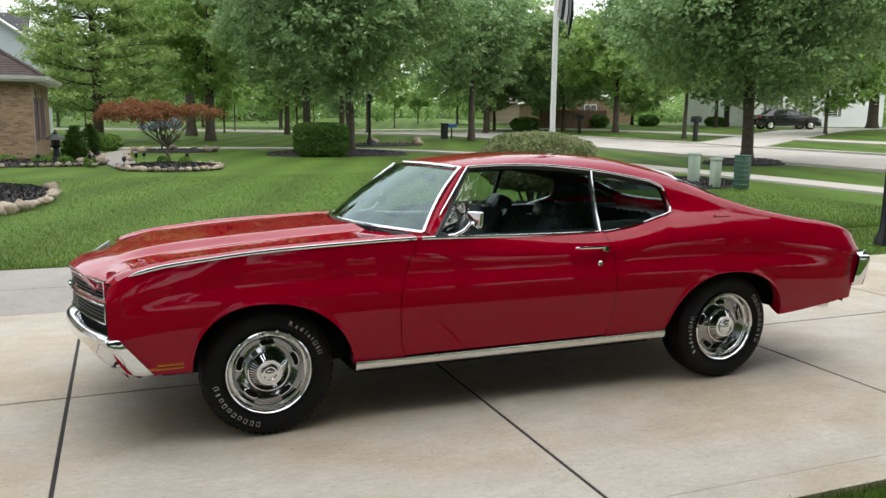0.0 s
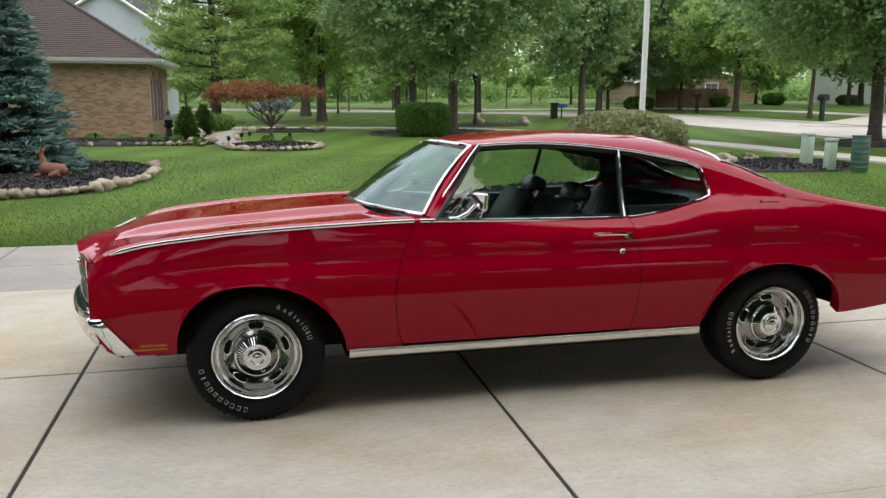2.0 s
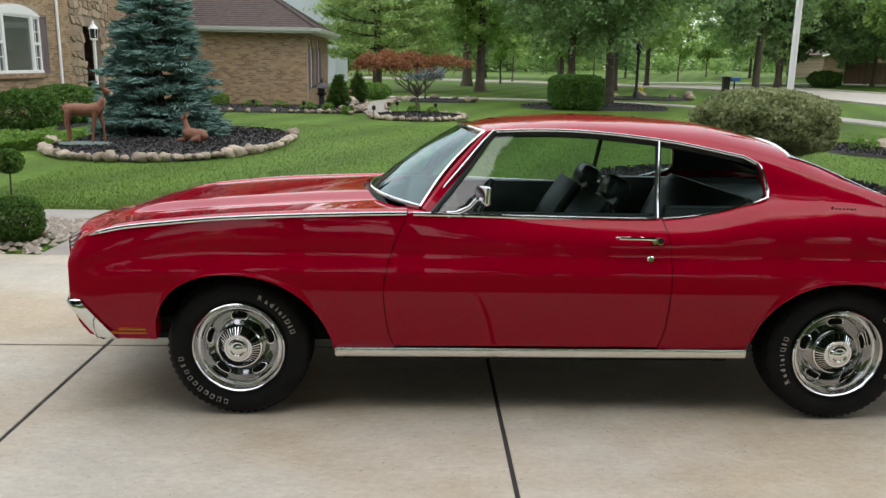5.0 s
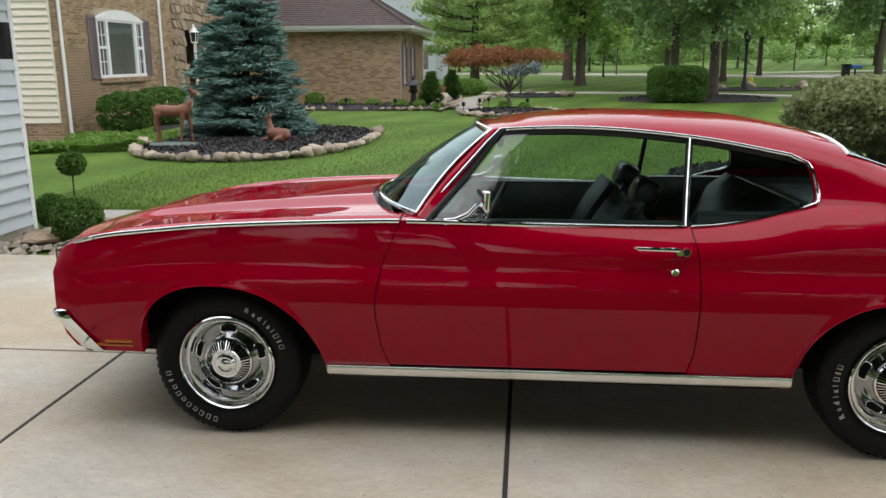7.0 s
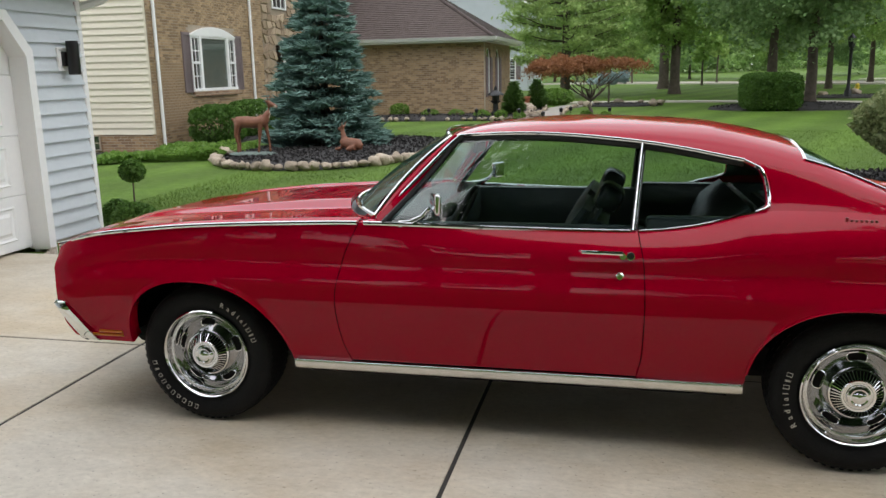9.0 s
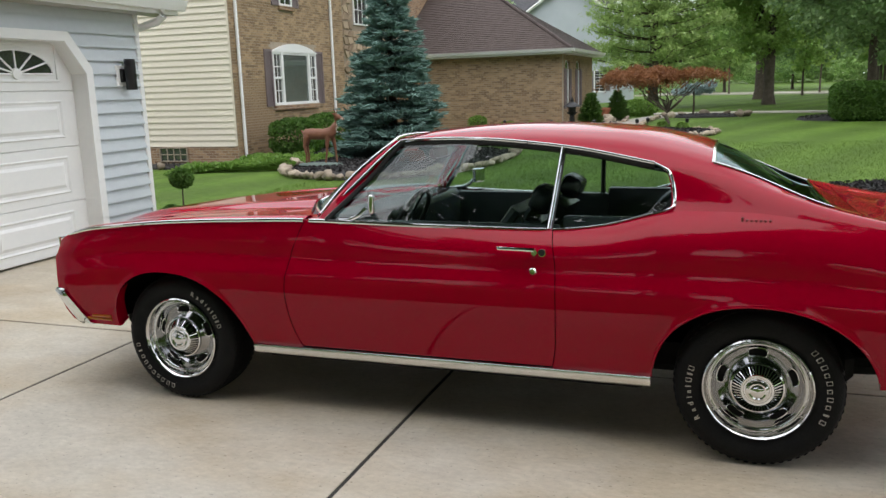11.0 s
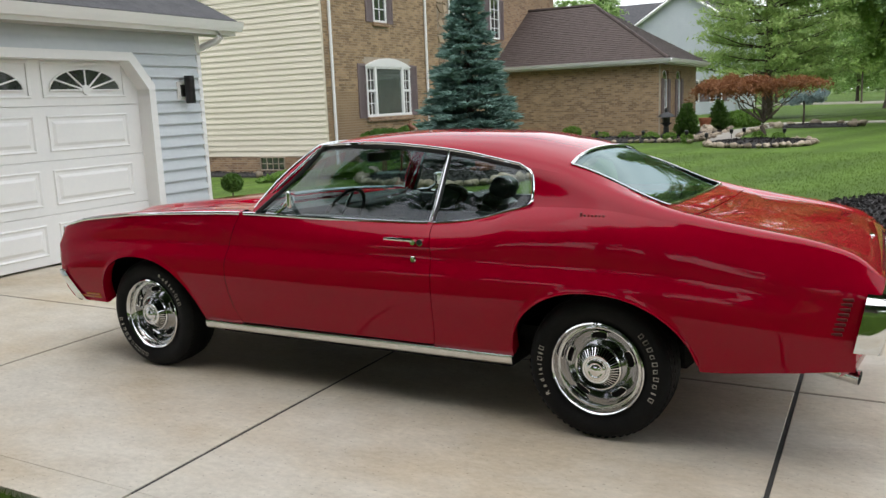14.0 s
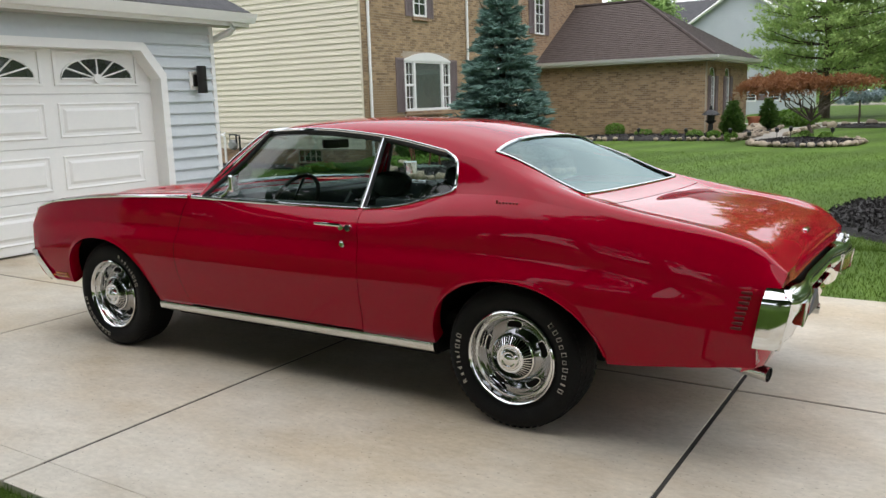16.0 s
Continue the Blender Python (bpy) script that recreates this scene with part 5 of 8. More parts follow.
    # eaves, roof, gutter, downpipe
    ex = X + 0.27
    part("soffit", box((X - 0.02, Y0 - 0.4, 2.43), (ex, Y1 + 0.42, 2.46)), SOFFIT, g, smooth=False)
    part("fascia", box((ex - 0.02, Y0 - 0.4, 2.43), (ex + 0.004, Y1 + 0.42, 2.57)), WHITE, g, smooth=False)
    part("roof", thick(([(ex + 0.02, Y0 - 0.42, 2.55), (ex + 0.02, Y1 + 0.42, 2.55), (X - 3.53, Y1 + 0.42, 4.38), (X - 3.53, Y0 - 0.42, 4.38)], [(0, 1, 2, 3)]), -0.06), DARKSH, g, smooth=False)
    part("roof", thick(([(X - 7.3, Y0 - 0.42, 2.55), (X - 3.53, Y0 - 0.42, 4.38), (X - 3.53, Y1 + 0.42, 4.38), (X - 7.3, Y1 + 0.42, 2.55)], [(0, 1, 2, 3)]), 0.06), DARKSH, g, smooth=False)
    part("gable_wall", ([(X, Y1 - 0.02, 2.53), (X - 7, Y1 - 0.02, 2.53), (X - 3.43, Y1 - 0.02, 4.29)], [(0, 1, 2)]), GREY, g, smooth=False)
    shingles(g, (ex + 0.05, Y0 - 0.44, 2.575), (0, 1, 0), (-3.8, 0, 1.83), 9, 10, DARKSH, 0.9, 0.14, lambda s: (0, 7.74))
    gutter(g, (ex, Y0 - 0.44, 2.585), (ex, Y1 + 0.46, 2.585), (1, 0, 0))
    part("downpipe", join(tube([(ex + 0.05, Y1 + 0.10, 2.48), (ex + 0.05, Y1 + 0.10, 2.4), (ex - 0.02, Y1 + 0.09, 2.35), (X - 0.12, Y1 + 0.075, 2.26), (X - 0.16, Y1 + 0.075, 2.19), (X - 0.16, Y1 + 0.07, 0.1)], 0.042, 8)), WHITE, g)
    lamp = thing("wall_lamp", "black cylinder wall lamp on pale siding", "lamp", pose(X, 3.0, 1.78))
    part("mount", box((0.02, -0.09, -0.11), (0.045, 0.07, 0.11), 0.006), WHITE, lamp, smooth=False)
    part("bracket", box((0.04, -0.045, -0.07), (0.075, 0.03, 0.07), 0.006), STEELD, lamp, smooth=False)
    part("shade", lathe([(0.0, -0.15), (0.055, -0.15), (0.058, -0.145), (0.058, 0.165), (0.052, 0.17), (0.0, 0.17)], 24, "z"), STEELD, lamp).location = (0.13, 0.02, 0)
    part("arm", tube([(0.07, 0.0, 0), (0.13, 0.02, 0)], 0.018, 8), STEELD, lamp)


def window(parent, axis, fixed, out, a, b, z0, z1, cols=1, rows=1, frame=0.06, glass=None, name="window", trim=None):
    """A framed, glazed opening with bars on a wall. Returns the window part."""
    def P(t, o, z):
        return (fixed + out * o, t, z) if axis == "y" else (t, fixed + out * o, z)
    def B(t0, t1, o0, o1, za, zb, bev=0.006):
        p, q = P(t0, o0, za), P(t1, o1, zb)
        return box([min(i, j) for i, j in zip(p, q)], [max(i, j) for i, j in zip(p, q)], bev)
    w = part(name, B(a, b, -0.02, 0.012, z0, z1, 0), glass or PANEG, parent, smooth=False)
    part("frame", join(B(a - frame, b + frame, 0, 0.05, z0 - frame, z0), B(a - frame, b + frame, 0, 0.05, z1, z1 + frame), B(a - frame, a, 0, 0.05, z0, z1), B(b, b + frame, 0, 0.05, z0, z1)), trim or WHITE, w, smooth=False)
    for i in range(1, cols):
        t = lerp(a, b, i / cols)
        part("glazing_bar", B(t - 0.012, t + 0.012, 0.01, 0.03, z0, z1, 0.003), trim or WHITE, w, smooth=False)
    for j in range(1, rows):
        z = lerp(z0, z1, j / rows)
        part("glazing_bar", B(a, b, 0.01, 0.03, z - 0.012, z + 0.012, 0.003), trim or WHITE, w, smooth=False)
    return w


def shutter(parent, axis, fixed, out, a, b, z0, z1):
    def B(t0, t1, o0, o1, za, zb):
        p = (fixed + out * o0, t0, za) if axis == "y" else (t0, fixed + out * o0, za)
        q = (fixed + out * o1, t1, zb) if axis == "y" else (t1, fixed + out * o1, zb)
        return box([min(i, j) for i, j in zip(p, q)], [max(i, j) for i, j in zip(p, q)], 0.004)
    s = part("shutter", join(B(a, a + 0.05, 0.0, 0.045, z0, z1), B(b - 0.05, b, 0.0, 0.045, z0, z1), B(a + 0.05, b - 0.05, 0, 0.04, z0, z0 + 0.08), B(a + 0.05, b - 0.05, 0, 0.04, z1 - 0.08, z1), B(a + 0.05, b - 0.05, 0, 0.012, z0 + 0.08, z1 - 0.08)), SHUTTER, parent, smooth=False)
    n = int((z1 - z0 - 0.16) / 0.055)
    for k in range(n):
        z = z0 + 0.09 + k * 0.055
        part("slat", B(a + 0.05, b - 0.05, 0.012, 0.034, z, z + 0.035), SHUTTER, s, smooth=False)


def make_house():
    h = thing("brick_house", "two-storey brown brick house with cream siding and a hip-roofed wing", "house", pose(0, 0, 0))
    X, YS = -9.6, 14.27
    # main block
    part("wall", box((X - 0.25, YS, -0.5), (X, 20.8, 6.4)), MORTAR, h, "brown brick wall", smooth=False)
    part("wall", box((-22, YS, -0.5), (X - 0.25, YS + 0.25, 6.4)), CREAM, h, smooth=False)
    part("corner_trim", box((X - 0.055, YS - 0.034, 0.19), (X - 0.004, YS, 6.4), 0.004), CREAM, h, smooth=False)
    part("base_course", box((-22, YS - 0.02, -0.5), (X - 0.004, YS, 0.17)), BRICK_X, h, "brick base course", smooth=False)
    siding(h, CREAM, YS, -18.5, X - 0.055, 0.175, 6.3, "x", -1, 0.163)
    part("back_wall", join(box((-22, 32, -0.5), (X - 0.25, 32.2, 6.4)), box((-22.2, YS, -0.5), (-22, 32.2, 6.4))), BRICK_X, h, smooth=False)
    part("main_roof", thick(([(X + 0.4, YS - 0.4, 6.35), (X + 0.4, 32.5, 6.35), (-16, 32.5, 9.5), (-16, YS - 0.4, 9.5)], [(0, 1, 2, 3)]), -0.1), SHINGLE, h, smooth=False)
    part("main_roof", thick(([(-22.4, YS - 0.4, 6.35), (-16, YS - 0.4, 9.5), (-16, 32.5, 9.5), (-22.4, 32.5, 6.35)], [(0, 1, 2, 3)]), 0.1), SHINGLE, h, smooth=False)
    w = window(h, "x", YS - 0.02, -1, -12.05, -11.2, -0.20, 0.13, 4, 2, 0.03, trim=MORTAR)
    # bow-headed triple window
    w = window(h, "y", X, 1, 16.77, 18.22, 1.24, 2.58, 1, 1, 0.11, CURTAIN, "picture_window")
    part("pane", box((X + 0.014, 16.77, 1.24), (X + 0.018, 18.22, 2.58)), glass_mat("house_glass", (0.75, 0.8, 0.78), clear=1.0, gloss=0.05), w, smooth=False).visible_shadow = False
    for k in range(14):
        y = 16.82 + k * 0.1
        part("curtain_fold", tube([(X + 0.004, y, 1.3), (X + 0.004, y, 2.56)], 0.012, 6), CURTAIN, w)
    for a, b in ((16.3, 16.66), (18.33, 18.69)):
        sw = window(h, "y", X, 1, a, b, 1.24, 2.58, 2, 4, 0.07, None, "side_sash")
        part("meeting_rail", box((X + 0.01, a, 1.9), (X + 0.055, b, 1.97), 0.004), WHITE, sw, smooth=False)
    for a, b, z0, z1 in ((16.24, 18.76, 1.115, 1.245), (16.65, 16.765, 1.245, 2.64), (18.225, 18.34, 1.245, 2.64)):
        part("window_surround", box((X + 0.002, a, z0), (X + 0.075, b, z1), 0.008), WHITE, h, smooth=False)
    arcn = 16
    vs = []
    for d in (0.0, 0.07):
        for k in range(arcn + 1):
            t = -1 + 2 * k / arcn
            vs.append((X + d, 17.495 + 1.30 * t, 2.66 + 0.24 * (1 - t * t)))
        vs += [(X + d, 17.495 + 1.30, 2.64), (X + d, 17.495 - 1.30, 2.64)]
    m = arcn + 3
    part("arched_head", (vs, [tuple(range(m))[::-1], tuple(range(m, 2 * m))] + [(i, (i + 1) % m, m + (i + 1) % m, m + i) for i in range(m)]), WHITE, h, "white bowed window head", smooth=False)
    part("sill", box((X, 16.2, 1.03), (X + 0.09, 18.79, 1.17), 0.01), BRICK_Y, h, smooth=False)
    shutter(h, "y", X, 1, 15.82, 16.21, 1.15, 2.72)
    shutter(h, "y", X, 1, 18.8, 19.22, 1.15, 2.72)
    window(h, "y", X, 1, 16.85, 17.45, 4.0, 5.3, 2, 4, 0.06)
    part("sill", box((X, 16.75, 3.82), (X + 0.08, 17.6, 3.93), 0.01), BRICK_Y, h, smooth=False)
    shutter(h, "y", X, 1, 16.40, 16.77, 3.93, 5.4)
    shutter(h, "y", X, 1, 17.53, 17.9, 3.93, 5.4)
    for y in (14.55, 19.9):
        part("downpipe", tube([(X + 0.05, y, 6.2), (X + 0.05, y, -0.05), (X + 0.10, y, -0.2), (X + 0.2, y, -0.28)], 0.045, 8), WHITE, h, "white downpipe")
    # stone-clad entry bay; its recess is backed in black to stand in for shade
    part("entry_wall", join(box((X - 0.3, 20.8, -0.5), (X - 0.05, 21.9, 6.4)), box((X - 0.3, 21.9, 2.55), (X - 0.05, 23.3, 6.4)), box((X - 0.3, 23.3, -0.5), (X - 0.05, 24.0, 6.4))), mat("stone_mortar", (0.26, 0.21, 0.16), (0.34, 0.28, 0.21), 5, rough=0.9), h, smooth=False)
    part("entry_recess", box((X - 1.5, 21.8, -0.5), (X - 1.3, 23.4, 2.7)), BLACK, h, smooth=False)
    part("entry_door", box((X - 1.3, 22.1, -0.3), (X - 1.24, 23.1, 1.9), 0.01), SHUTTER, h, smooth=False)
    rnd = random.Random(11)
    cw, chh = 0.34, 0.25
    knot = {}
    def corner(i, j):
        if (i, j) not in knot:
            knot[i, j] = (20.84 + (i + 0.5 * (j % 2)) * cw + rnd.uniform(-0.09, 0.09), -0.2 + j * chh + rnd.uniform(-0.07, 0.07))
        return knot[i, j]
    for j in range(25):
        for i in range(9):
            ring = [corner(i, j), corner(i + 1, j), corner(i + 1, j + 1), corner(i, j + 1)]
            y, z = sum(p[0] for p in ring) / 4, sum(p[1] for p in ring) / 4
            if y > 23.9 or (21.8 < y < 23.4 and z < 2.75) or (21.7 < y < 22.9 and 3.6 < z < 5.2):
                continue
            mid = [((ring[q][0] + ring[(q + 1) % 4][0]) / 2 + rnd.uniform(-0.02, 0.02), (ring[q][1] + ring[(q + 1) % 4][1]) / 2 + rnd.uniform(-0.02, 0.02)) for q in range(4)]
            ring = [p for q in range(4) for p in (ring[q], mid[q])]
            ring = [(max(lerp(p, y, 0.09), 20.81), lerp(q, z, 0.09)) for p, q in ring]
            d, n = rnd.uniform(0.03, 0.06), 8
            part("stone", ([(X - 0.055, p, q) for p, q in ring] + [(X - 0.05 + d, lerp(p, y, 0.14), lerp(q, z, 0.14)) for p, q in ring], [tuple(range(n, 2 * n))] + [(q, (q + 1) % n, n + (q + 1) % n, n + q) for q in range(n)]), FIELD, h, smooth=False)
    window(h, "y", X - 0.05, 1, 21.8, 22.8, 3.75, 5.1, 3, 3, 0.06)
    lamp = thing("porch_lamp", "white post lantern beside the entrance", "lamp", pose(X + 0.5, 21.3, -0.3))
    part("post", tube([(0, 0, 0), (0, 0, 2.40)], 0.05, 10), WHITE, lamp)
    part("lantern_glass", lathe([(0.0, 2.44), (0.095, 2.45), (0.125, 2.74), (0.0, 2.75)], 8), PANEG, lamp, smooth=False)
    part("lantern_base", lathe([(0.05, 2.40), (0.12, 2.42), (0.11, 2.46), (0.0, 2.46)], 8), WHITE, lamp)
    part("lantern_roof", lathe([(0.165, 2.74), (0.12, 2.80), (0.05, 2.88), (0.03, 2.94), (0.035, 2.97), (0, 3.0)], 8), WHITE, lamp)
    for k in range(4):
        a = math.pi / 4 + k * math.pi / 2
        part("lantern_bar", tube([(0.10 * math.cos(a), 0.10 * math.sin(a), 2.44), (0.13 * math.cos(a), 0.13 * math.sin(a), 2.75)], 0.011, 5), WHITE, lamp)
    # upper wall beside the wing
    part("upper_wall", box((X - 0.25, 24.0, -0.5), (X, 32.0, 6.4)), BRICK_Y, h, smooth=False)
    window(h, "y", X, 1, 25.1, 25.8, 3.9, 5.3, 2, 4, 0.06)
    shutter(h, "y", X, 1, 24.55, 24.98, 3.85, 5.35)
    shutter(h, "y", X, 1, 25.9, 26.3, 3.85, 5.35)
    # single-storey wing
    WX, WY, E = -3.25, 25.5, 2.60
    part("wing_wall", box((X, WY, -0.4), (WX, WY + 0.25, E)), MORTAR, h, "brown brick wing wall", smooth=False)
    for y0, y1, z0, z1 in ((WY + 0.25, 26.05, -0.4, E), (26.95, 28.25, -0.4, E), (29.15, 32.0, -0.4, E), (26.05, 26.95, -0.4, 0.6), (28.25, 29.15, -0.4, 0.6), (26.05, 26.95, 2.35, E), (28.25, 29.15, 2.35, E)):
        part("wing_wall", box((WX - 0.25, y0, z0), (WX, y1, z1)), BRICK_Y, h, smooth=False)
    for yc in (26.5, 28.7):
        w = window(h, "y", WX - 0.06, 1, yc - 0.28, yc + 0.28, 0.68, 2.0, 2, 4, 0.022)
        arcv = [(WX - 0.05, yc + 0.33 * math.cos(t), 2.05 + 0.30 * math.sin(t)) for t in [math.pi * k / 12 for k in range(13)]]
        part("arch_trim", tube(arcv, 0.016, 6), WHITE, w)
        part("arch_glass", (arcv + [(WX - 0.05, yc, 2.05)], [(k, k + 1, 13) for k in range(12)]), PANEG, w, smooth=False)
        shutter(h, "y", WX, 1, yc - 0.66, yc - 0.34, 0.6, 2.05)
        shutter(h, "y", WX, 1, yc + 0.34, yc + 0.66, 0.6, 2.05)
    o = 0.42
    ax, ay, az = WX + o, WY - o, 2.70
    part("wing_soffit", join(box((X, ay, 2.56), (ax, WY + 0.02, 2.59)), box((WX - 0.02, ay, 2.56), (ax, 32.3, 2.59))), WHITE, h, smooth=False)
    part("wing_fascia", join(box((X, ay - 0.01, 2.56), (ax + 0.01, ay + 0.012, 2.71)), box((ax - 0.012, ay + 0.012, 2.56), (ax + 0.01, 32.3, 2.71))), WHITE, h, smooth=False)
    rise = 0.62
    apx = (ax - 3.9, ay + 3.9, az + 3.9 * rise)
    ridge_l = (X - 0.1, ay + 3.9, az + 3.9 * rise)
    end = (ax, ay + 7.8, az)
    part("wing_roof", ([(X - 0.1, ay, az), (ax, ay, az), apx, ridge_l], [(0, 1, 2, 3)]), SHINGLE, h, "brown shingled hip roof", smooth=False)
    part("wing_roof", ([(ax, ay, az), end, apx], [(0, 1, 2)]), SHINGLE, h, smooth=False)
    part("wing_roof", ([end, (X - 0.1, ay + 7.8, az), ridge_l, apx], [(0, 1, 2, 3)]), SHINGLE, h, smooth=False)
    L = ax - (X - 0.1)
    sl = math.hypot(3.9, 3.9 * rise)
    shingles(h, (X - 0.1, ay, az + 0.01), (1, 0, 0), (0, 3.9, 3.9 * rise), 24, int(sl / 0.145), SHINGLE, 0.3, 0.145, lambda s: (0, L - 3.9 * s / sl))
    shingles(h, (ax, ay, az + 0.01), (0, 1, 0), (-3.9, 0, 3.9 * rise), 28, int(sl / 0.145), SHINGLE, 0.3, 0.145, lambda s: (3.9 * s / sl, 7.8 - 3.9 * s / sl))
    part("hip_ridge", tube([(ax, ay, az + 0.03), (apx[0], apx[1], apx[2] + 0.03), (ridge_l[0], ridge_l[1], ridge_l[2] + 0.03)], 0.07, 6), SHINGLE, h)
    gutter(h, (X, ay - 0.01, 2.73), (ax + 0.1, ay - 0.01, 2.73), (0, -1, 0))
    gutter(h, (ax + 0.01, ay, 2.73), (ax + 0.01, 32.3, 2.73), (1, 0, 0))


def make_far_house(name, label, x0, x1, y, depth, base, eave, peak, wallm, roofm, wins):
    """A plain gabled house far off, gable to the front, with lap lines and windows."""
    h = thing(name, label, "house", pose(0, 0, 0))
    xm = (x0 + x1) / 2
    part("wall", ([(x0, y, base), (x1, y, base), (x1, y, eave), (xm, y, peak), (x0, y, eave), (x0, y + depth, base), (x1, y + depth, base), (x1, y + depth, eave), (xm, y + depth, peak), (x0, y + depth, eave)],
                  [(4, 3, 2, 1, 0), (5, 6, 7, 8, 9), (0, 5, 9, 4), (1, 2, 7, 6)][::1]), wallm, h, smooth=False)
    boards = []
    z = base
    while z < peak - 0.2:
        half = (x1 - x0) / 2 * (1 if z < eave else (peak - z) / (peak - eave))
        boards.append(box((xm - half + 0.02, y - 0.03, z), (xm + half - 0.02, y - 0.002, z + 0.035)))
        z += 0.2
    tagged(part("lap_shadow", join(*boards), wallm, h, smooth=False), kind="stuff")
    for s in (-1, 1):
        xe = xm + s * ((x1 - x0) / 2 + 0.45)
        ze = eave - 0.45 * (peak - eave) / ((x1 - x0) / 2)
        part("roof", thick(([(xe, y - 0.5, ze), (xm, y - 0.5, peak + 0.05), (xm, y + depth + 0.5, peak + 0.05), (xe, y + depth + 0.5, ze)], [(0, 1, 2, 3)]), 0.12 * s), roofm, h, smooth=False)
        part("bargeboard", tube([(xe, y - 0.52, ze - 0.02), (xm, y - 0.52, peak)], 0.11, 4), WHITE, h, smooth=False)
    for a, b, z0, z1 in wins:
        window(h, "x", y, -1, a, b, z0, z1, 2, 2, 0.08)
        shutter(h, "x", y, -1, a - 0.45, a - 0.1, z0, z1)
        shutter(h, "x", y, -1, b + 0.1, b + 0.45, z0, z1)
    return h


def brick_field(parent, axis, fixed, out, a, b, z0, z1, skips, own, bw=0.205, bh=0.071):
    """Running bond laid brick by brick on a wall; own(t, z) picks those that are pieces of their own, the rest is joined."""
    def at(t, o, z):
        return (fixed + out * o, t, z) if axis == "y" else (t, fixed + out * o, z)
    flip = (axis == "y") == (out > 0)
    def brick(t0, t1, lo, hi):
        c = 0.003
        q = [at(t, o, z) for o, e in ((0.0, 0), (0.007, c)) for t, z in ((t0 + e, lo + e), (t1 - e, lo + e), (t1 - e, hi - e), (t0 + e, hi - e))]
        f = [(4, 5, 6, 7), (0, 1, 5, 4), (1, 2, 6, 5), (2, 3, 7, 6), (3, 0, 4, 7)]
        return q, f if flip else [g[::-1] for g in f]
    V, F, whole, n = [], [], None, 0
    row, z = 0, z0
    while z + bh < z1:
        t = a - (bw / 2 if row % 2 else 0)
        while t < b:
            t0, t1 = max(t, a), min(t + bw - 0.011, b)
            mid, zm = (t0 + t1) / 2, z + bh / 2
            if t1 - t0 > 0.03 and not any(p < mid < q and r < zm < s_ for p, q, r, s_ in skips):
                if own(mid, zm) and n < 300 and t1 - t0 > bw - 0.012:
                    if whole is None:
                        ob = part("brick", brick(0, bw - 0.011, 0, bh - 0.010), CLAY, parent, smooth=False)
                        whole = ob.data
                        shift = Vector(at(0, 0, 0))
                        for v in whole.vertices:
                            v.co -= shift
                    else:
                        ob = new("brick", whole)
                        ob.parent = parent
                    ob.location = at(t0, 0, z)
                    n += 1
                else:
                    q, f = brick(t0, t1, z, z + bh - 0.010)
                    k = len(V)
                    V += q
                    F += [tuple(i + k for i in g) for g in f]
            t += bw
        row += 1
        z += bh
    tagged(part("brickwork", (V, F), CLAY, parent, smooth=False), kind="stuff")


def lay_bricks():
    h = bpy.data.objects["brick_house"]
    X, YS = -9.6, 14.27
    skips = ((16.17, 18.84, 1.0, 2.92), (16.76, 17.58, 3.8, 5.38))
    brick_field(h, "y", X, 1, YS + 0.01, 20.79, -0.2, 6.3, skips, lambda t, z: t < 16.2 and 0.3 < z < 1.9)
    brick_field(h, "x", 25.5, -1, X + 0.02, -3.26, -0.1, 2.55, (), lambda t, z: False)


make_garage()
make_house()
lay_bricks()
make_far_house("siding_house", "pale blue-grey sided house with a white-edged gable behind trees", -13.2, -5.6, 58, 10, -0.4, 6.2, 8.7, PALEB, DARKSH, ((-9.2, -8.2, 0.8, 2.3), (-7.3, -6.6, 0.8, 2.3)))
sh = bpy.data.objects["siding_house"]
part("rear_roof", thick(([(-24, 60.2, 6.4), (-6.4, 60.2, 6.4), (-6.4, 64.5, 8.75), (-24, 64.5, 8.75)], [(0, 1, 2, 3)]), 0.15), DARKSH, sh, smooth=False)
make_far_house("siding_house", "white sided house with dark shutters across the street", 51, 67, 53, 9, 0.95, 4.6, 7.4, WHITE, DARKSH, ((53, 54.2, 1.9, 3.5), (56.5, 57.7, 1.9, 3.5), (60, 61.2, 1.9, 3.5)))
make_far_house("brick_bungalow", "low brick bungalow half hidden by trees across the street", 39, 53, 74, 8, 0.9, 3.0, 4.6, BRICK_X, SHINGLE, ((42, 43.4, 1.7, 2.9), (47, 48.4, 1.7, 2.9)))


# ---- plants ----
BARK = mat("grey_brown_bark", (0.055, 0.042, 0.032), (0.12, 0.095, 0.075), 6, rough=0.9, bump=0.8, bscale=18)
LEAF_A = leaf_mat("maple_leaf", (0.098, 0.205, 0.078), (0.400, 0.540, 0.245), trans=0.4)
# kept dark so that the unseen trees mirror as shaded foliage
LEAF_N = leaf_mat("dark_near_leaf", (0.030, 0.062, 0.020), (0.075, 0.130, 0.042), trans=0.25)
LEAF_B = leaf_mat("bright_leaf", (0.170, 0.315, 0.075), (0.460, 0.610, 0.195), trans=0.45)
LEAF_C = leaf_mat("far_leaf", (0.160, 0.295, 0.088), (0.440, 0.585, 0.215), trans=0.45)
LEAF_D = leaf_mat("dark_hedge_leaf", (0.040, 0.105, 0.018), (0.145, 0.270, 0.050))
MAPLEBARK = mat("brown_maple_bark", (0.065, 0.052, 0.042), (0.15, 0.12, 0.095), 8, rough=0.85, bump=0.5, bscale=20)
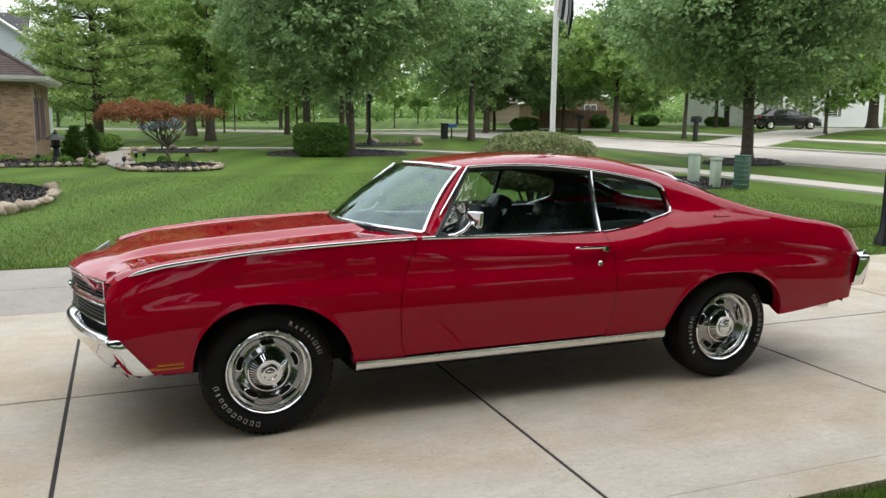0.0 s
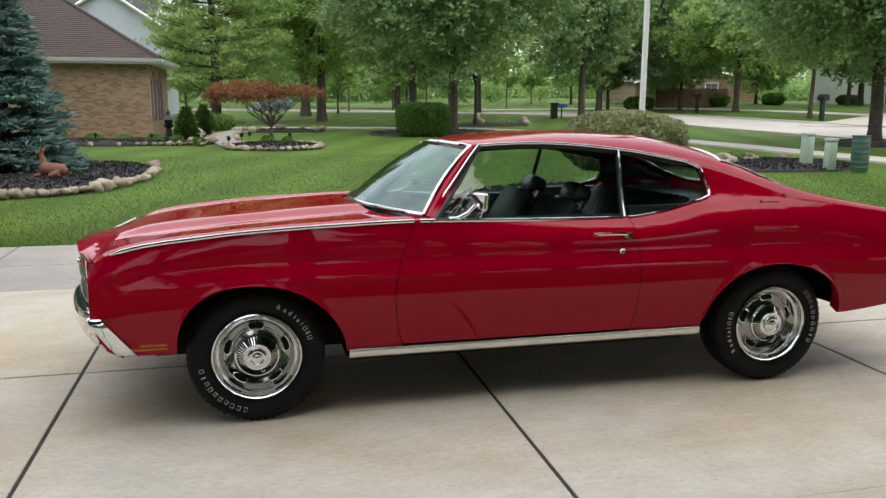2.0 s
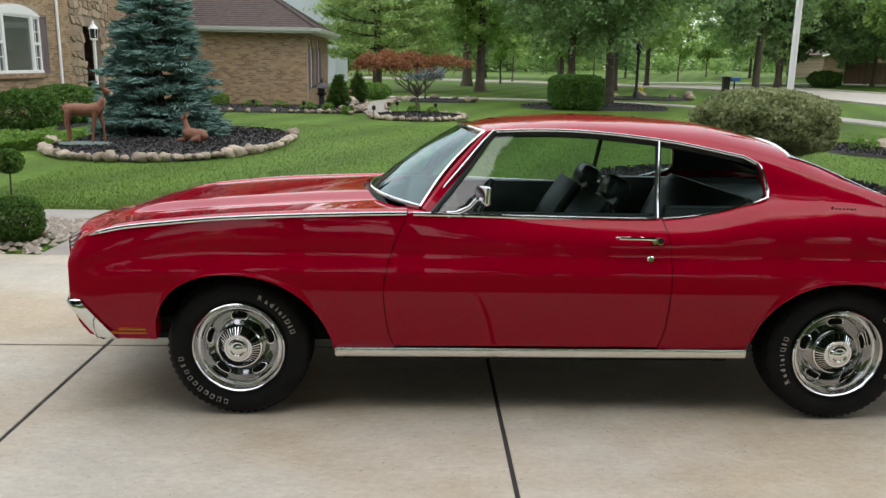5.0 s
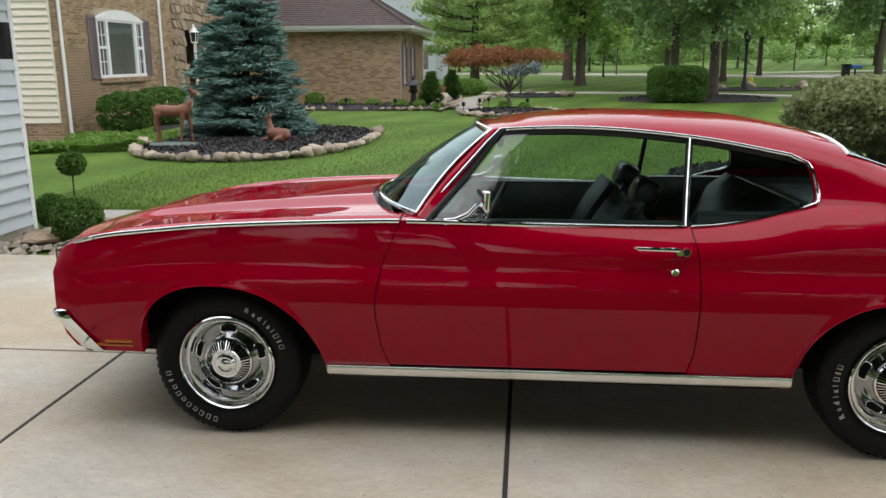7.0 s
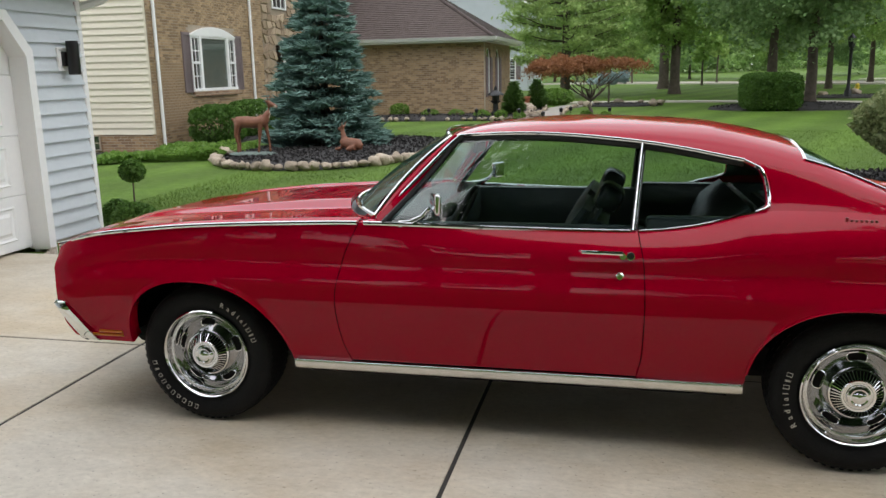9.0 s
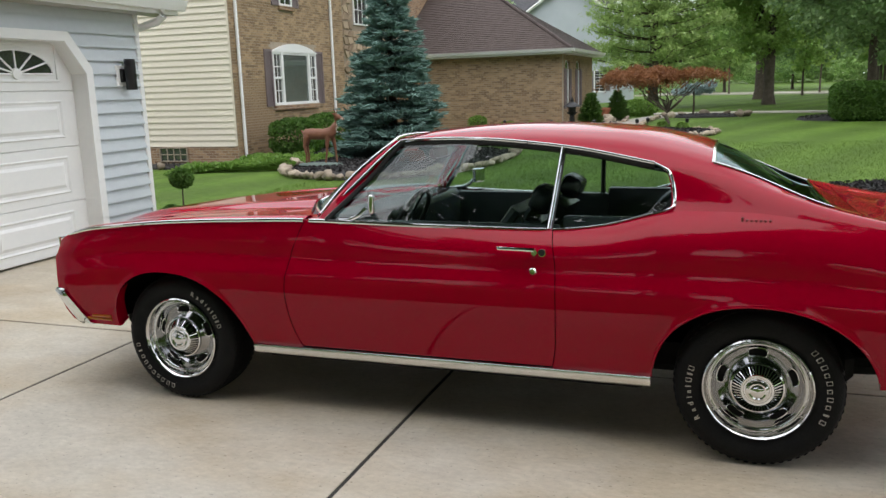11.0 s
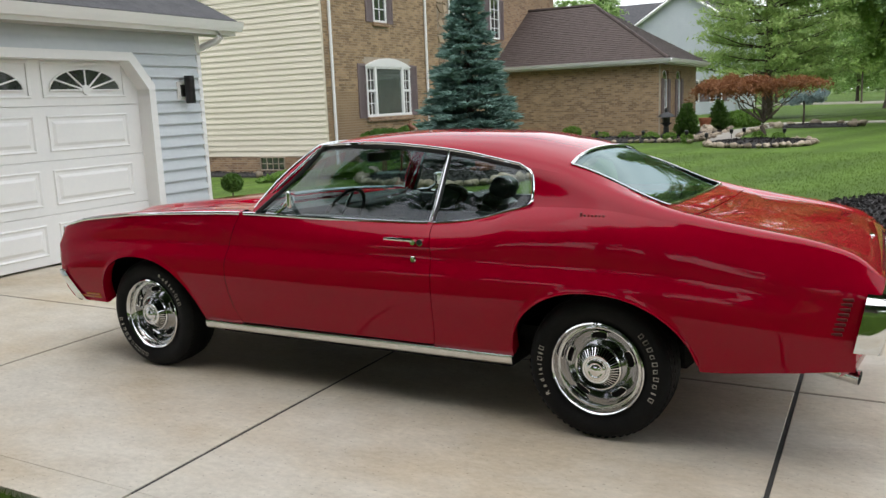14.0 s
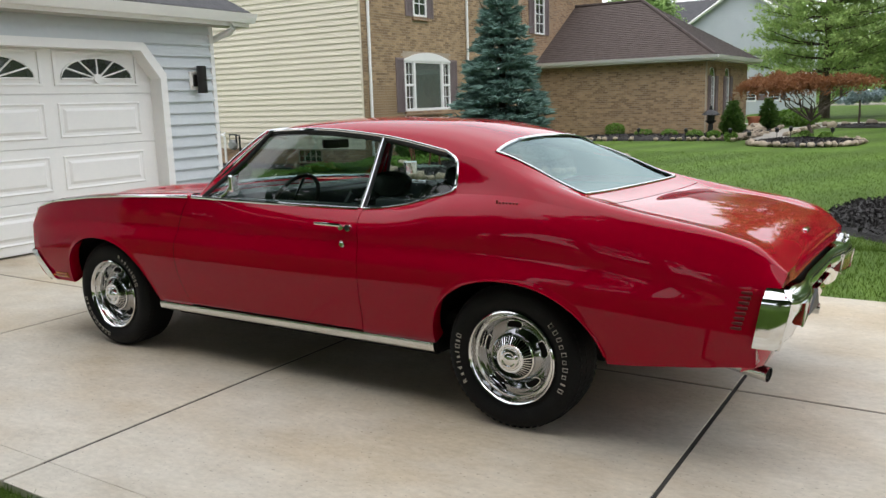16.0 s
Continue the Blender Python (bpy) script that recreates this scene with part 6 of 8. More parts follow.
LEAF_RED = leaf_mat("rust_maple_leaf", (0.165, 0.062, 0.026), (0.36, 0.170, 0.075))
LEAF_VAR = leaf_mat("variegated_leaf", (0.060, 0.115, 0.030), (0.500, 0.520, 0.270))
LEAF_PINE = leaf_mat("pine_needle", (0.195, 0.320, 0.095), (0.480, 0.610, 0.220), trans=0.4)
NEEDLE = leaf_mat("blue_spruce_needle", (0.052, 0.120, 0.096), (0.290, 0.445, 0.400), trans=0.15, rough=0.6)
NEEDLE_P = leaf_mat("pale_blue_needle", (0.190, 0.270, 0.275), (0.440, 0.540, 0.560), trans=0.12, rough=0.6)
GRASS = leaf_mat("grass_blade", (0.064, 0.124, 0.012), (0.142, 0.222, 0.036), trans=0.3)
COVER = leaf_mat("ground_cover_leaf", (0.096, 0.208, 0.032), (0.240, 0.384, 0.080))


def leaves(pts, size, rng, up=0.5, long=1.5, jitter=0.45):
    """Quads bent along their middle, one at each point, turned at random."""
    n = len(pts)
    d = rng.normal(size=(n, 3))
    d[:, 2] -= up
    d /= np.linalg.norm(d, axis=1)[:, None]
    r = rng.normal(size=(n, 3))
    s = np.cross(d, r)
    s /= np.linalg.norm(s, axis=1)[:, None]
    z = np.cross(d, s)
    w = size * (1 + jitter * (rng.random((n, 1)) - 0.5) * 2)
    a = pts - d * w * long * 0.5
    b = pts + s * w * 0.5 + z * w * 0.12
    c = pts + d * w * long * 0.5
    e = pts - s * w * 0.5 + z * w * 0.12
    V = np.stack([a, b, c, e], 1).reshape(-1, 3)
    return V, np.arange(4 * n).reshape(n, 4)


def sprays(pts, size, rng, out=None, lift=0.9, spread=0.55, long=1.5):
    """Leaves that lie in layers: their faces look up and outward, with some scatter."""
    n = len(pts)
    nz = rng.normal(size=(n, 3)) * spread
    nz[:, 2] += lift
    if out is not None:
        nz += out * 0.45
    nz /= np.linalg.norm(nz, axis=1)[:, None]
    d = np.cross(nz, rng.normal(size=(n, 3)))
    d /= np.linalg.norm(d, axis=1)[:, None]
    s = np.cross(nz, d)
    w = size * (0.65 + 0.7 * rng.random((n, 1)))
    V = np.stack([pts - d * w * long * 0.5, pts + s * w * 0.5 - nz * w * 0.10, pts + d * w * long * 0.5 - nz * w * 0.18, pts - s * w * 0.5 - nz * w * 0.10], 1).reshape(-1, 3)
    return V, np.arange(4 * n).reshape(n, 4)


def blob(n, rng, shell=0.55):
    """Points in a unit ball, most of them towards its skin."""
    p = rng.normal(size=(n, 3))
    p /= np.linalg.norm(p, axis=1)[:, None]
    return p * (shell + (1 - shell) * rng.random((n, 1))) ** 0.8


def make_tree(name, label, at, height, radius, base, trunk, leafm, count=9000, size=0.16, clumps=70, seed=1, lean=(0, 0), squash=1.0, limbs=9, shade=0.35):
    """A broad-leaved tree: tapered trunk, limbs, twigs and a ragged crown of leaf clumps with gaps."""
    rng = np.random.default_rng(seed)
    rnd = random.Random(seed)
    x, y = at
    z0 = land(x, y) - 0.05
    t = thing(name, label, "tree", pose(x, y, z0))
    ch = height - base
    fork = base + ch * 0.12
    spine = [(lean[0] * k * k * 0.3 + rnd.uniform(-0.04, 0.04) * k, lean[1] * k * k * 0.3 + rnd.uniform(-0.04, 0.04) * k, fork * k + 0.0) for k in (0, 0.15, 0.4, 0.7, 1.0)]
    top = (spine[-1][0] + lean[0], spine[-1][1] + lean[1], base + ch * 0.75)
    part("trunk", tube(spine + [tuple(np.add(spine[-1], (0.1, 0.05, ch * 0.2))), top], [trunk * 1.5, trunk * 1.08, trunk, trunk * 0.92, trunk * 0.8, trunk * 0.5, trunk * 0.12], 12), BARK, t)
    cs = []
    for k in range(clumps):
        p = blob(1, rng, 0.25)[0]
        zz = p[2] * 0.5 + 0.5
        w = math.sin(math.pi * min(0.12 + 0.80 * zz, 1.0)) ** 0.7
        cs.append((p[0] * radius * w, p[1] * radius * w, base + ch * (0.03 + 0.93 * zz) * squash + rnd.uniform(-0.2, 0.2), rnd.uniform(0.55, 1.15)))
    for k in range(limbs):
        c = cs[k * len(cs) // limbs]
        st = Vector(spine[-1]).lerp(Vector(top), rnd.uniform(0.0, 0.55))
        mid = st.lerp(Vector(c[:3]), 0.5) + Vector((0, 0, 0.25))
        part("limb", tube([st, mid, c[:3]], [trunk * 0.42, trunk * 0.26, trunk * 0.06], 7), BARK, t)
    per = count // clumps
    P = []
    for cx, cy, cz, s in cs:
        r = radius * 0.26 * s
        # each clump breaks up into hanging twigs
        twigs = 20
        centres = blob(twigs, rng, 0.5) * np.array([r * 1.3, r * 1.3, r * 0.95])
        which = rng.integers(0, twigs, int(per * s))
        q = rng.normal(size=(len(which), 3)) * np.array([r * 0.17, r * 0.17, r * 0.085])
        q[:, 2] -= 1.3 * (q[:, 0] ** 2 + q[:, 1] ** 2) / r
        P.append(centres[which] + q + np.array([cx, cy, cz]))
    P = np.concatenate(P)
    out = P - np.array([0, 0, base + ch * 0.45])
    out /= np.linalg.norm(out, axis=1)[:, None] + 1e-6
    V, F = sprays(P, size, rng, out)
    fast("crown", V, F, leafm, t)
    return t


def make_conifer(name, label, at, height, radius, leafm, tiers=34, per=15, size=0.06, seed=1, droop=0.18, base=0.12, trunk=0.11, spread=1.0, sprays=38, power=0.9, length=2.6):
    """A conifer: whorls of boughs that carry short needle sprays, longest at the foot."""
    rng = np.random.default_rng(seed)
    x, y = at
    t = thing(name, label, "tree", pose(x, y, land(x, y) - 0.04))
    part("trunk", tube([(0, 0, 0), (0, 0, height * 0.5), (0, 0, height * 0.98)], [trunk, trunk * 0.6, 0.008], 10), BARK, t)
    VV, FF, k0 = [], [], 0
    boughs = []
    for i in range(tiers):
        f = i / (tiers - 1)
        z = base + (height - base) * f**1.0
        L0 = radius * (1 - f) ** power + 0.03
        n = max(int(per * (0.45 + 0.55 * (1 - f))), 4)
        ph = rng.random() * 6.3
        for j in range(n):
            a = ph + 2 * math.pi * (j + 0.35 * rng.normal()) / n
            L = L0 * (0.78 + 0.34 * rng.random())
            dirv = np.array([math.cos(a), math.sin(a), 0])
            rise = -droop * L + 0.10 * L * rng.normal() + (0.35 * L if f > 0.85 else 0)
            m = max(int(sprays * (0.25 + 0.75 * L / radius)), 5)
            s = np.sqrt(rng.random(m) * 0.92 + 0.08)
            zz = z + rise * s**1.5 + 0.10 * L * np.clip(s - 0.75, 0, 1)
            fan = (rng.random(m) - 0.5) * 0.62 * L * (0.45 + 0.55 * (1 - s)) * spread
            side = np.array([-dirv[1], dirv[0], 0])
            p = dirv[None] * (s * L)[:, None] + side[None] * fan[:, None]
            p[:, 2] += zz + 0.025 * rng.normal(size=m)
            d = dirv[None] * 0.9 + side[None] * (np.sign(fan) * (0.35 + 0.4 * rng.random(m)))[:, None] + rng.normal(size=(m, 3)) * 0.22
            d[:, 2] += 0.12
            d /= np.linalg.norm(d, axis=1)[:, None]
            # three-sided sprays, narrow at the tip
            up = np.cross(d, rng.normal(size=(m, 3)))
            up /= np.linalg.norm(up, axis=1)[:, None]
            w2 = np.cross(d, up)
            w = (size * (0.75 + 0.6 * rng.random(m)))[:, None]
            q0, q1, q2, tip = p - d * w * 0.5 + up * w * 0.5, p - d * w * 0.5 - up * w * 0.3 + w2 * w * 0.45, p - d * w * 0.5 - up * w * 0.3 - w2 * w * 0.45, p + d * w * length
            VV.append(np.stack([q0, q1, q2, tip], 1).reshape(-1, 3))
            idx = k0 + 4 * np.arange(m)[:, None]
            FF.append(np.concatenate([idx + [[0, 1, 3]], idx + [[1, 2, 3]], idx + [[2, 0, 3]]]))
            k0 += 4 * m
            if L > 0.3 and j % 3 == 0:
                boughs.append(tube([(0, 0, z), tuple(dirv * L * 0.6 + np.array([0, 0, z + rise * 0.5])), tuple(dirv * L * 0.92 + np.array([0, 0, z + rise * 0.9]))], [0.02, 0.012, 0.005], 4))
    tagged(part("bough", join(*boughs), BARK, t), kind="stuff")
    fast("needles", np.concatenate(VV), np.concatenate(FF), leafm, t)
    return t


def make_pine():
    """A tall pine: level limbs in loose whorls, each ending in feathery tufts of long needles."""
    rng = np.random.default_rng(6)
    t = thing("pine_tree", "tall loose-limbed yellow-green pine behind the brick wing", "tree", pose(-1.7, 43.0, land(-1.7, 43.0) - 0.05))
    H, base = 13.0, 1.7
    part("trunk", tube([(0, 0, 0), (0.05, 0, 3), (-0.03, 0, 7), (0, 0, H)], [0.30, 0.22, 0.15, 0.02], 10), BARK, t)
    P = []
    tiers = 17
    for i in range(tiers):
        f = i / (tiers - 1)
        z = base + (H - base - 0.4) * f
        R = (1.0 if i else 0.75) * (4.3 * (1 - f) ** 0.75 + 0.35)
        n = 8 if f < 0.7 else 5
        ph = rng.random() * 6.3
        for j in range(n):
            a = ph + 6.283 * (j + 0.3 * rng.normal()) / n
            L = R * (0.72 + 0.4 * rng.random())
            dv = np.array([math.cos(a), math.sin(a), 0.0])
            rise = L * (0.10 + 0.12 * rng.random())
            tip = dv * L + np.array([0, 0, z + rise])
            if f < 0.8:
                part("limb", tube([(0, 0, z), tuple(dv * L * 0.5 + np.array([0, 0, z + rise * 0.25])), tuple(tip)], [0.05, 0.035, 0.012], 5), BARK, t)
            for k in range(5):
                g = 0.42 + 0.58 * k / 4
                c = dv * L * g + np.array([-dv[1], dv[0], 0]) * rng.normal() * 0.28 * L * (1.1 - 0.7 * g) + np.array([0, 0, z + rise * g**1.5 + 0.10])
                m = 82
                q = rng.normal(size=(m, 3)) * np.array([0.30, 0.30, 0.13]) * (0.55 + 0.12 * L)
                P.append(c + q)
    V, F = sprays(np.concatenate(P), 0.075, rng, None, 0.75, 0.6, 3.4)
    fast("needles", V, F, LEAF_PINE, t)
    return t


def make_bush(name, label, at, rx, ry, h, leafm, count, size, seed=1, foot=0.0, stems=7, flat=0.5, category="bush", lumps=0.0, z=None, square=0.0):
    """A clipped or loose shrub: stems and a skin of small leaves over an uneven body."""
    rng = np.random.default_rng(seed)
    x, y = at
    t = thing(name, label, category, pose(x, y, land(x, y) - 0.04 if z is None else z))
    st = []
    for k in range(stems):
        a = 2 * math.pi * k / stems + rng.random()
        e = (0.55 * rx * math.cos(a), 0.55 * ry * math.sin(a), foot + (h - foot) * 0.6)
        st.append(tube([(0.12 * rx * math.cos(a), 0.12 * ry * math.sin(a), 0), (e[0] * 0.6, e[1] * 0.6, e[2] * 0.5), e], [0.022, 0.016, 0.006], 5))
    part("stems", join(*st), BARK, t)
    p = blob(count, rng, 0.72)
    bump = 1 + lumps * np.sin(p[:, 0] * 7 + seed) * np.sin(p[:, 1] * 6 + 2 * seed) * np.cos(p[:, 2] * 5)
    p = p * bump[:, None]
    if square:
        rad = np.linalg.norm(p, axis=1)
        p = p * (rad / (np.abs(p) ** square).sum(1) ** (1 / square))[:, None] * np.clip(0.93 + 0.1 * rad, 0, 1.03)[:, None]
    p[:, 2] = np.sign(p[:, 2]) * np.abs(p[:, 2]) ** flat
    p = p * np.array([rx, ry, (h - foot) / 2]) + np.array([0, 0, foot + (h - foot) / 2])
    V, F = leaves(p, size, rng, 0.0, 1.4)
    fast("foliage", V, F, leafm, t)
    return t


# the garden's spruce
make_conifer("blue_spruce", "dense blue-green spruce in a mulched bed", (-4.65, 13.1), 4.45, 1.36, NEEDLE, tiers=27, per=19, size=0.046, seed=4, sprays=120, length=3.2, droop=0.10, spread=1.15)
# lawn trees
make_tree("shade_tree", "tall leafy maple with a dark trunk on the lawn", (8.5, 29.25), 11.5, 5.4, 2.2, 0.19, LEAF_A, 80000, 0.125, 120, 3)
make_tree("shade_tree", "leafy maple behind a clipped bush", (8.4, 37.5), 11.5, 4.8, 2.6, 0.2, LEAF_A, 50000, 0.14, 100, 5)
make_tree("shade_tree", "spreading maple beside the street", (20.3, 18.6), 10.0, 5.4, 2.5, 0.20, LEAF_A, 90000, 0.11, 110, 7, lean=(-0.4, 0))
make_tree("shade_tree", "tall leafy maple on the far lawn", (4.4, 46.0), 12.5, 4.6, 2.7, 0.27, LEAF_B, 52000, 0.13, 90, 9)
make_tree("shade_tree", "tall leafy maple on the far lawn", (4.2, 57.5), 13, 5.0, 3.0, 0.33, LEAF_C, 34000, 0.15, 80, 11)
make_pine()
FAR = [((1.5, 84), 12, 5.5, 1.2, 0.2, LEAF_C), ((8.5, 96), 13, 6, 1.0, 0.2, LEAF_A), ((17, 92), 12, 6, 1.0, 0.2, LEAF_C), ((26, 98), 13, 6, 1.0, 0.2, LEAF_A), ((36, 84), 12, 6, 1.0, 0.2, LEAF_C), ((-7, 96), 13, 6, 1.0, 0.2, LEAF_A), ((-15.8, 57), 10.5, 3.8, 1.5, 0.2, LEAF_C), ((20.5, 44), 11, 4.6, 2.4, 0.3, LEAF_A), ((14, 52), 12, 4.8, 3.0, 0.26, LEAF_B), ((27, 56), 13, 5.5, 2.6, 0.34, LEAF_C), ((34, 48), 11, 4.8, 2.4, 0.28, LEAF_B), ((39, 33), 9, 4.4, 1.7, 0.14, LEAF_B), ((50, 39.3), 12, 6.2, 2.4, 0.5, LEAF_B), ((33.5, 55), 10, 4.6, 1.3, 0.2, LEAF_A), ((45, 62), 9, 4.6, 0.9, 0.2, LEAF_C),
       ((46, 50), 12, 5, 2.8, 0.3, LEAF_C), ((56, 40), 12, 5.4, 2.6, 0.3, LEAF_B), ((50, 27), 11, 5, 2.4, 0.3, LEAF_C), ((12, 62), 12, 4.8, 2.6, 0.28, LEAF_C), ((20, 66), 12, 5.2, 2.4, 0.28, LEAF_B),
       ((38, 66), 13, 5.5, 2.2, 0.3, LEAF_C), ((62, 60), 13, 6, 2.2, 0.3, LEAF_C), ((31, 36), 8, 3.2, 2.4, 0.16, LEAF_B), ((44.5, 49.5), 8.5, 3.6, 1.7, 0.2, LEAF_A), ((29.8, 60.5), 8, 3.4, 0.6, 0.2, LEAF_A), ((36.8, 63.5), 8, 3.2, 0.6, 0.2, LEAF_A)]
for i, (at, hh, r, b, tr, lm) in enumerate(FAR):
    make_tree("shade_tree", "leafy broad tree standing beyond the lawn", at, hh, r, b, tr * 0.7, lm, 28000, 0.17, 70, 20 + i, limbs=5)
for i, at in enumerate(((9.5, 75), (15, 82), (2, 78), (20, 88), (27, 80), (-4, 90), (34, 92), (11, 53), (7.5, 66))):
    make_tree("young_tree", "slim young street tree with a light crown", at, 5.5 + (i % 3) * 0.6, 1.9, 1.8, 0.075, LEAF_B, 2600, 0.22, 24, 60 + i, limbs=4)
# near-side trees behind the viewer, unseen, added to shape the car's reflections
NEAR = [((-4.6, -13.0), 12.0, 3.8, 3.0, 36000, 0.13), ((-10.0, -12.0), 16.5, 4.6, 2.0, 44000, 0.15), ((0.9, -11.5), 18.0, 4.8, 4.2, 60000, 0.14), ((4.0, -11.0), 20.0, 5.4, 1.8, 64000, 0.15), ((7.9, -10.6), 20.0, 5.6, 1.4, 64000, 0.16),
        ((-7.3, -14.6), 15.0, 4.4, 1.6, 40000, 0.17), ((-1.8, -14.8), 17.0, 4.6, 2.4, 44000, 0.17),
        ((13.0, -11.0), 19.0, 5.8, 1.2, 26000, 0.28), ((18.5, -10.5), 17, 5.8, 1.2, 24000, 0.28)]
NEAR += [((4 + i * 5.2, -15.5 - 3.5 * (i % 2)), 17 + 2 * (i % 3), 5.2, 1.2, 15000, 0.34) for i in range(9)]
NEAR += [((-13 - i * 5.0, -20 - 2.5 * (i % 2)), 12.5 + 1.5 * (i % 3), 4.6, 0.6, 16000, 0.24) for i in range(6)]
NEAR += [((-29 + i * 4.6, -30 - 4 * (i % 2)), 3.6 + 0.9 * (i % 3), 2.6, 0.3, 6000, 0.26) for i in range(8)]
for i, (at, hh, r, b, cnt, sz) in enumerate(NEAR):
    make_tree("shade_tree", "unseen leafy broad tree behind the viewer, added for reflections", at, hh, r, b, 0.28, LEAF_N, cnt, sz, 70, 90 + i, limbs=4)

# far woods as a ragged band
rng = np.random.default_rng(77)
P = []
for k in range(330):
    a = rng.uniform(0, 2 * math.pi)
    d = rng.uniform(165, 235)
    cx, cy = d * math.sin(a), d * math.cos(a)
    hh, r = rng.uniform(9, 16), rng.uniform(5.0, 8.5)
    q = blob(900, rng, 0.45) * np.array([r, r, hh * 0.5])
    P.append(q + np.array([cx, cy, hh * 0.52]))
for k in range(420):
    a, d = 2 * math.pi * (k + rng.random()) / 420, rng.uniform(168, 190)
    hh, r = rng.uniform(4.0, 7.0), rng.uniform(2.6, 4.2)
    P.append(blob(260, rng, 0.3) * np.array([r, r, hh * 0.5]) + np.array([d * math.sin(a), d * math.cos(a), hh * 0.42]))
V, F = sprays(np.concatenate(P), 0.62, rng)
tagged(fast("far_woods", V, F, LEAF_C), "distant band of green woods", "woods", kind="stuff")
P = []
for k in range(190):
    a, d = rng.uniform(radians(-60), radians(85)), rng.uniform(105, 160)
    hh, w = rng.uniform(3.5, 8.0), rng.uniform(1.8, 3.6)
    P.append(blob(560, rng, 0.3) * np.array([w, w, hh * 0.42]) + np.array([d * math.sin(a), d * math.cos(a), hh * 0.58]))
V, F = sprays(np.concatenate(P), 0.34, rng)
tagged(fast("far_trees", V, F, LEAF_C), "scattered distant garden trees", "trees", kind="stuff")

# shrubs
make_bush("clipped_bush", "dense square-clipped green bush in mulch", (6.75, 27.1), 1.0, 0.9, 1.30, LEAF_D, 22000, 0.06, 3, 0.02, flat=1.0, square=5.0)
make_bush("variegated_shrub", "rounded cream-and-green variegated shrub", (5.74, 7.12), 1.02, 0.95, 1.40, LEAF_VAR, 26000, 0.042, 5, 0.42, stems=30, flat=0.8, lumps=0.09)
make_bush("foundation_shrub", "rounded green shrub against the brick wall", (-8.5, 15.4), 0.75, 0.8, 1.05, LEAF_D, 5200, 0.06, 7, 0.0, flat=0.6, lumps=0.06)
make_bush("foundation_shrub", "low green shrub against the brick wall", (-8.5, 17.5), 0.8, 1.0, 1.1, LEAF_D, 5600, 0.06, 8, 0.0, flat=0.6, lumps=0.08)
make_bush("foundation_shrub", "green shrub beside the entrance", (-8.4, 20.0), 0.8, 1.0, 1.0, LEAF_D, 4600, 0.06, 9, 0.0, flat=0.6, lumps=0.08)
make_bush("ball_shrub", "small round clipped shrub beside the garage", (-3.44, 3.56), 0.16, 0.16, 0.36, LEAF_D, 2600, 0.022, 10, 0.0, flat=0.8)
make_bush("ball_shrub", "small round clipped shrub in pebbles", (-2.78, 2.88), 0.235, 0.235, 0.44, LEAF_D, 5200, 0.022, 11, 0.0, flat=0.8)
tp = thing("topiary_standard", "ball-headed topiary on a thin bare stem", "topiary", pose(-2.91, 3.10, -0.03))
part("stem", tube([(0, 0, 0), (0.012, 0, 0.28), (-0.006, 0, 0.42), (0, 0, 0.64)], [0.013, 0.010, 0.009, 0.007], 7), BARK, tp)
rng = np.random.default_rng(31)
V, F = leaves(blob(3400, rng, 0.5) * np.array([0.130, 0.130, 0.112]) + np.array([0, 0, 0.71]), 0.021, rng)
fast("foliage", V, F, LEAF_D, tp)
for i, (at, r, hh) in enumerate((((-2.0, 24.25), 0.40, 1.15), ((-1.65, 28.3), 0.40, 1.15))):
    t = make_conifer("dwarf_conifer", "small clipped cone-shaped evergreen", at, hh, r, LEAF_D, tiers=22, per=14, size=0.03, seed=40 + i, droop=-0.5, trunk=0.03, sprays=26, power=0.62)
make_bush("garden_shrub", "small yellow-green shrub at the wing", (-6.2, 24.6), 0.36, 0.34, 0.5, COVER, 900, 0.06, 41, 0.0, flat=0.8)
make_bush("garden_shrub", "golden shrub behind the garden path", (-1.4, 33.0), 0.9, 0.7, 0.75, COVER, 1500, 0.09, 42, 0.0, flat=0.8)
for i, (xx, yy, r) in enumerate(((-4.9, 23.9, 0.32), (-3.9, 23.6, 0.28), (-2.9, 23.0, 0.30), (-2.2, 22.6, 0.22), (-1.5, 21.9, 0.2), (0.6, 21.9, 0.22), (1.2, 21.4, 0.2), (10.0, 12.2, 0.3), (11.7, 13.2, 0.25))):
    make_bush("garden_plant", "low leafy garden plant between stones", (xx, yy), r, r, 0.32, COVER, 420, 0.05, 50 + i, 0.0, stems=4, flat=0.8, category="plant")


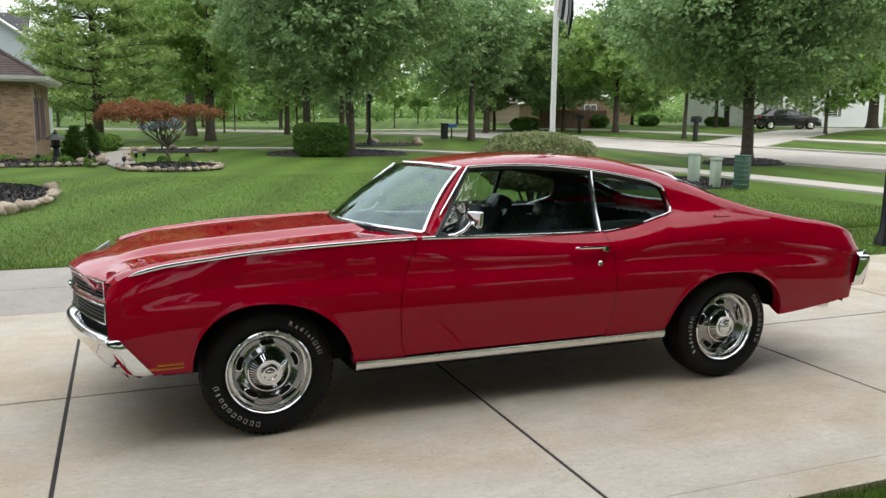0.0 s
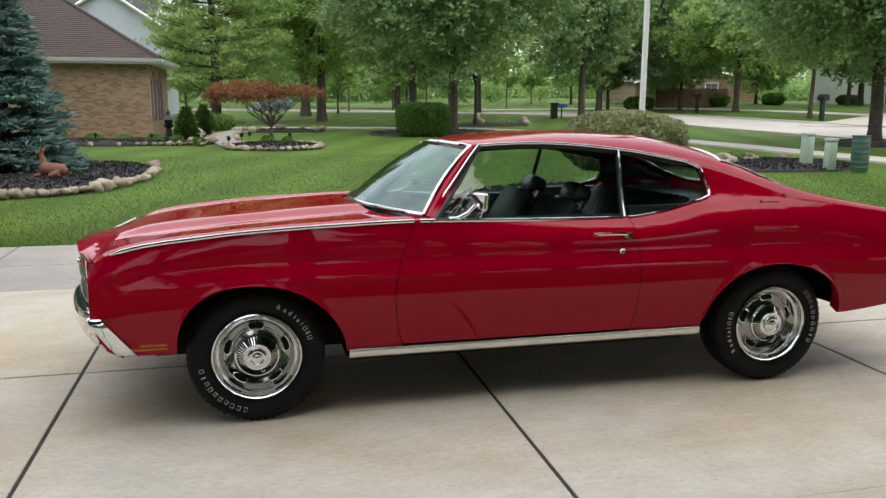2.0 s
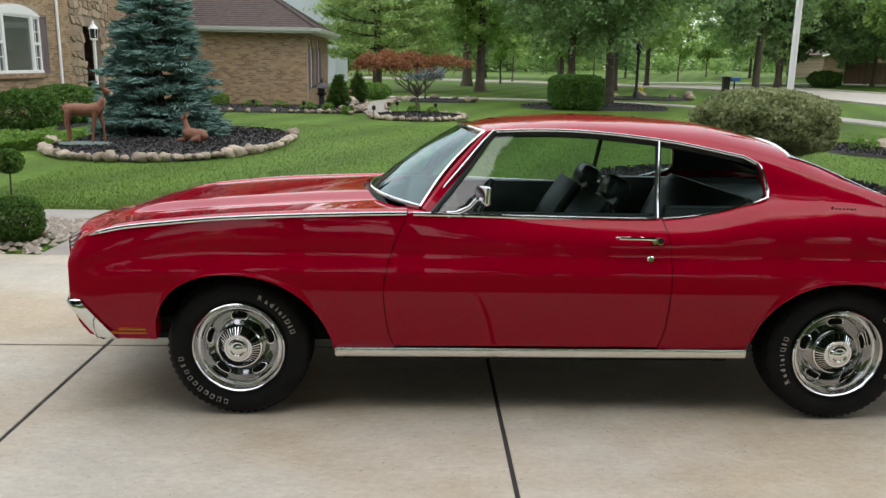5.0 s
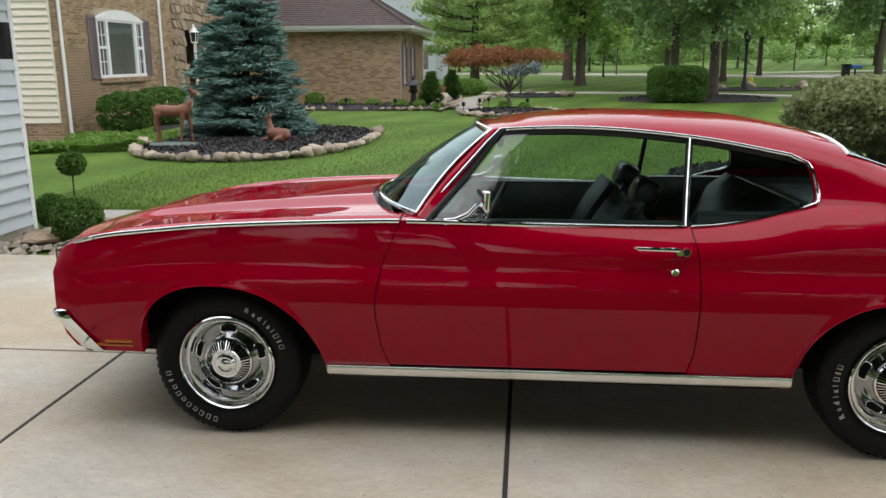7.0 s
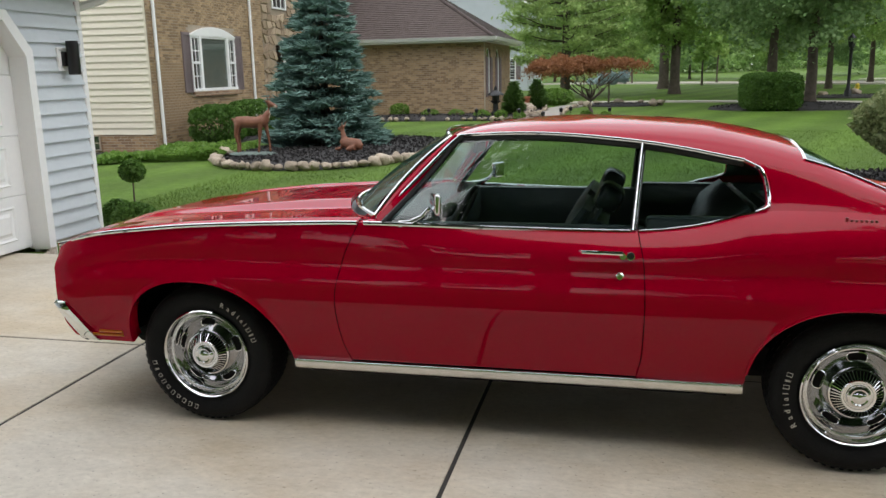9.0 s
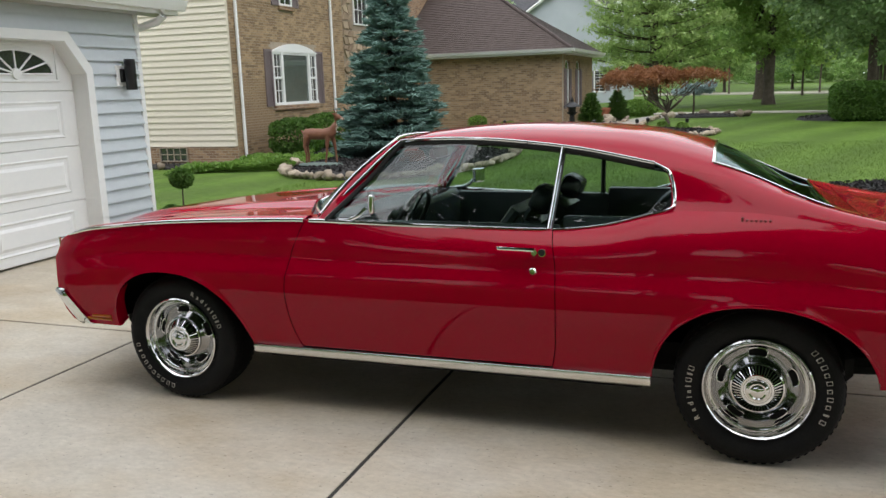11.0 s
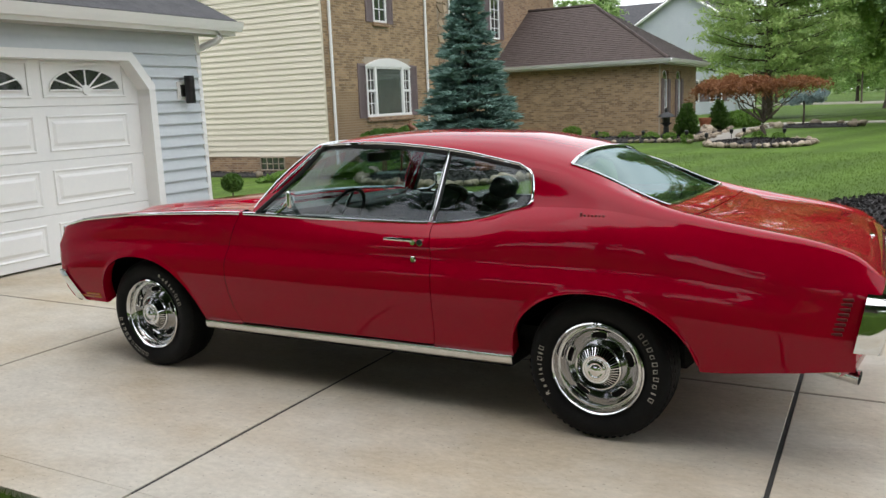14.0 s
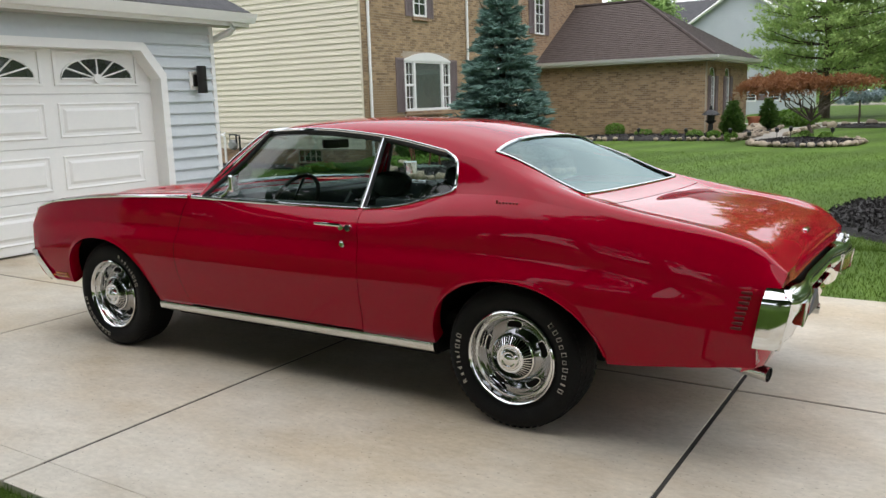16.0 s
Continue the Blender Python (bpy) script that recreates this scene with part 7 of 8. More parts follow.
def make_red_maple():
    """An umbrella of lacy leaves on thin, crooked limbs."""
    t = thing("laceleaf_maple", "low spreading rust-red laceleaf maple with twisted limbs", "tree", pose(0.72, 21.9, 0.08))
    part("trunk", tube([(0, 0, 0), (0.03, 0, 0.18), (-0.05, 0.02, 0.36), (0.02, 0.0, 0.52)], [0.085, 0.062, 0.055, 0.048], 10), MAPLEBARK, t)
    rnd = random.Random(9)
    rng = np.random.default_rng(9)
    P = []
    for k in range(17):
        main = k < 11
        a = 2 * math.pi * k / (11 if main else 6) + rnd.uniform(-0.25, 0.25)
        f = rnd.uniform(0.45, 1.0)
        if main:
            end = Vector((-0.75 + 0.95 * f * math.cos(a), 0.85 * f * math.sin(a), 1.70 - 0.32 * f * f + rnd.uniform(-0.05, 0.08)))
        else:
            end = Vector((0.85 + 0.62 * f * math.cos(a), 0.25 + 0.5 * f * math.sin(a), 1.66 - 0.16 * f * f + rnd.uniform(-0.04, 0.05)))
        pts = [Vector((0.0, 0, 0.48))]
        for g in (0.22, 0.42, 0.62, 0.82):
            w = 0.20 * (1 - g) + 0.06
            pts.append(Vector((end.x * g + rnd.uniform(-w, w), end.y * g + rnd.uniform(-w, w), lerp(0.50, end.z, g**0.85) + rnd.uniform(-0.12, 0.12))))
        pts.append(end)
        part("limb", tube(pts, [0.026, 0.021, 0.016, 0.012, 0.008, 0.004], 6), MAPLEBARK, t)
        for g in range(5 if main else 3):
            c = np.array(end) + rng.normal(size=3) * np.array([0.24, 0.24, 0.07]) + np.array([0, 0, 0.08])
            q = rng.normal(size=(230 if main else 110, 3)) * np.array([0.17, 0.17, 0.05])
            q[:, 2] -= 1.2 * (q[:, 0] ** 2 + q[:, 1] ** 2)
            P.append(q + c)
    V, F = sprays(np.concatenate(P), 0.036, rng, None, 0.6, 0.8, 2.8)
    fast("crown", V, F, LEAF_RED, t)


make_red_maple()
dw = thing("dwarf_spruce", "pale blue dwarf spruce grafted on a thin stem", "tree", pose(1.0, 32.0, 0.0))
part("stem", tube([(0, 0, 0), (0.02, 0, 0.5), (0, 0, 1.0)], [0.045, 0.04, 0.035], 8), BARK, dw)
rng = np.random.default_rng(15)
cl = [(rng.uniform(-0.75, 0.75), rng.uniform(-0.5, 0.5), 1.10 + rng.uniform(-0.15, 0.22)) for k in range(16)]
V, F = leaves(np.concatenate([blob(140, rng, 0.3) * np.array([0.26, 0.26, 0.15]) + np.array(c) for c in cl]), 0.05, rng, -0.3, 2.6)
fast("foliage", V, F, NEEDLE_P, dw)


# ---- garden beds, stones and loose things ----
def lump(seed, sub=2, rough=0.22, squash=0.7):
    """A worn stone, about one unit across."""
    bm = bmesh.new()
    bmesh.ops.create_icosphere(bm, subdivisions=sub, radius=0.5)
    for v in bm.verts:
        n = noise.noise(v.co * 2.3 + Vector((seed * 7.1, seed * 3.3, 0))) + 0.5 * noise.noise(v.co * 5.1 + Vector((0, seed * 5.7, 0)))
        v.co *= 1 + rough * n * 1.6
        v.co.z *= squash
    me = bpy.data.meshes.new("stone")
    bm.to_mesh(me)
    bm.free()
    me.polygons.foreach_set("use_smooth", [True] * len(me.polygons))
    me.materials.append(STONE)
    return me


STONES = [lump(k, 2, 0.36, (0.62, 0.8, 0.7, 0.9)[k % 4]) for k in range(8)]
BOULDER = lump(3, 3, 0.3, 0.75)
srnd = random.Random(21)


def lay_stone(parent, x, y, size, z=None, name="stone"):
    o = new(name, STONES[srnd.randrange(8)])
    o.parent = parent
    s = size * srnd.uniform(0.8, 1.2)
    o.matrix_basis = Matrix.Translation((x, y, (land(x, y) if z is None else z) + s * 0.22)) @ Euler((srnd.uniform(-0.25, 0.25), srnd.uniform(-0.25, 0.25), srnd.uniform(0, 6.3))).to_matrix().to_4x4() @ Matrix.Diagonal((s * srnd.uniform(0.85, 1.25), s, s * srnd.uniform(0.8, 1.15), 1))
    return o


def mulch_bed(label, cx, cy, rx, ry, rise=0.10, power=2.4, stones=0, size=0.3, a0=0.0, a1=2 * math.pi, chips=0, name="garden_bed", turn=0.0):
    """A low mound of bark with an edging of stones along part of its rim."""
    b = thing(name, label, "garden bed", pose(0, 0, 0))
    rows = []
    n = 40
    ct, st_ = math.cos(turn), math.sin(turn)
    def rim(t, f):
        c, s = math.cos(t), math.sin(t)
        u, v = rx * math.copysign(abs(c) ** (2 / power), c) * f, ry * math.copysign(abs(s) ** (2 / power), s) * f
        return cx + u * ct - v * st_, cy + u * st_ + v * ct
    for f in (1.0, 0.96, 0.85, 0.6, 0.3, 0.02):
        row = []
        for k in range(n + 1):
            x, y = rim(2 * math.pi * k / n, f)
            h = -0.06 if f == 1.0 else rise * (1 - f**3) + 0.012 + 0.02 * noise.noise(Vector((x * 3, y * 3, 0)))
            row.append((x, y, land(x, y) + h))
        rows.append(row)
    part("mulch", grid(rows), MULCH, b, "dark bark mulch")
    if chips:
        rng = np.random.default_rng(int(abs(cx * 100)))
        q = []
        for k in range(chips):
            f = math.sqrt(rng.random()) * 0.97
            x, y = rim(rng.random() * 6.283, f)
            q.append((x, y, land(x, y) + rise * (1 - f**3) + 0.03))
        V, F = leaves(np.array(q), 0.035, rng, 0, 2.0)
        tagged(fast("bark_chip", V, F, MULCH, b), kind="stuff")
    for k in range(stones):
        t = a0 + (a1 - a0) * (k + srnd.uniform(-0.2, 0.2)) / max(stones - 1, 1)
        x, y = rim(t, 1.0)
        lay_stone(b, x, y, size)
    return b


mulch_bed("dark mulched island bed edged with rounded fieldstones", -4.0, 12.3, 2.15, 3.45, 0.06, 2.3, 40, 0.205, radians(-146), radians(28), 5000)
mulch_bed("small mulched island bed ringed with pale stones", 0.75, 20.75, 1.45, 1.55, 0.10, 2.2, 34, 0.185, radians(-190), radians(60), 1200)
mulch_bed("dark mulch ring under a tree and a clipped bush", 7.7, 28.2, 3.0, 1.7, 0.16, 2.2, 0, chips=1200)
mulch_bed("dark mulch bed round a shrub and a flagpole", 5.3, 6.75, 2.2, 2.35, 0.05, 2.2, 0, chips=5000)
mulch_bed("dark mulch bed with boulders beside the drive", 11.7, 12.3, 2.5, 1.7, 0.06, 2.2, 6, 0.28, radians(20), radians(160), 3000)
mulch_bed("mulch ring round a street tree", 20.2, 18.6, 1.5, 1.4, 0.12, 2.0, 0, chips=400)
mulch_bed("narrow planted bed edged with stones along the wing", -4.4, 23.6, 3.3, 1.55, 0.08, 3.5, 44, 0.165, radians(-175), radians(5), 1200)
mulch_bed("stone-edged planted bed beside a garden path", -2.0, 26.6, 0.75, 2.9, 0.06, 3.0, 18, 0.21, radians(-85), radians(85), 300)
mulch_bed("mulched bed with a dwarf spruce and pale rocks", 1.5, 31.6, 1.6, 0.9, 0.08, 2.2, 9, 0.34, radians(-30), radians(210), 300)
mulch_bed("mulched bed with pale rocks round a lamp post", 12.3, 37.6, 2.4, 1.1, 0.10, 2.2, 7, 0.5, radians(-20), radians(200), 300)
mulch_bed("planted bed along the brick wall", -8.7, 17.2, 0.85, 3.4, 0.05, 4.0, 0, chips=300)
mulch_bed("planted strip below the cream wall", -12.5, 13.65, 3.0, 0.5, 0.04, 4.0, 8, 0.22, radians(-170), radians(-10), 300)
for x, y, s in ((10.55, 12.0, 0.58), (11.9, 13.0, 0.42), (-1.9, 27.3, 0.6), (-6.0, 10.9, 0.35)):
    o = solo("boulder", ([v.co.copy() for v in BOULDER.vertices], [tuple(p.vertices) for p in BOULDER.polygons]), STONE, "rounded weathered garden boulder", "boulder",
             Matrix.Translation((x, y, land(x, y) + s * 0.20)) @ Matrix.Diagonal((s * 1.1, s, s * 0.85, 1)))

# edging stones along the garden path
edge = thing("path_edging", "pale stones edging a garden path", "edging", pose(0, 0, 0))
for k in range(26):
    f = k / 25
    y = lerp(21.6, 30.5, f)
    x = -0.75 - 0.35 * math.sin(f * 2.6)
    lay_stone(edge, x - 0.62, y, 0.2)
    if k > 6:
        lay_stone(edge, x + 0.66, y, 0.2)

# ground cover beside the bed
rng = np.random.default_rng(41)
n = 9000
u, v = rng.random(n), rng.random(n)
gxs = lerp(-9.0, -5.9, u) 
gys = np.where(rng.random(n) < 0.5, 10.4 + 1.9 * v, 10.4 + 3.6 * v * (gxs < -7.2))
gz = np.array([land(a, b) for a, b in zip(gxs, gys)]) + rng.random(n) * 0.20 * (0.5 + 0.5 * np.sin(gxs * 3) * np.cos(gys * 2.5)) + 0.02
V, F = leaves(np.stack([gxs, gys, gz], 1), 0.075, rng, 0, 1.3)
tagged(fast("ground_cover", V, F, COVER), "low bright green ground cover beside the bed", "ground cover", kind="stuff")

# pebbles by the garage corner
PEB = mat("river_pebble", (0.20, 0.165, 0.13), (0.48, 0.42, 0.35), 20, rough=0.7, island=True, vary=0.7)
peb = []
prnd = random.Random(2)
for k in range(420):
    x, y = prnd.uniform(-3.46, -2.38), prnd.uniform(2.33, 3.9)
    if x > -2.4 and y > 3.4:
        continue
    s = prnd.uniform(0.022, 0.05)
    vs = [Vector(p) for p in ((1, 0, 0), (0.5, 0.85, 0.1), (-0.5, 0.85, 0), (-1, 0, 0.1), (-0.5, -0.85, 0), (0.5, -0.85, 0.1), (0.1, 0.1, 0.75), (-0.35, 0.2, 0.7))]
    a = prnd.uniform(0, 6.28)
    m = Matrix.Translation((x, y, -0.02 + s * 0.25)) @ Matrix.Rotation(a, 4, "Z") @ Matrix.Diagonal((s * prnd.uniform(1, 1.5), s, s, 1))
    peb.append(([m @ p for p in vs], [(0, 1, 6), (1, 2, 7, 6), (2, 3, 7), (3, 4, 7), (4, 5, 6, 7), (5, 0, 6)]))
tagged(part("pebbles", join(*peb), PEB), "mixed river pebbles beside the garage corner", "pebbles", kind="stuff")
for x, y, s in ((-3.05, 2.75, 0.34), (-3.2, 3.0, 0.22), (-2.7, 2.95, 0.24)):
    solo("flat_stone", ([v.co.copy() for v in STONES[1].vertices], [tuple(p.vertices) for p in STONES[1].polygons]), FIELD, "flat brown stone lying in pebbles", "stone", Matrix.Translation((x, y, 0.03)) @ Matrix.Diagonal((s * 1.3, s * 0.8, s * 0.35, 1)), group="flat stones")

DEER = mat("brown_deer_paint", (0.15, 0.055, 0.028), (0.22, 0.09, 0.05), 7, rough=0.55, world_space=False)


def pale_patch(m, spots, colour):
    """Painted pale patches round given points of the figure."""
    n, l = m.node_tree.nodes, m.node_tree.links
    b = n["Principled BSDF"]
    co = n.new("ShaderNodeTexCoord").outputs["Object"]
    out = b.inputs["Base Color"].links[0].from_socket
    for p, r in spots:
        d = n.new("ShaderNodeVectorMath")
        d.operation = "DISTANCE"
        d.inputs[1].default_value = p
        l.new(co, d.inputs[0])
        mr = n.new("ShaderNodeMapRange")
        mr.inputs["From Min"].default_value, mr.inputs["From Max"].default_value = r, r * 0.8
        l.new(d.outputs["Value"], mr.inputs["Value"])
        mx = n.new("ShaderNodeMixRGB")
        mx.inputs["Color2"].default_value = (*colour, 1)
        l.new(mr.outputs["Result"], mx.inputs["Fac"]), l.new(out, mx.inputs["Color1"])
        out = mx.outputs["Color"]
    l.new(out, b.inputs["Base Color"])


pale_patch(DEER, (((0.53, 0.0, 0.80), 0.10), ((0.545, 0.0, 0.93), 0.095), ((0.60, 0.0, 1.03), 0.055), ((-0.50, 0.0, 0.82), 0.05)), (0.62, 0.52, 0.44))


def statue(name, label, bits, at, m):
    """Rounded limbs blended into one plain mesh."""
    vs, fs = join(*bits)
    ob = part(name, (vs, fs), DEER, None, label)
    r = ob.modifiers.new("blend", "REMESH")
    r.mode, r.voxel_size, r.use_smooth_shade = "VOXEL", 0.018, True
    sm = ob.modifiers.new("ease", "SMOOTH")
    sm.iterations, sm.factor = 3, 0.5
    ob.matrix_world = m
    return tagged(ob, label, "statue")


body = [tube([(-0.40, 0, 0.66), (-0.34, 0, 0.70), (-0.15, 0, 0.70), (0.12, 0, 0.69), (0.30, 0, 0.72), (0.40, 0, 0.78)], [0.07, 0.13, 0.135, 0.13, 0.14, 0.08], 12),
        tube([(0.32, 0, 0.74), (0.42, 0, 0.90), (0.47, 0, 1.06)], [0.11, 0.075, 0.06], 10), tube([(0.42, 0, 1.08), (0.50, 0, 1.10), (0.60, 0, 1.05), (0.66, 0, 1.02)], [0.05, 0.062, 0.045, 0.028], 10),
        tube([(-0.40, 0, 0.72), (-0.47, 0, 0.80)], [0.045, 0.02], 8)]
for s in (-1, 1):
    body += [tube([(-0.31, 0.07 * s, 0.66), (-0.37, 0.08 * s, 0.42), (-0.33, 0.08 * s, 0.22), (-0.34, 0.08 * s, 0.02)], [0.085, 0.048, 0.03, 0.032], 8),
             tube([(0.28 + 0.04 * s, 0.07 * s, 0.64), (0.29 + 0.08 * s, 0.08 * s, 0.38), (0.29 + 0.10 * s, 0.08 * s, 0.2), (0.28 + 0.12 * s, 0.08 * s, 0.02)], [0.065, 0.04, 0.028, 0.032], 8),
             tube([(0.45, 0.04 * s, 1.12), (0.40, 0.13 * s, 1.19)], [0.032, 0.016], 8), tube([(0.47, 0.035 * s, 1.13), (0.46, 0.09 * s, 1.24), (0.50, 0.10 * s, 1.32)], [0.018, 0.015, 0.012], 6), tube([(0.46, 0.09 * s, 1.23), (0.41, 0.12 * s, 1.30)], [0.014, 0.011], 6)]
statue("deer_statue", "brown painted standing deer statue in mulch", body, None, pose(-5.27, 10.68, 0.085, 0, 0, 8) @ Matrix.Diagonal((0.82, 0.82, 0.86, 1)))
solo("statue_base", lathe([(0.0, 0.0), (0.46, 0.0), (0.5, 0.03), (0.46, 0.06), (0.0, 0.065)], 24), mat("verdigris_base", (0.10, 0.15, 0.13), (0.16, 0.20, 0.18), 8, rough=0.7), "grey-green oval base under a deer statue", "base", Matrix.Translation((-5.27, 10.68, 0.045)) @ Matrix.Diagonal((1.0, 0.55, 0.8, 1)))
fawn = [tube([(-0.30, 0, 0.10), (-0.22, 0, 0.15), (0.0, 0, 0.16), (0.18, 0, 0.18), (0.25, 0, 0.22)], [0.06, 0.115, 0.12, 0.11, 0.07], 12), tube([(0.17, 0, 0.22), (0.20, 0, 0.36), (0.22, 0, 0.44)], [0.08, 0.055, 0.045], 8),
        tube([(0.18, 0, 0.46), (0.24, 0, 0.47), (0.33, 0, 0.43)], [0.045, 0.05, 0.025], 8), tube([(0.2, 0.1, 0.07), (0.36, 0.1, 0.05), (0.25, 0.1, 0.04)], [0.045, 0.03, 0.025], 8), tube([(-0.2, -0.1, 0.10), (0.02, -0.14, 0.05)], [0.07, 0.03], 8), tube([(-0.2, 0.1, 0.10), (0.02, 0.14, 0.05)], [0.07, 0.03], 8)]
for s in (-1, 1):
    fawn.append(tube([(0.19, 0.035 * s, 0.49), (0.16, 0.07 * s, 0.60)], [0.028, 0.012], 8))
statue("deer_statue", "small brown lying fawn statue in mulch", fawn, None, pose(-3.45, 11.25, 0.055, 0, 0, 160) @ Matrix.Diagonal((0.9, 0.9, 1.0, 1)))

# flagpole and hanging flag
fp = thing("flagpole", "tall slim white metal flagpole", "flagpole", pose(6.24, 7.55, 0))
part("pole", tube([(0, 0, 0), (0, 0, 3.0), (0, 0, 6.2)], [0.05, 0.045, 0.035], 14), WHITE, fp)
part("finial", lathe([(0, 6.2), (0.05, 6.24), (0.06, 6.28), (0.04, 6.34), (0, 6.36)], 14), CHROME, fp)
fl = thing("flag", "black-and-white striped flag hanging limp from its pole", "flag", pose(6.26, 7.5, 3.1))
FB, FW = mat("black_cloth", (0.012, 0.012, 0.014), (0.03, 0.03, 0.032), 12, rough=0.85), mat("white_cloth", (0.55, 0.55, 0.57), (0.68, 0.68, 0.7), 12, rough=0.85)
for k in range(9):
    rows = []
    for i in range(15):
        z = 0.0 + 1.15 * i / 14
        row = []
        for j in range(5):
            u = (k + j / 4) / 9
            w = 0.0 + 0.34 * u * (0.85 + 0.15 * math.sin(z * 5))
            row.append((w * math.cos(0.7 * u), 0.055 * math.sin(9 * u + 3.2 * z), z + 0.20 * (1 - u) - 0.16 * u * math.cos(z * 2)))
        rows.append(row)
    part("stripe", thick(grid(rows), 0.004), FW if k % 2 else FB, fl)

# black post by the drive
pl = thing("lamp_post", "slim black lamp post beside the driveway", "lamp post", pose(8.72, 2.98, -0.03))
part("post", lathe([(0.0, 0), (0.12, 0.0), (0.11, 0.08), (0.065, 0.2), (0.055, 0.5), (0.05, 2.6), (0.0, 2.62)], 16), STEELD, pl)
part("head", lathe([(0.05, 2.6), (0.12, 2.66), (0.15, 2.95), (0.18, 2.98), (0.05, 3.12), (0, 3.16)], 8), STEELD, pl)
pl = thing("lamp_post", "black lantern lamp post on the far lawn", "lamp post", pose(11.6, 36.9, 0))
part("post", lathe([(0.0, 0), (0.17, 0.0), (0.16, 0.3), (0.10, 0.4), (0.075, 0.6), (0.07, 2.1), (0.11, 2.14), (0.05, 2.2), (0, 2.2)], 14), STEELD, pl)
part("lantern", lathe([(0.06, 2.2), (0.13, 2.25), (0.17, 2.6), (0.2, 2.63), (0.05, 2.8), (0, 2.86)], 8), STEELD, pl)

PGRN = mat("pale_green_plastic", (0.36, 0.46, 0.36), (0.44, 0.53, 0.43), 5, rough=0.5)
DGRN = mat("dark_green_plastic", (0.035, 0.09, 0.065), (0.06, 0.13, 0.095), 5, rough=0.5)
for x, y, w, hh in ((12.46, 11.61, 0.215, 0.77), (12.41, 10.76, 0.195, 0.69)):
    p = thing("cable_pedestal", "pale green plastic cable pedestal in mulch", "utility box", pose(x, y, land(x, y)), group="cable pedestals")
    part("body", box((-w / 2, -w / 2, 0), (w / 2, w / 2, hh - 0.07), 0.02, 2), PGRN, p)
    part("cap", box((-w / 2 - 0.012, -w / 2 - 0.012, hh - 0.07), (w / 2 + 0.012, w / 2 + 0.012, hh), 0.018, 2), PGRN, p)
p = thing("utility_cabinet", "dark green ribbed utility cabinet beside pedestals", "utility box", pose(12.76, 10.27, land(12.76, 10.27), 0, 0, 10))
part("body", box((-0.13, -0.13, 0), (0.13, 0.13, 0.75), 0.02, 2), DGRN, p)
for k in range(6):
    part("rib", box((-0.142, -0.142, 0.08 + k * 0.107), (0.142, 0.142, 0.112 + k * 0.107), 0.01), DGRN, p)
part("lid", box((-0.145, -0.145, 0.74), (0.145, 0.145, 0.775), 0.012), DGRN, p)


def mailbox(x, y, s=1.0, turn=0.0):
    p = thing("mailbox", "black post-mounted roadside mailbox", "mailbox", pose(x, y, land(x, y) - 0.03, 0, 0, turn), group="roadside mailboxes")
    part("post", box((-0.10, -0.10, 0), (0.10, 0.10, 0.98 * s), 0.012), STEELD, p, smooth=False)
    part("shelf", box((-0.16, -0.26, 0.96 * s), (0.16, 0.26, 1.0 * s), 0.01), STEELD, p, smooth=False)
    rows = [[(0.17 * math.cos(t), yy, 1.0 * s + 0.13 + 0.17 * math.sin(t)) for t in [math.pi * k / 10 for k in range(11)]] + [(-0.17, yy, 1.0 * s), (0.17, yy, 1.0 * s), (0.17, yy, 1.0 * s + 0.13)] for yy in (-0.27, 0.27)]
    v, f = grid(rows)
    m = len(rows[0])
    part("box", (v, f + [tuple(range(m))[::-1], tuple(range(m, 2 * m))]), STEELD, p, smooth=False)
    part("flag_arm", box((0.172, 0.05, 1.06 * s), (0.182, 0.09, 1.26 * s)), TAILRED, p, smooth=False)
    return p


mailbox(29.6, 33.2, 1.1)
mailbox(31.2, 48.5, 1.1)
mp = thing("mailbox_pillar", "stout dark mailbox pillar with a blue newspaper box", "mailbox", pose(20.4, 48.5, land(20.4, 48.5) - 0.03))
part("pillar", box((-0.2, -0.2, 0), (0.2, 0.2, 1.0), 0.03), STEELD, mp, smooth=False)
part("cap", box((-0.25, -0.25, 1.0), (0.25, 0.25, 1.08), 0.03), STEELD, mp, smooth=False)
part("post", box((0.5, -0.05, 0), (0.58, 0.05, 0.9), 0.01), STEELD, mp, smooth=False)
part("paper_box", box((0.18, -0.42, 0.80), (0.80, -0.1, 1.02), 0.04), mat("blue_plastic", (0.03, 0.12, 0.5), (0.05, 0.17, 0.6), 5, rough=0.4), mp, "blue newspaper box")

WOODF = mat("brown_fence_wood", (0.10, 0.055, 0.035), (0.19, 0.11, 0.07), 5, rough=0.85, vary=0.4)
fn = thing("wooden_fence", "weathered brown board fence across the street", "fence", pose(32.5, 57, land(35, 57)))
bd = None
for k in range(34):
    if bd is None:
        bd = part("board", box((0, -0.012, 0.05), (0.175, 0.012, 1.6), 0.004), WOODF, fn, smooth=False)
    else:
        o = new("board", bd.data)
        o.parent = fn
        o.location = (k * 0.19, 0, 0)
for k in range(5):
    part("post", box((k * 1.58 - 0.05, 0.014, 0), (k * 1.58 + 0.05, 0.12, 1.68), 0.01), WOODF, fn, smooth=False)
for i, (x, y, r, hh) in enumerate(((38.2, 57.5, 1.1, 1.2), (43.0, 56.6, 0.9, 1.0), (46.8, 52.4, 0.8, 0.8), (30.5, 56.0, 1.2, 1.2))):
    make_bush("garden_shrub", "dark green shrub beyond the street", (x, y), r, r, hh, LEAF_D, 2600, 0.13, 140 + i, 0.0, flat=0.7, lumps=0.1)

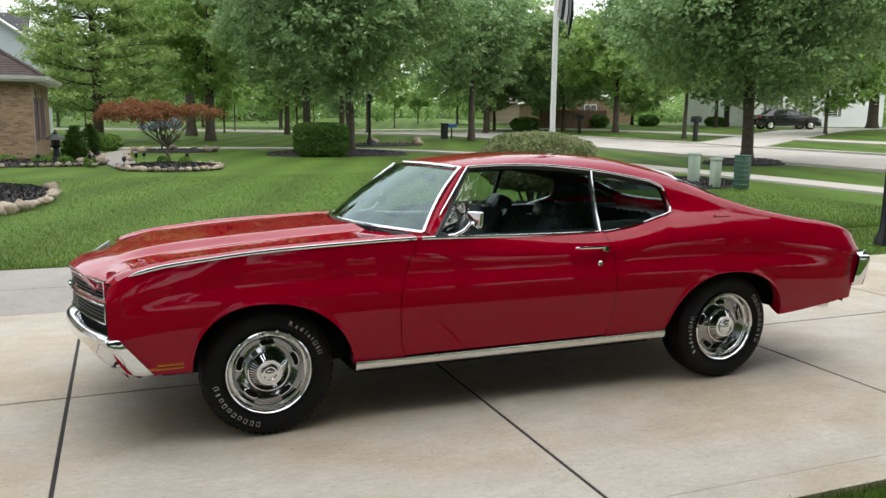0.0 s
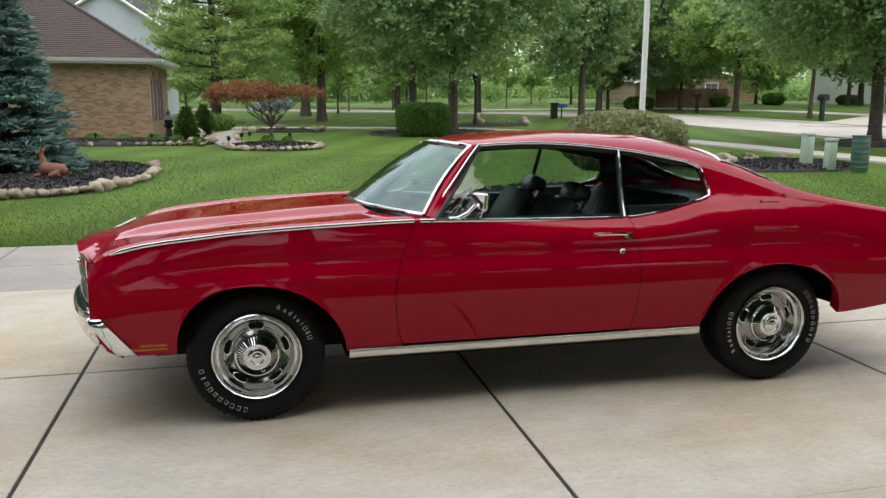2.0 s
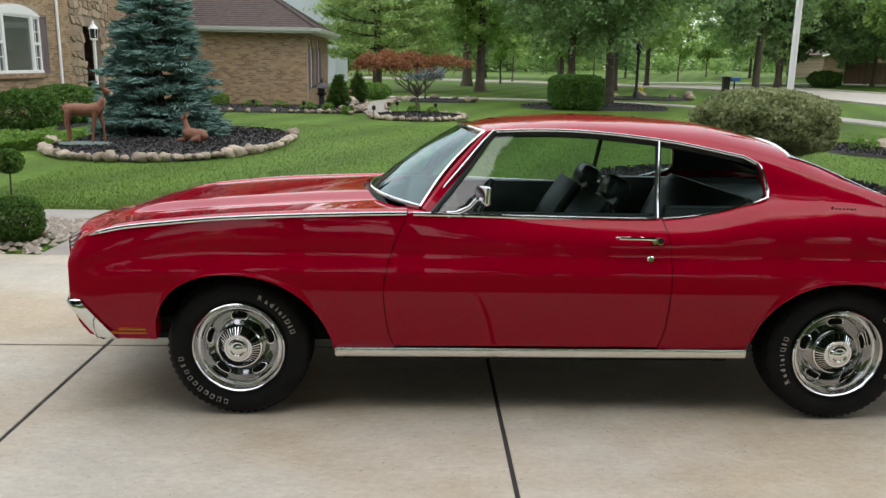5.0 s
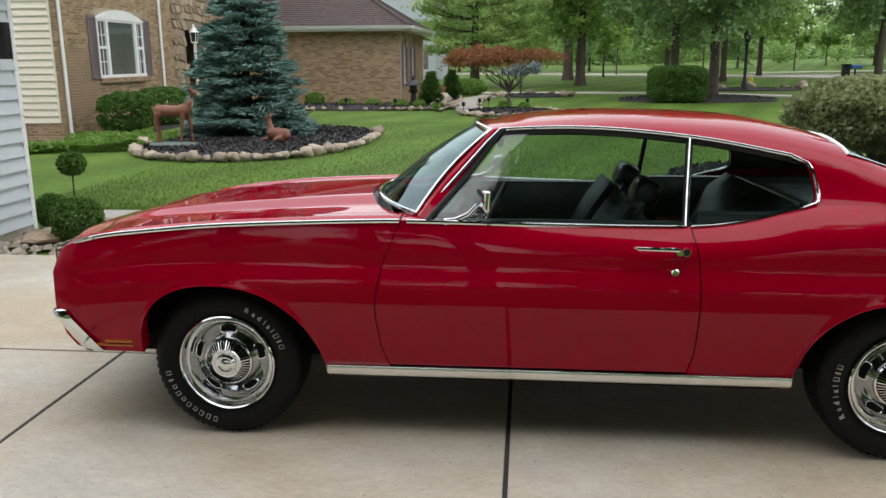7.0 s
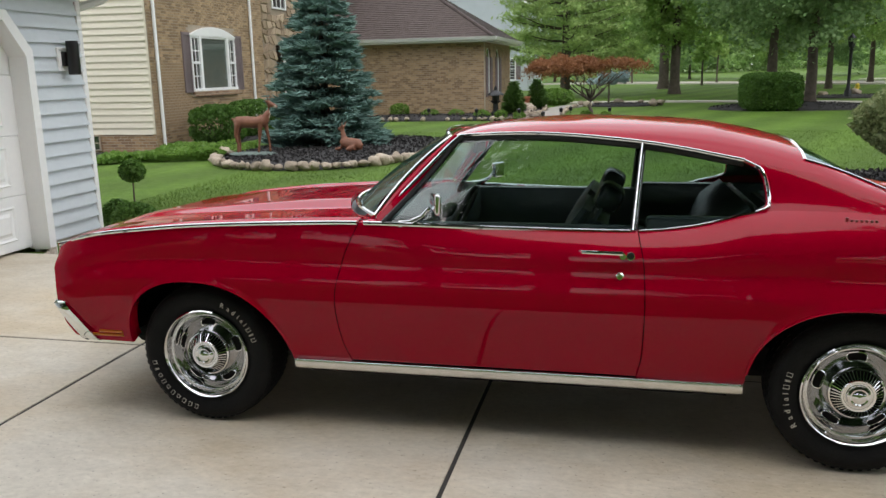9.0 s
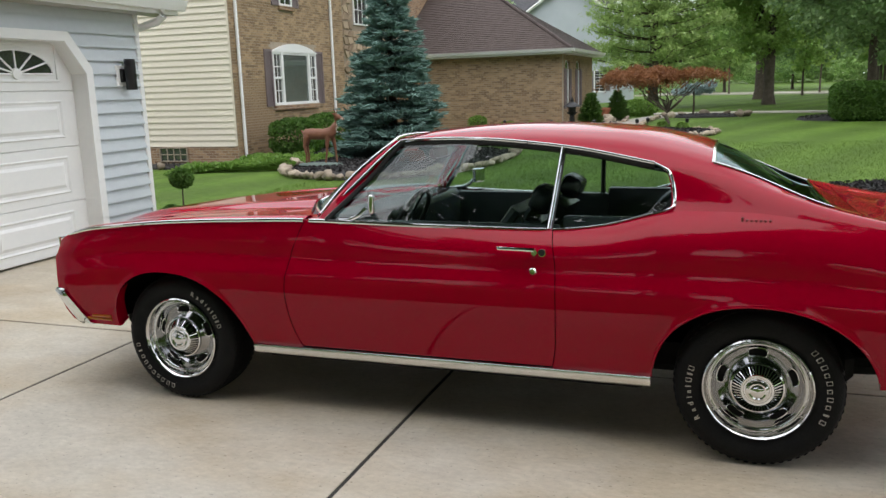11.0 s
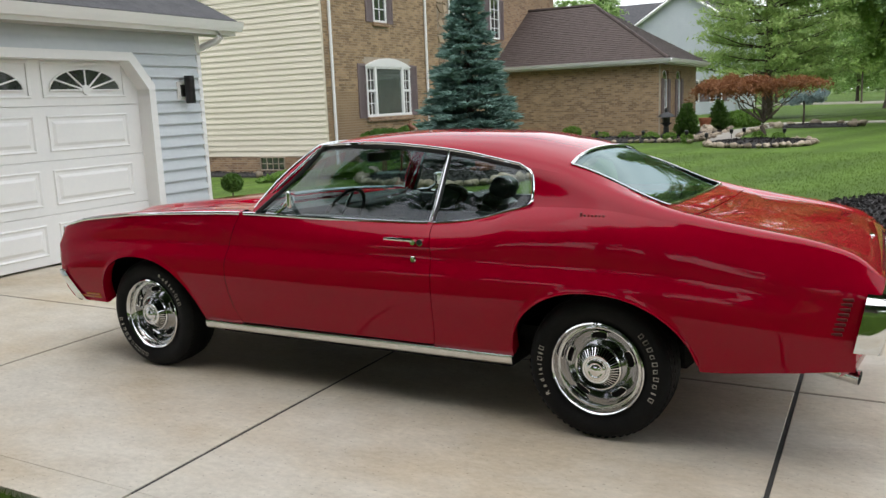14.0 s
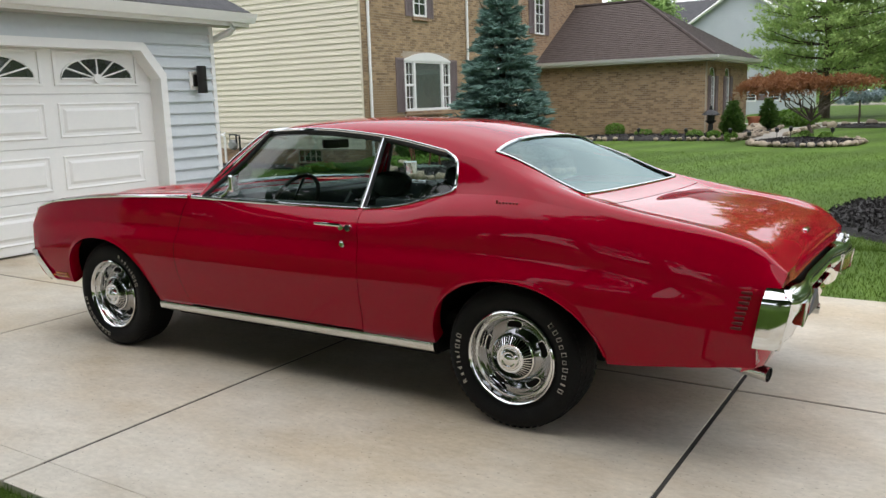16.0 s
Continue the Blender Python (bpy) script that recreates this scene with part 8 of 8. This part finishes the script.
hy = thing("fire_hydrant", "small yellow fire hydrant", "hydrant", pose(13.6, 43.5, -0.03) @ Matrix.Diagonal((0.68, 0.68, 0.68, 1)))
YEL = mat("yellow_paint", (0.6, 0.42, 0.03), (0.7, 0.5, 0.05), 6, rough=0.5)
part("barrel", lathe([(0.17, 0), (0.17, 0.06), (0.11, 0.08), (0.11, 0.55), (0.15, 0.57), (0.13, 0.68), (0.05, 0.76), (0, 0.78)], 14), YEL, hy)
part("outlet", tube([(-0.2, 0, 0.42), (0.2, 0, 0.42)], 0.06, 10), YEL, hy)

# stone lantern, pot, path lights
pg = thing("pagoda_lantern", "dark cast garden pagoda lantern", "lantern", pose(-2.5, 23.4, 0.06))
part("foot", lathe([(0.0, 0), (0.2, 0), (0.18, 0.1), (0.1, 0.16), (0.08, 0.4), (0.16, 0.46), (0.18, 0.5)], 6), STEELD, pg)
part("lantern_box", lathe([(0.12, 0.5), (0.13, 0.68), (0.0, 0.69)], 6), STEELD, pg)
part("roof", lathe([(0.30, 0.68), (0.24, 0.75), (0.09, 0.84), (0.05, 0.86), (0.06, 0.9), (0.02, 0.98), (0, 1.0)], 6), STEELD, pg)
pot = thing("flower_pot", "terracotta pot beside a cone evergreen", "pot", pose(-2.1, 28.1, 0.1))
part("pot", lathe([(0, 0), (0.17, 0), (0.24, 0.36), (0.27, 0.36), (0.27, 0.44), (0.23, 0.44), (0.2, 0.1)], 18), mat("terracotta", (0.32, 0.10, 0.05), (0.4, 0.15, 0.08), 9, rough=0.8), pot)
for i, (x, y) in enumerate(((-0.55, 19.9), (-0.2, 22.0), (0.05, 22.8), (1.3, 22.0), (-4.6, 22.5), (-2.9, 22.0), (-1.5, 21.8))):
    s = thing("path_light", "small black solar path light", "lamp", pose(x, y, 0.03), group="garden path lights")
    part("stake", tube([(0, 0, 0), (0, 0, 0.22)], 0.010, 6), STEELD, s)
    part("lantern", lathe([(0.02, 0.20), (0.05, 0.215), (0.058, 0.30), (0.07, 0.31), (0.02, 0.345), (0, 0.35)], 8), STEELD, s)

# gas meter on the cream wall
gm = thing("gas_meter", "grey gas meter with pipework at the wall", "gas meter", pose(-14.5, 13.95, -0.25))
MET = mat("meter_grey", (0.20, 0.21, 0.21), (0.28, 0.29, 0.29), 6, rough=0.5)
part("case", join(lathe([(0, -0.09), (0.12, -0.08), (0.16, -0.03), (0.16, 0.05), (0.12, 0.1), (0, 0.11)], 16, "y")), MET, gm).location = (0, 0, 0.55)
part("pipe", tube([(-0.12, 0, 0.62), (-0.12, 0, 0.86), (0.16, 0, 0.86), (0.16, 0.0, 0.62)], 0.03, 8), STEELD, gm)
part("pipe", tube([(0.30, 0, 0.0), (0.30, 0, 0.84), (0.18, 0, 0.84)], 0.03, 8), STEELD, gm)
part("conduit", tube([(-0.36, 0.02, 0.0), (-0.36, 0.02, 0.8), (-0.52, 0.04, 0.86), (-0.52, 0.2, 0.9)], 0.035, 8), WHITE, gm, "white plastic conduit")
part("regulator", lathe([(0, -0.05), (0.09, -0.04), (0.1, 0.0), (0.05, 0.04), (0.03, 0.1), (0, 0.1)], 14), MET, gm).location = (-0.62, 0.0, 0.95)


def make_sedan():
    """A modern black saloon, far off."""
    s = thing("sedan_car", "black four-door sedan parked on a drive", "car", pose(42.5, 39.9, land(42.5, 39.9) + 0.02, 0, 0, -20))
    pm = mat("black_car_paint", (0.006, 0.006, 0.007), (0.012, 0.012, 0.013), 4, rough=0.2, coat=0.5)
    top = line((-2.25, 0.72), (-2.15, 0.98), (-1.75, 1.04), (-1.2, 1.32), (-0.4, 1.45), (0.3, 1.42), (0.95, 1.08), (1.3, 0.98), (2.0, 0.82), (2.25, 0.6))
    half = line((-2.25, 0.72), (-1.8, 0.86), (0, 0.89), (1.8, 0.86), (2.25, 0.66))
    rows = []
    for x in np.linspace(-2.25, 2.25, 46):
        zt, w = top(x), half(x)
        belt = min(0.95, zt)
        lowz = 0.24
        for c, on in ((-1.38, 1), (1.38, 1)):
            d = abs(x - c)
            if d < 0.37:
                lowz = max(lowz, 0.30 + math.sqrt(0.37**2 - d * d) * 0.98)
        up = max(zt - belt, 0)
        ctl = [(0, zt), (0.45 * w, zt), (0.72 * w if up > 0.1 else 0.9 * w, zt - 0.04 - 0.1 * up), (w * 0.95, belt), (w, belt - 0.18), (w, lerp(belt, lowz, 0.7)), (w * 0.97, lowz)]
        h = bspline(ctl, 14)
        rows.append([(x, -y, z) for y, z in h[::-1]] + [(x, y, z) for y, z in h[1:]])
    part("body", grid(rows), pm, s)
    for sy in (-1, 1):
        for a, b in ((-1.15, -0.15), (-0.08, 0.75)):
            g = []
            for x in np.linspace(a, b, 8):
                zt = top(x)
                g.append([(x, sy * (half(x) * 0.955 - 0.24 * (z - 0.95)), z) for z in np.linspace(0.97, max(zt - 0.1, 1.0), 4)])
            part("side_window", grid(g), PANEG, s)
        part("tail_lamp", box((-2.26, sy * 0.66 - 0.16, 0.75), (-2.05, sy * 0.66 + 0.16, 0.92), 0.04, 2), TAILRED, s)
        part("headlamp", box((1.95, sy * 0.66 - 0.15, 0.62), (2.2, sy * 0.66 + 0.13, 0.76), 0.04, 2), LENS, s)
        for x in (-1.38, 1.38):
            wl_ = part("wheel", lathe([(0.2, -0.1), (0.3, -0.105), (0.32, -0.07), (0.32, 0.07), (0.3, 0.105), (0.2, 0.1)], 24, "y"), RUBBER, s)
            wl_.location = (x, sy * 0.79, 0.32)
            part("rim", lathe([(0.21, -0.09), (0.18, -0.06), (0.05, -0.07), (0, -0.08), (0, 0.08), (0.05, 0.07), (0.18, 0.06), (0.21, 0.09)], 20, "y"), STEEL, wl_)
    part("rear_plate", box((-2.275, -0.16, 0.72), (-2.25, 0.16, 0.82), 0.004), WHITE, s)


make_sedan()

# grass blades where the lawn comes near
rng = np.random.default_rng(8)
def blades(n, x0, x1, y0, y1, h, w, name, label, fade=1.0, fall=None):
    x, y = rng.uniform(x0, x1, n), y0 + (y1 - y0) * rng.random(n) ** fade
    if fall:
        x = fall[0] + 2.6 * rng.normal(size=n)
        y = y1 - np.abs(rng.normal(size=n)) * 1.1
        x = np.clip(x, x0, x1)
    keep = ~(((x - 5.3) / 2.2) ** 2 + ((y - 6.75) / 2.35) ** 2 < 1.0) & ~((x > 15) & (x < 16.3)) & ~(((x + 4.0) / 2.2) ** 2 + ((y - 12.3) / 3.5) ** 2 < 1.05)
    x, y = x[keep], y[keep]
    n = len(x)
    a = rng.random(n) * 6.283
    hh = h * (0.6 + 0.7 * rng.random(n))
    lx, ly = rng.normal(size=n) * 0.35 * hh, rng.normal(size=n) * 0.35 * hh
    z = np.array([land(p, q) for p, q in zip(x, y)]) - 0.038
    dx, dy = np.cos(a) * w / 2, np.sin(a) * w / 2
    V = np.stack([np.stack([x - dx, y - dy, z], 1), np.stack([x + dx, y + dy, z], 1), np.stack([x + lx, y + ly, z + hh], 1)], 1).reshape(-1, 3)
    tagged(fast(name, V, np.arange(3 * n).reshape(n, 3), GRASS), label, "grass", kind="stuff")


blades(90000, -3.3, 9.0, -8.5, -2.315, 0.042, 0.006, "grass", "short green grass blades beside the driveway", fall=(2.2, 2.6))
blades(150000, -4.5, 13.0, 4.44, 17.5, 0.036, 0.008, "grass", "short green grass blades on the lawn", 2.3)
blades(40000, 1.55, 12.0, 2.33, 4.6, 0.04, 0.007, "grass", "short green grass blades beside the driveway")
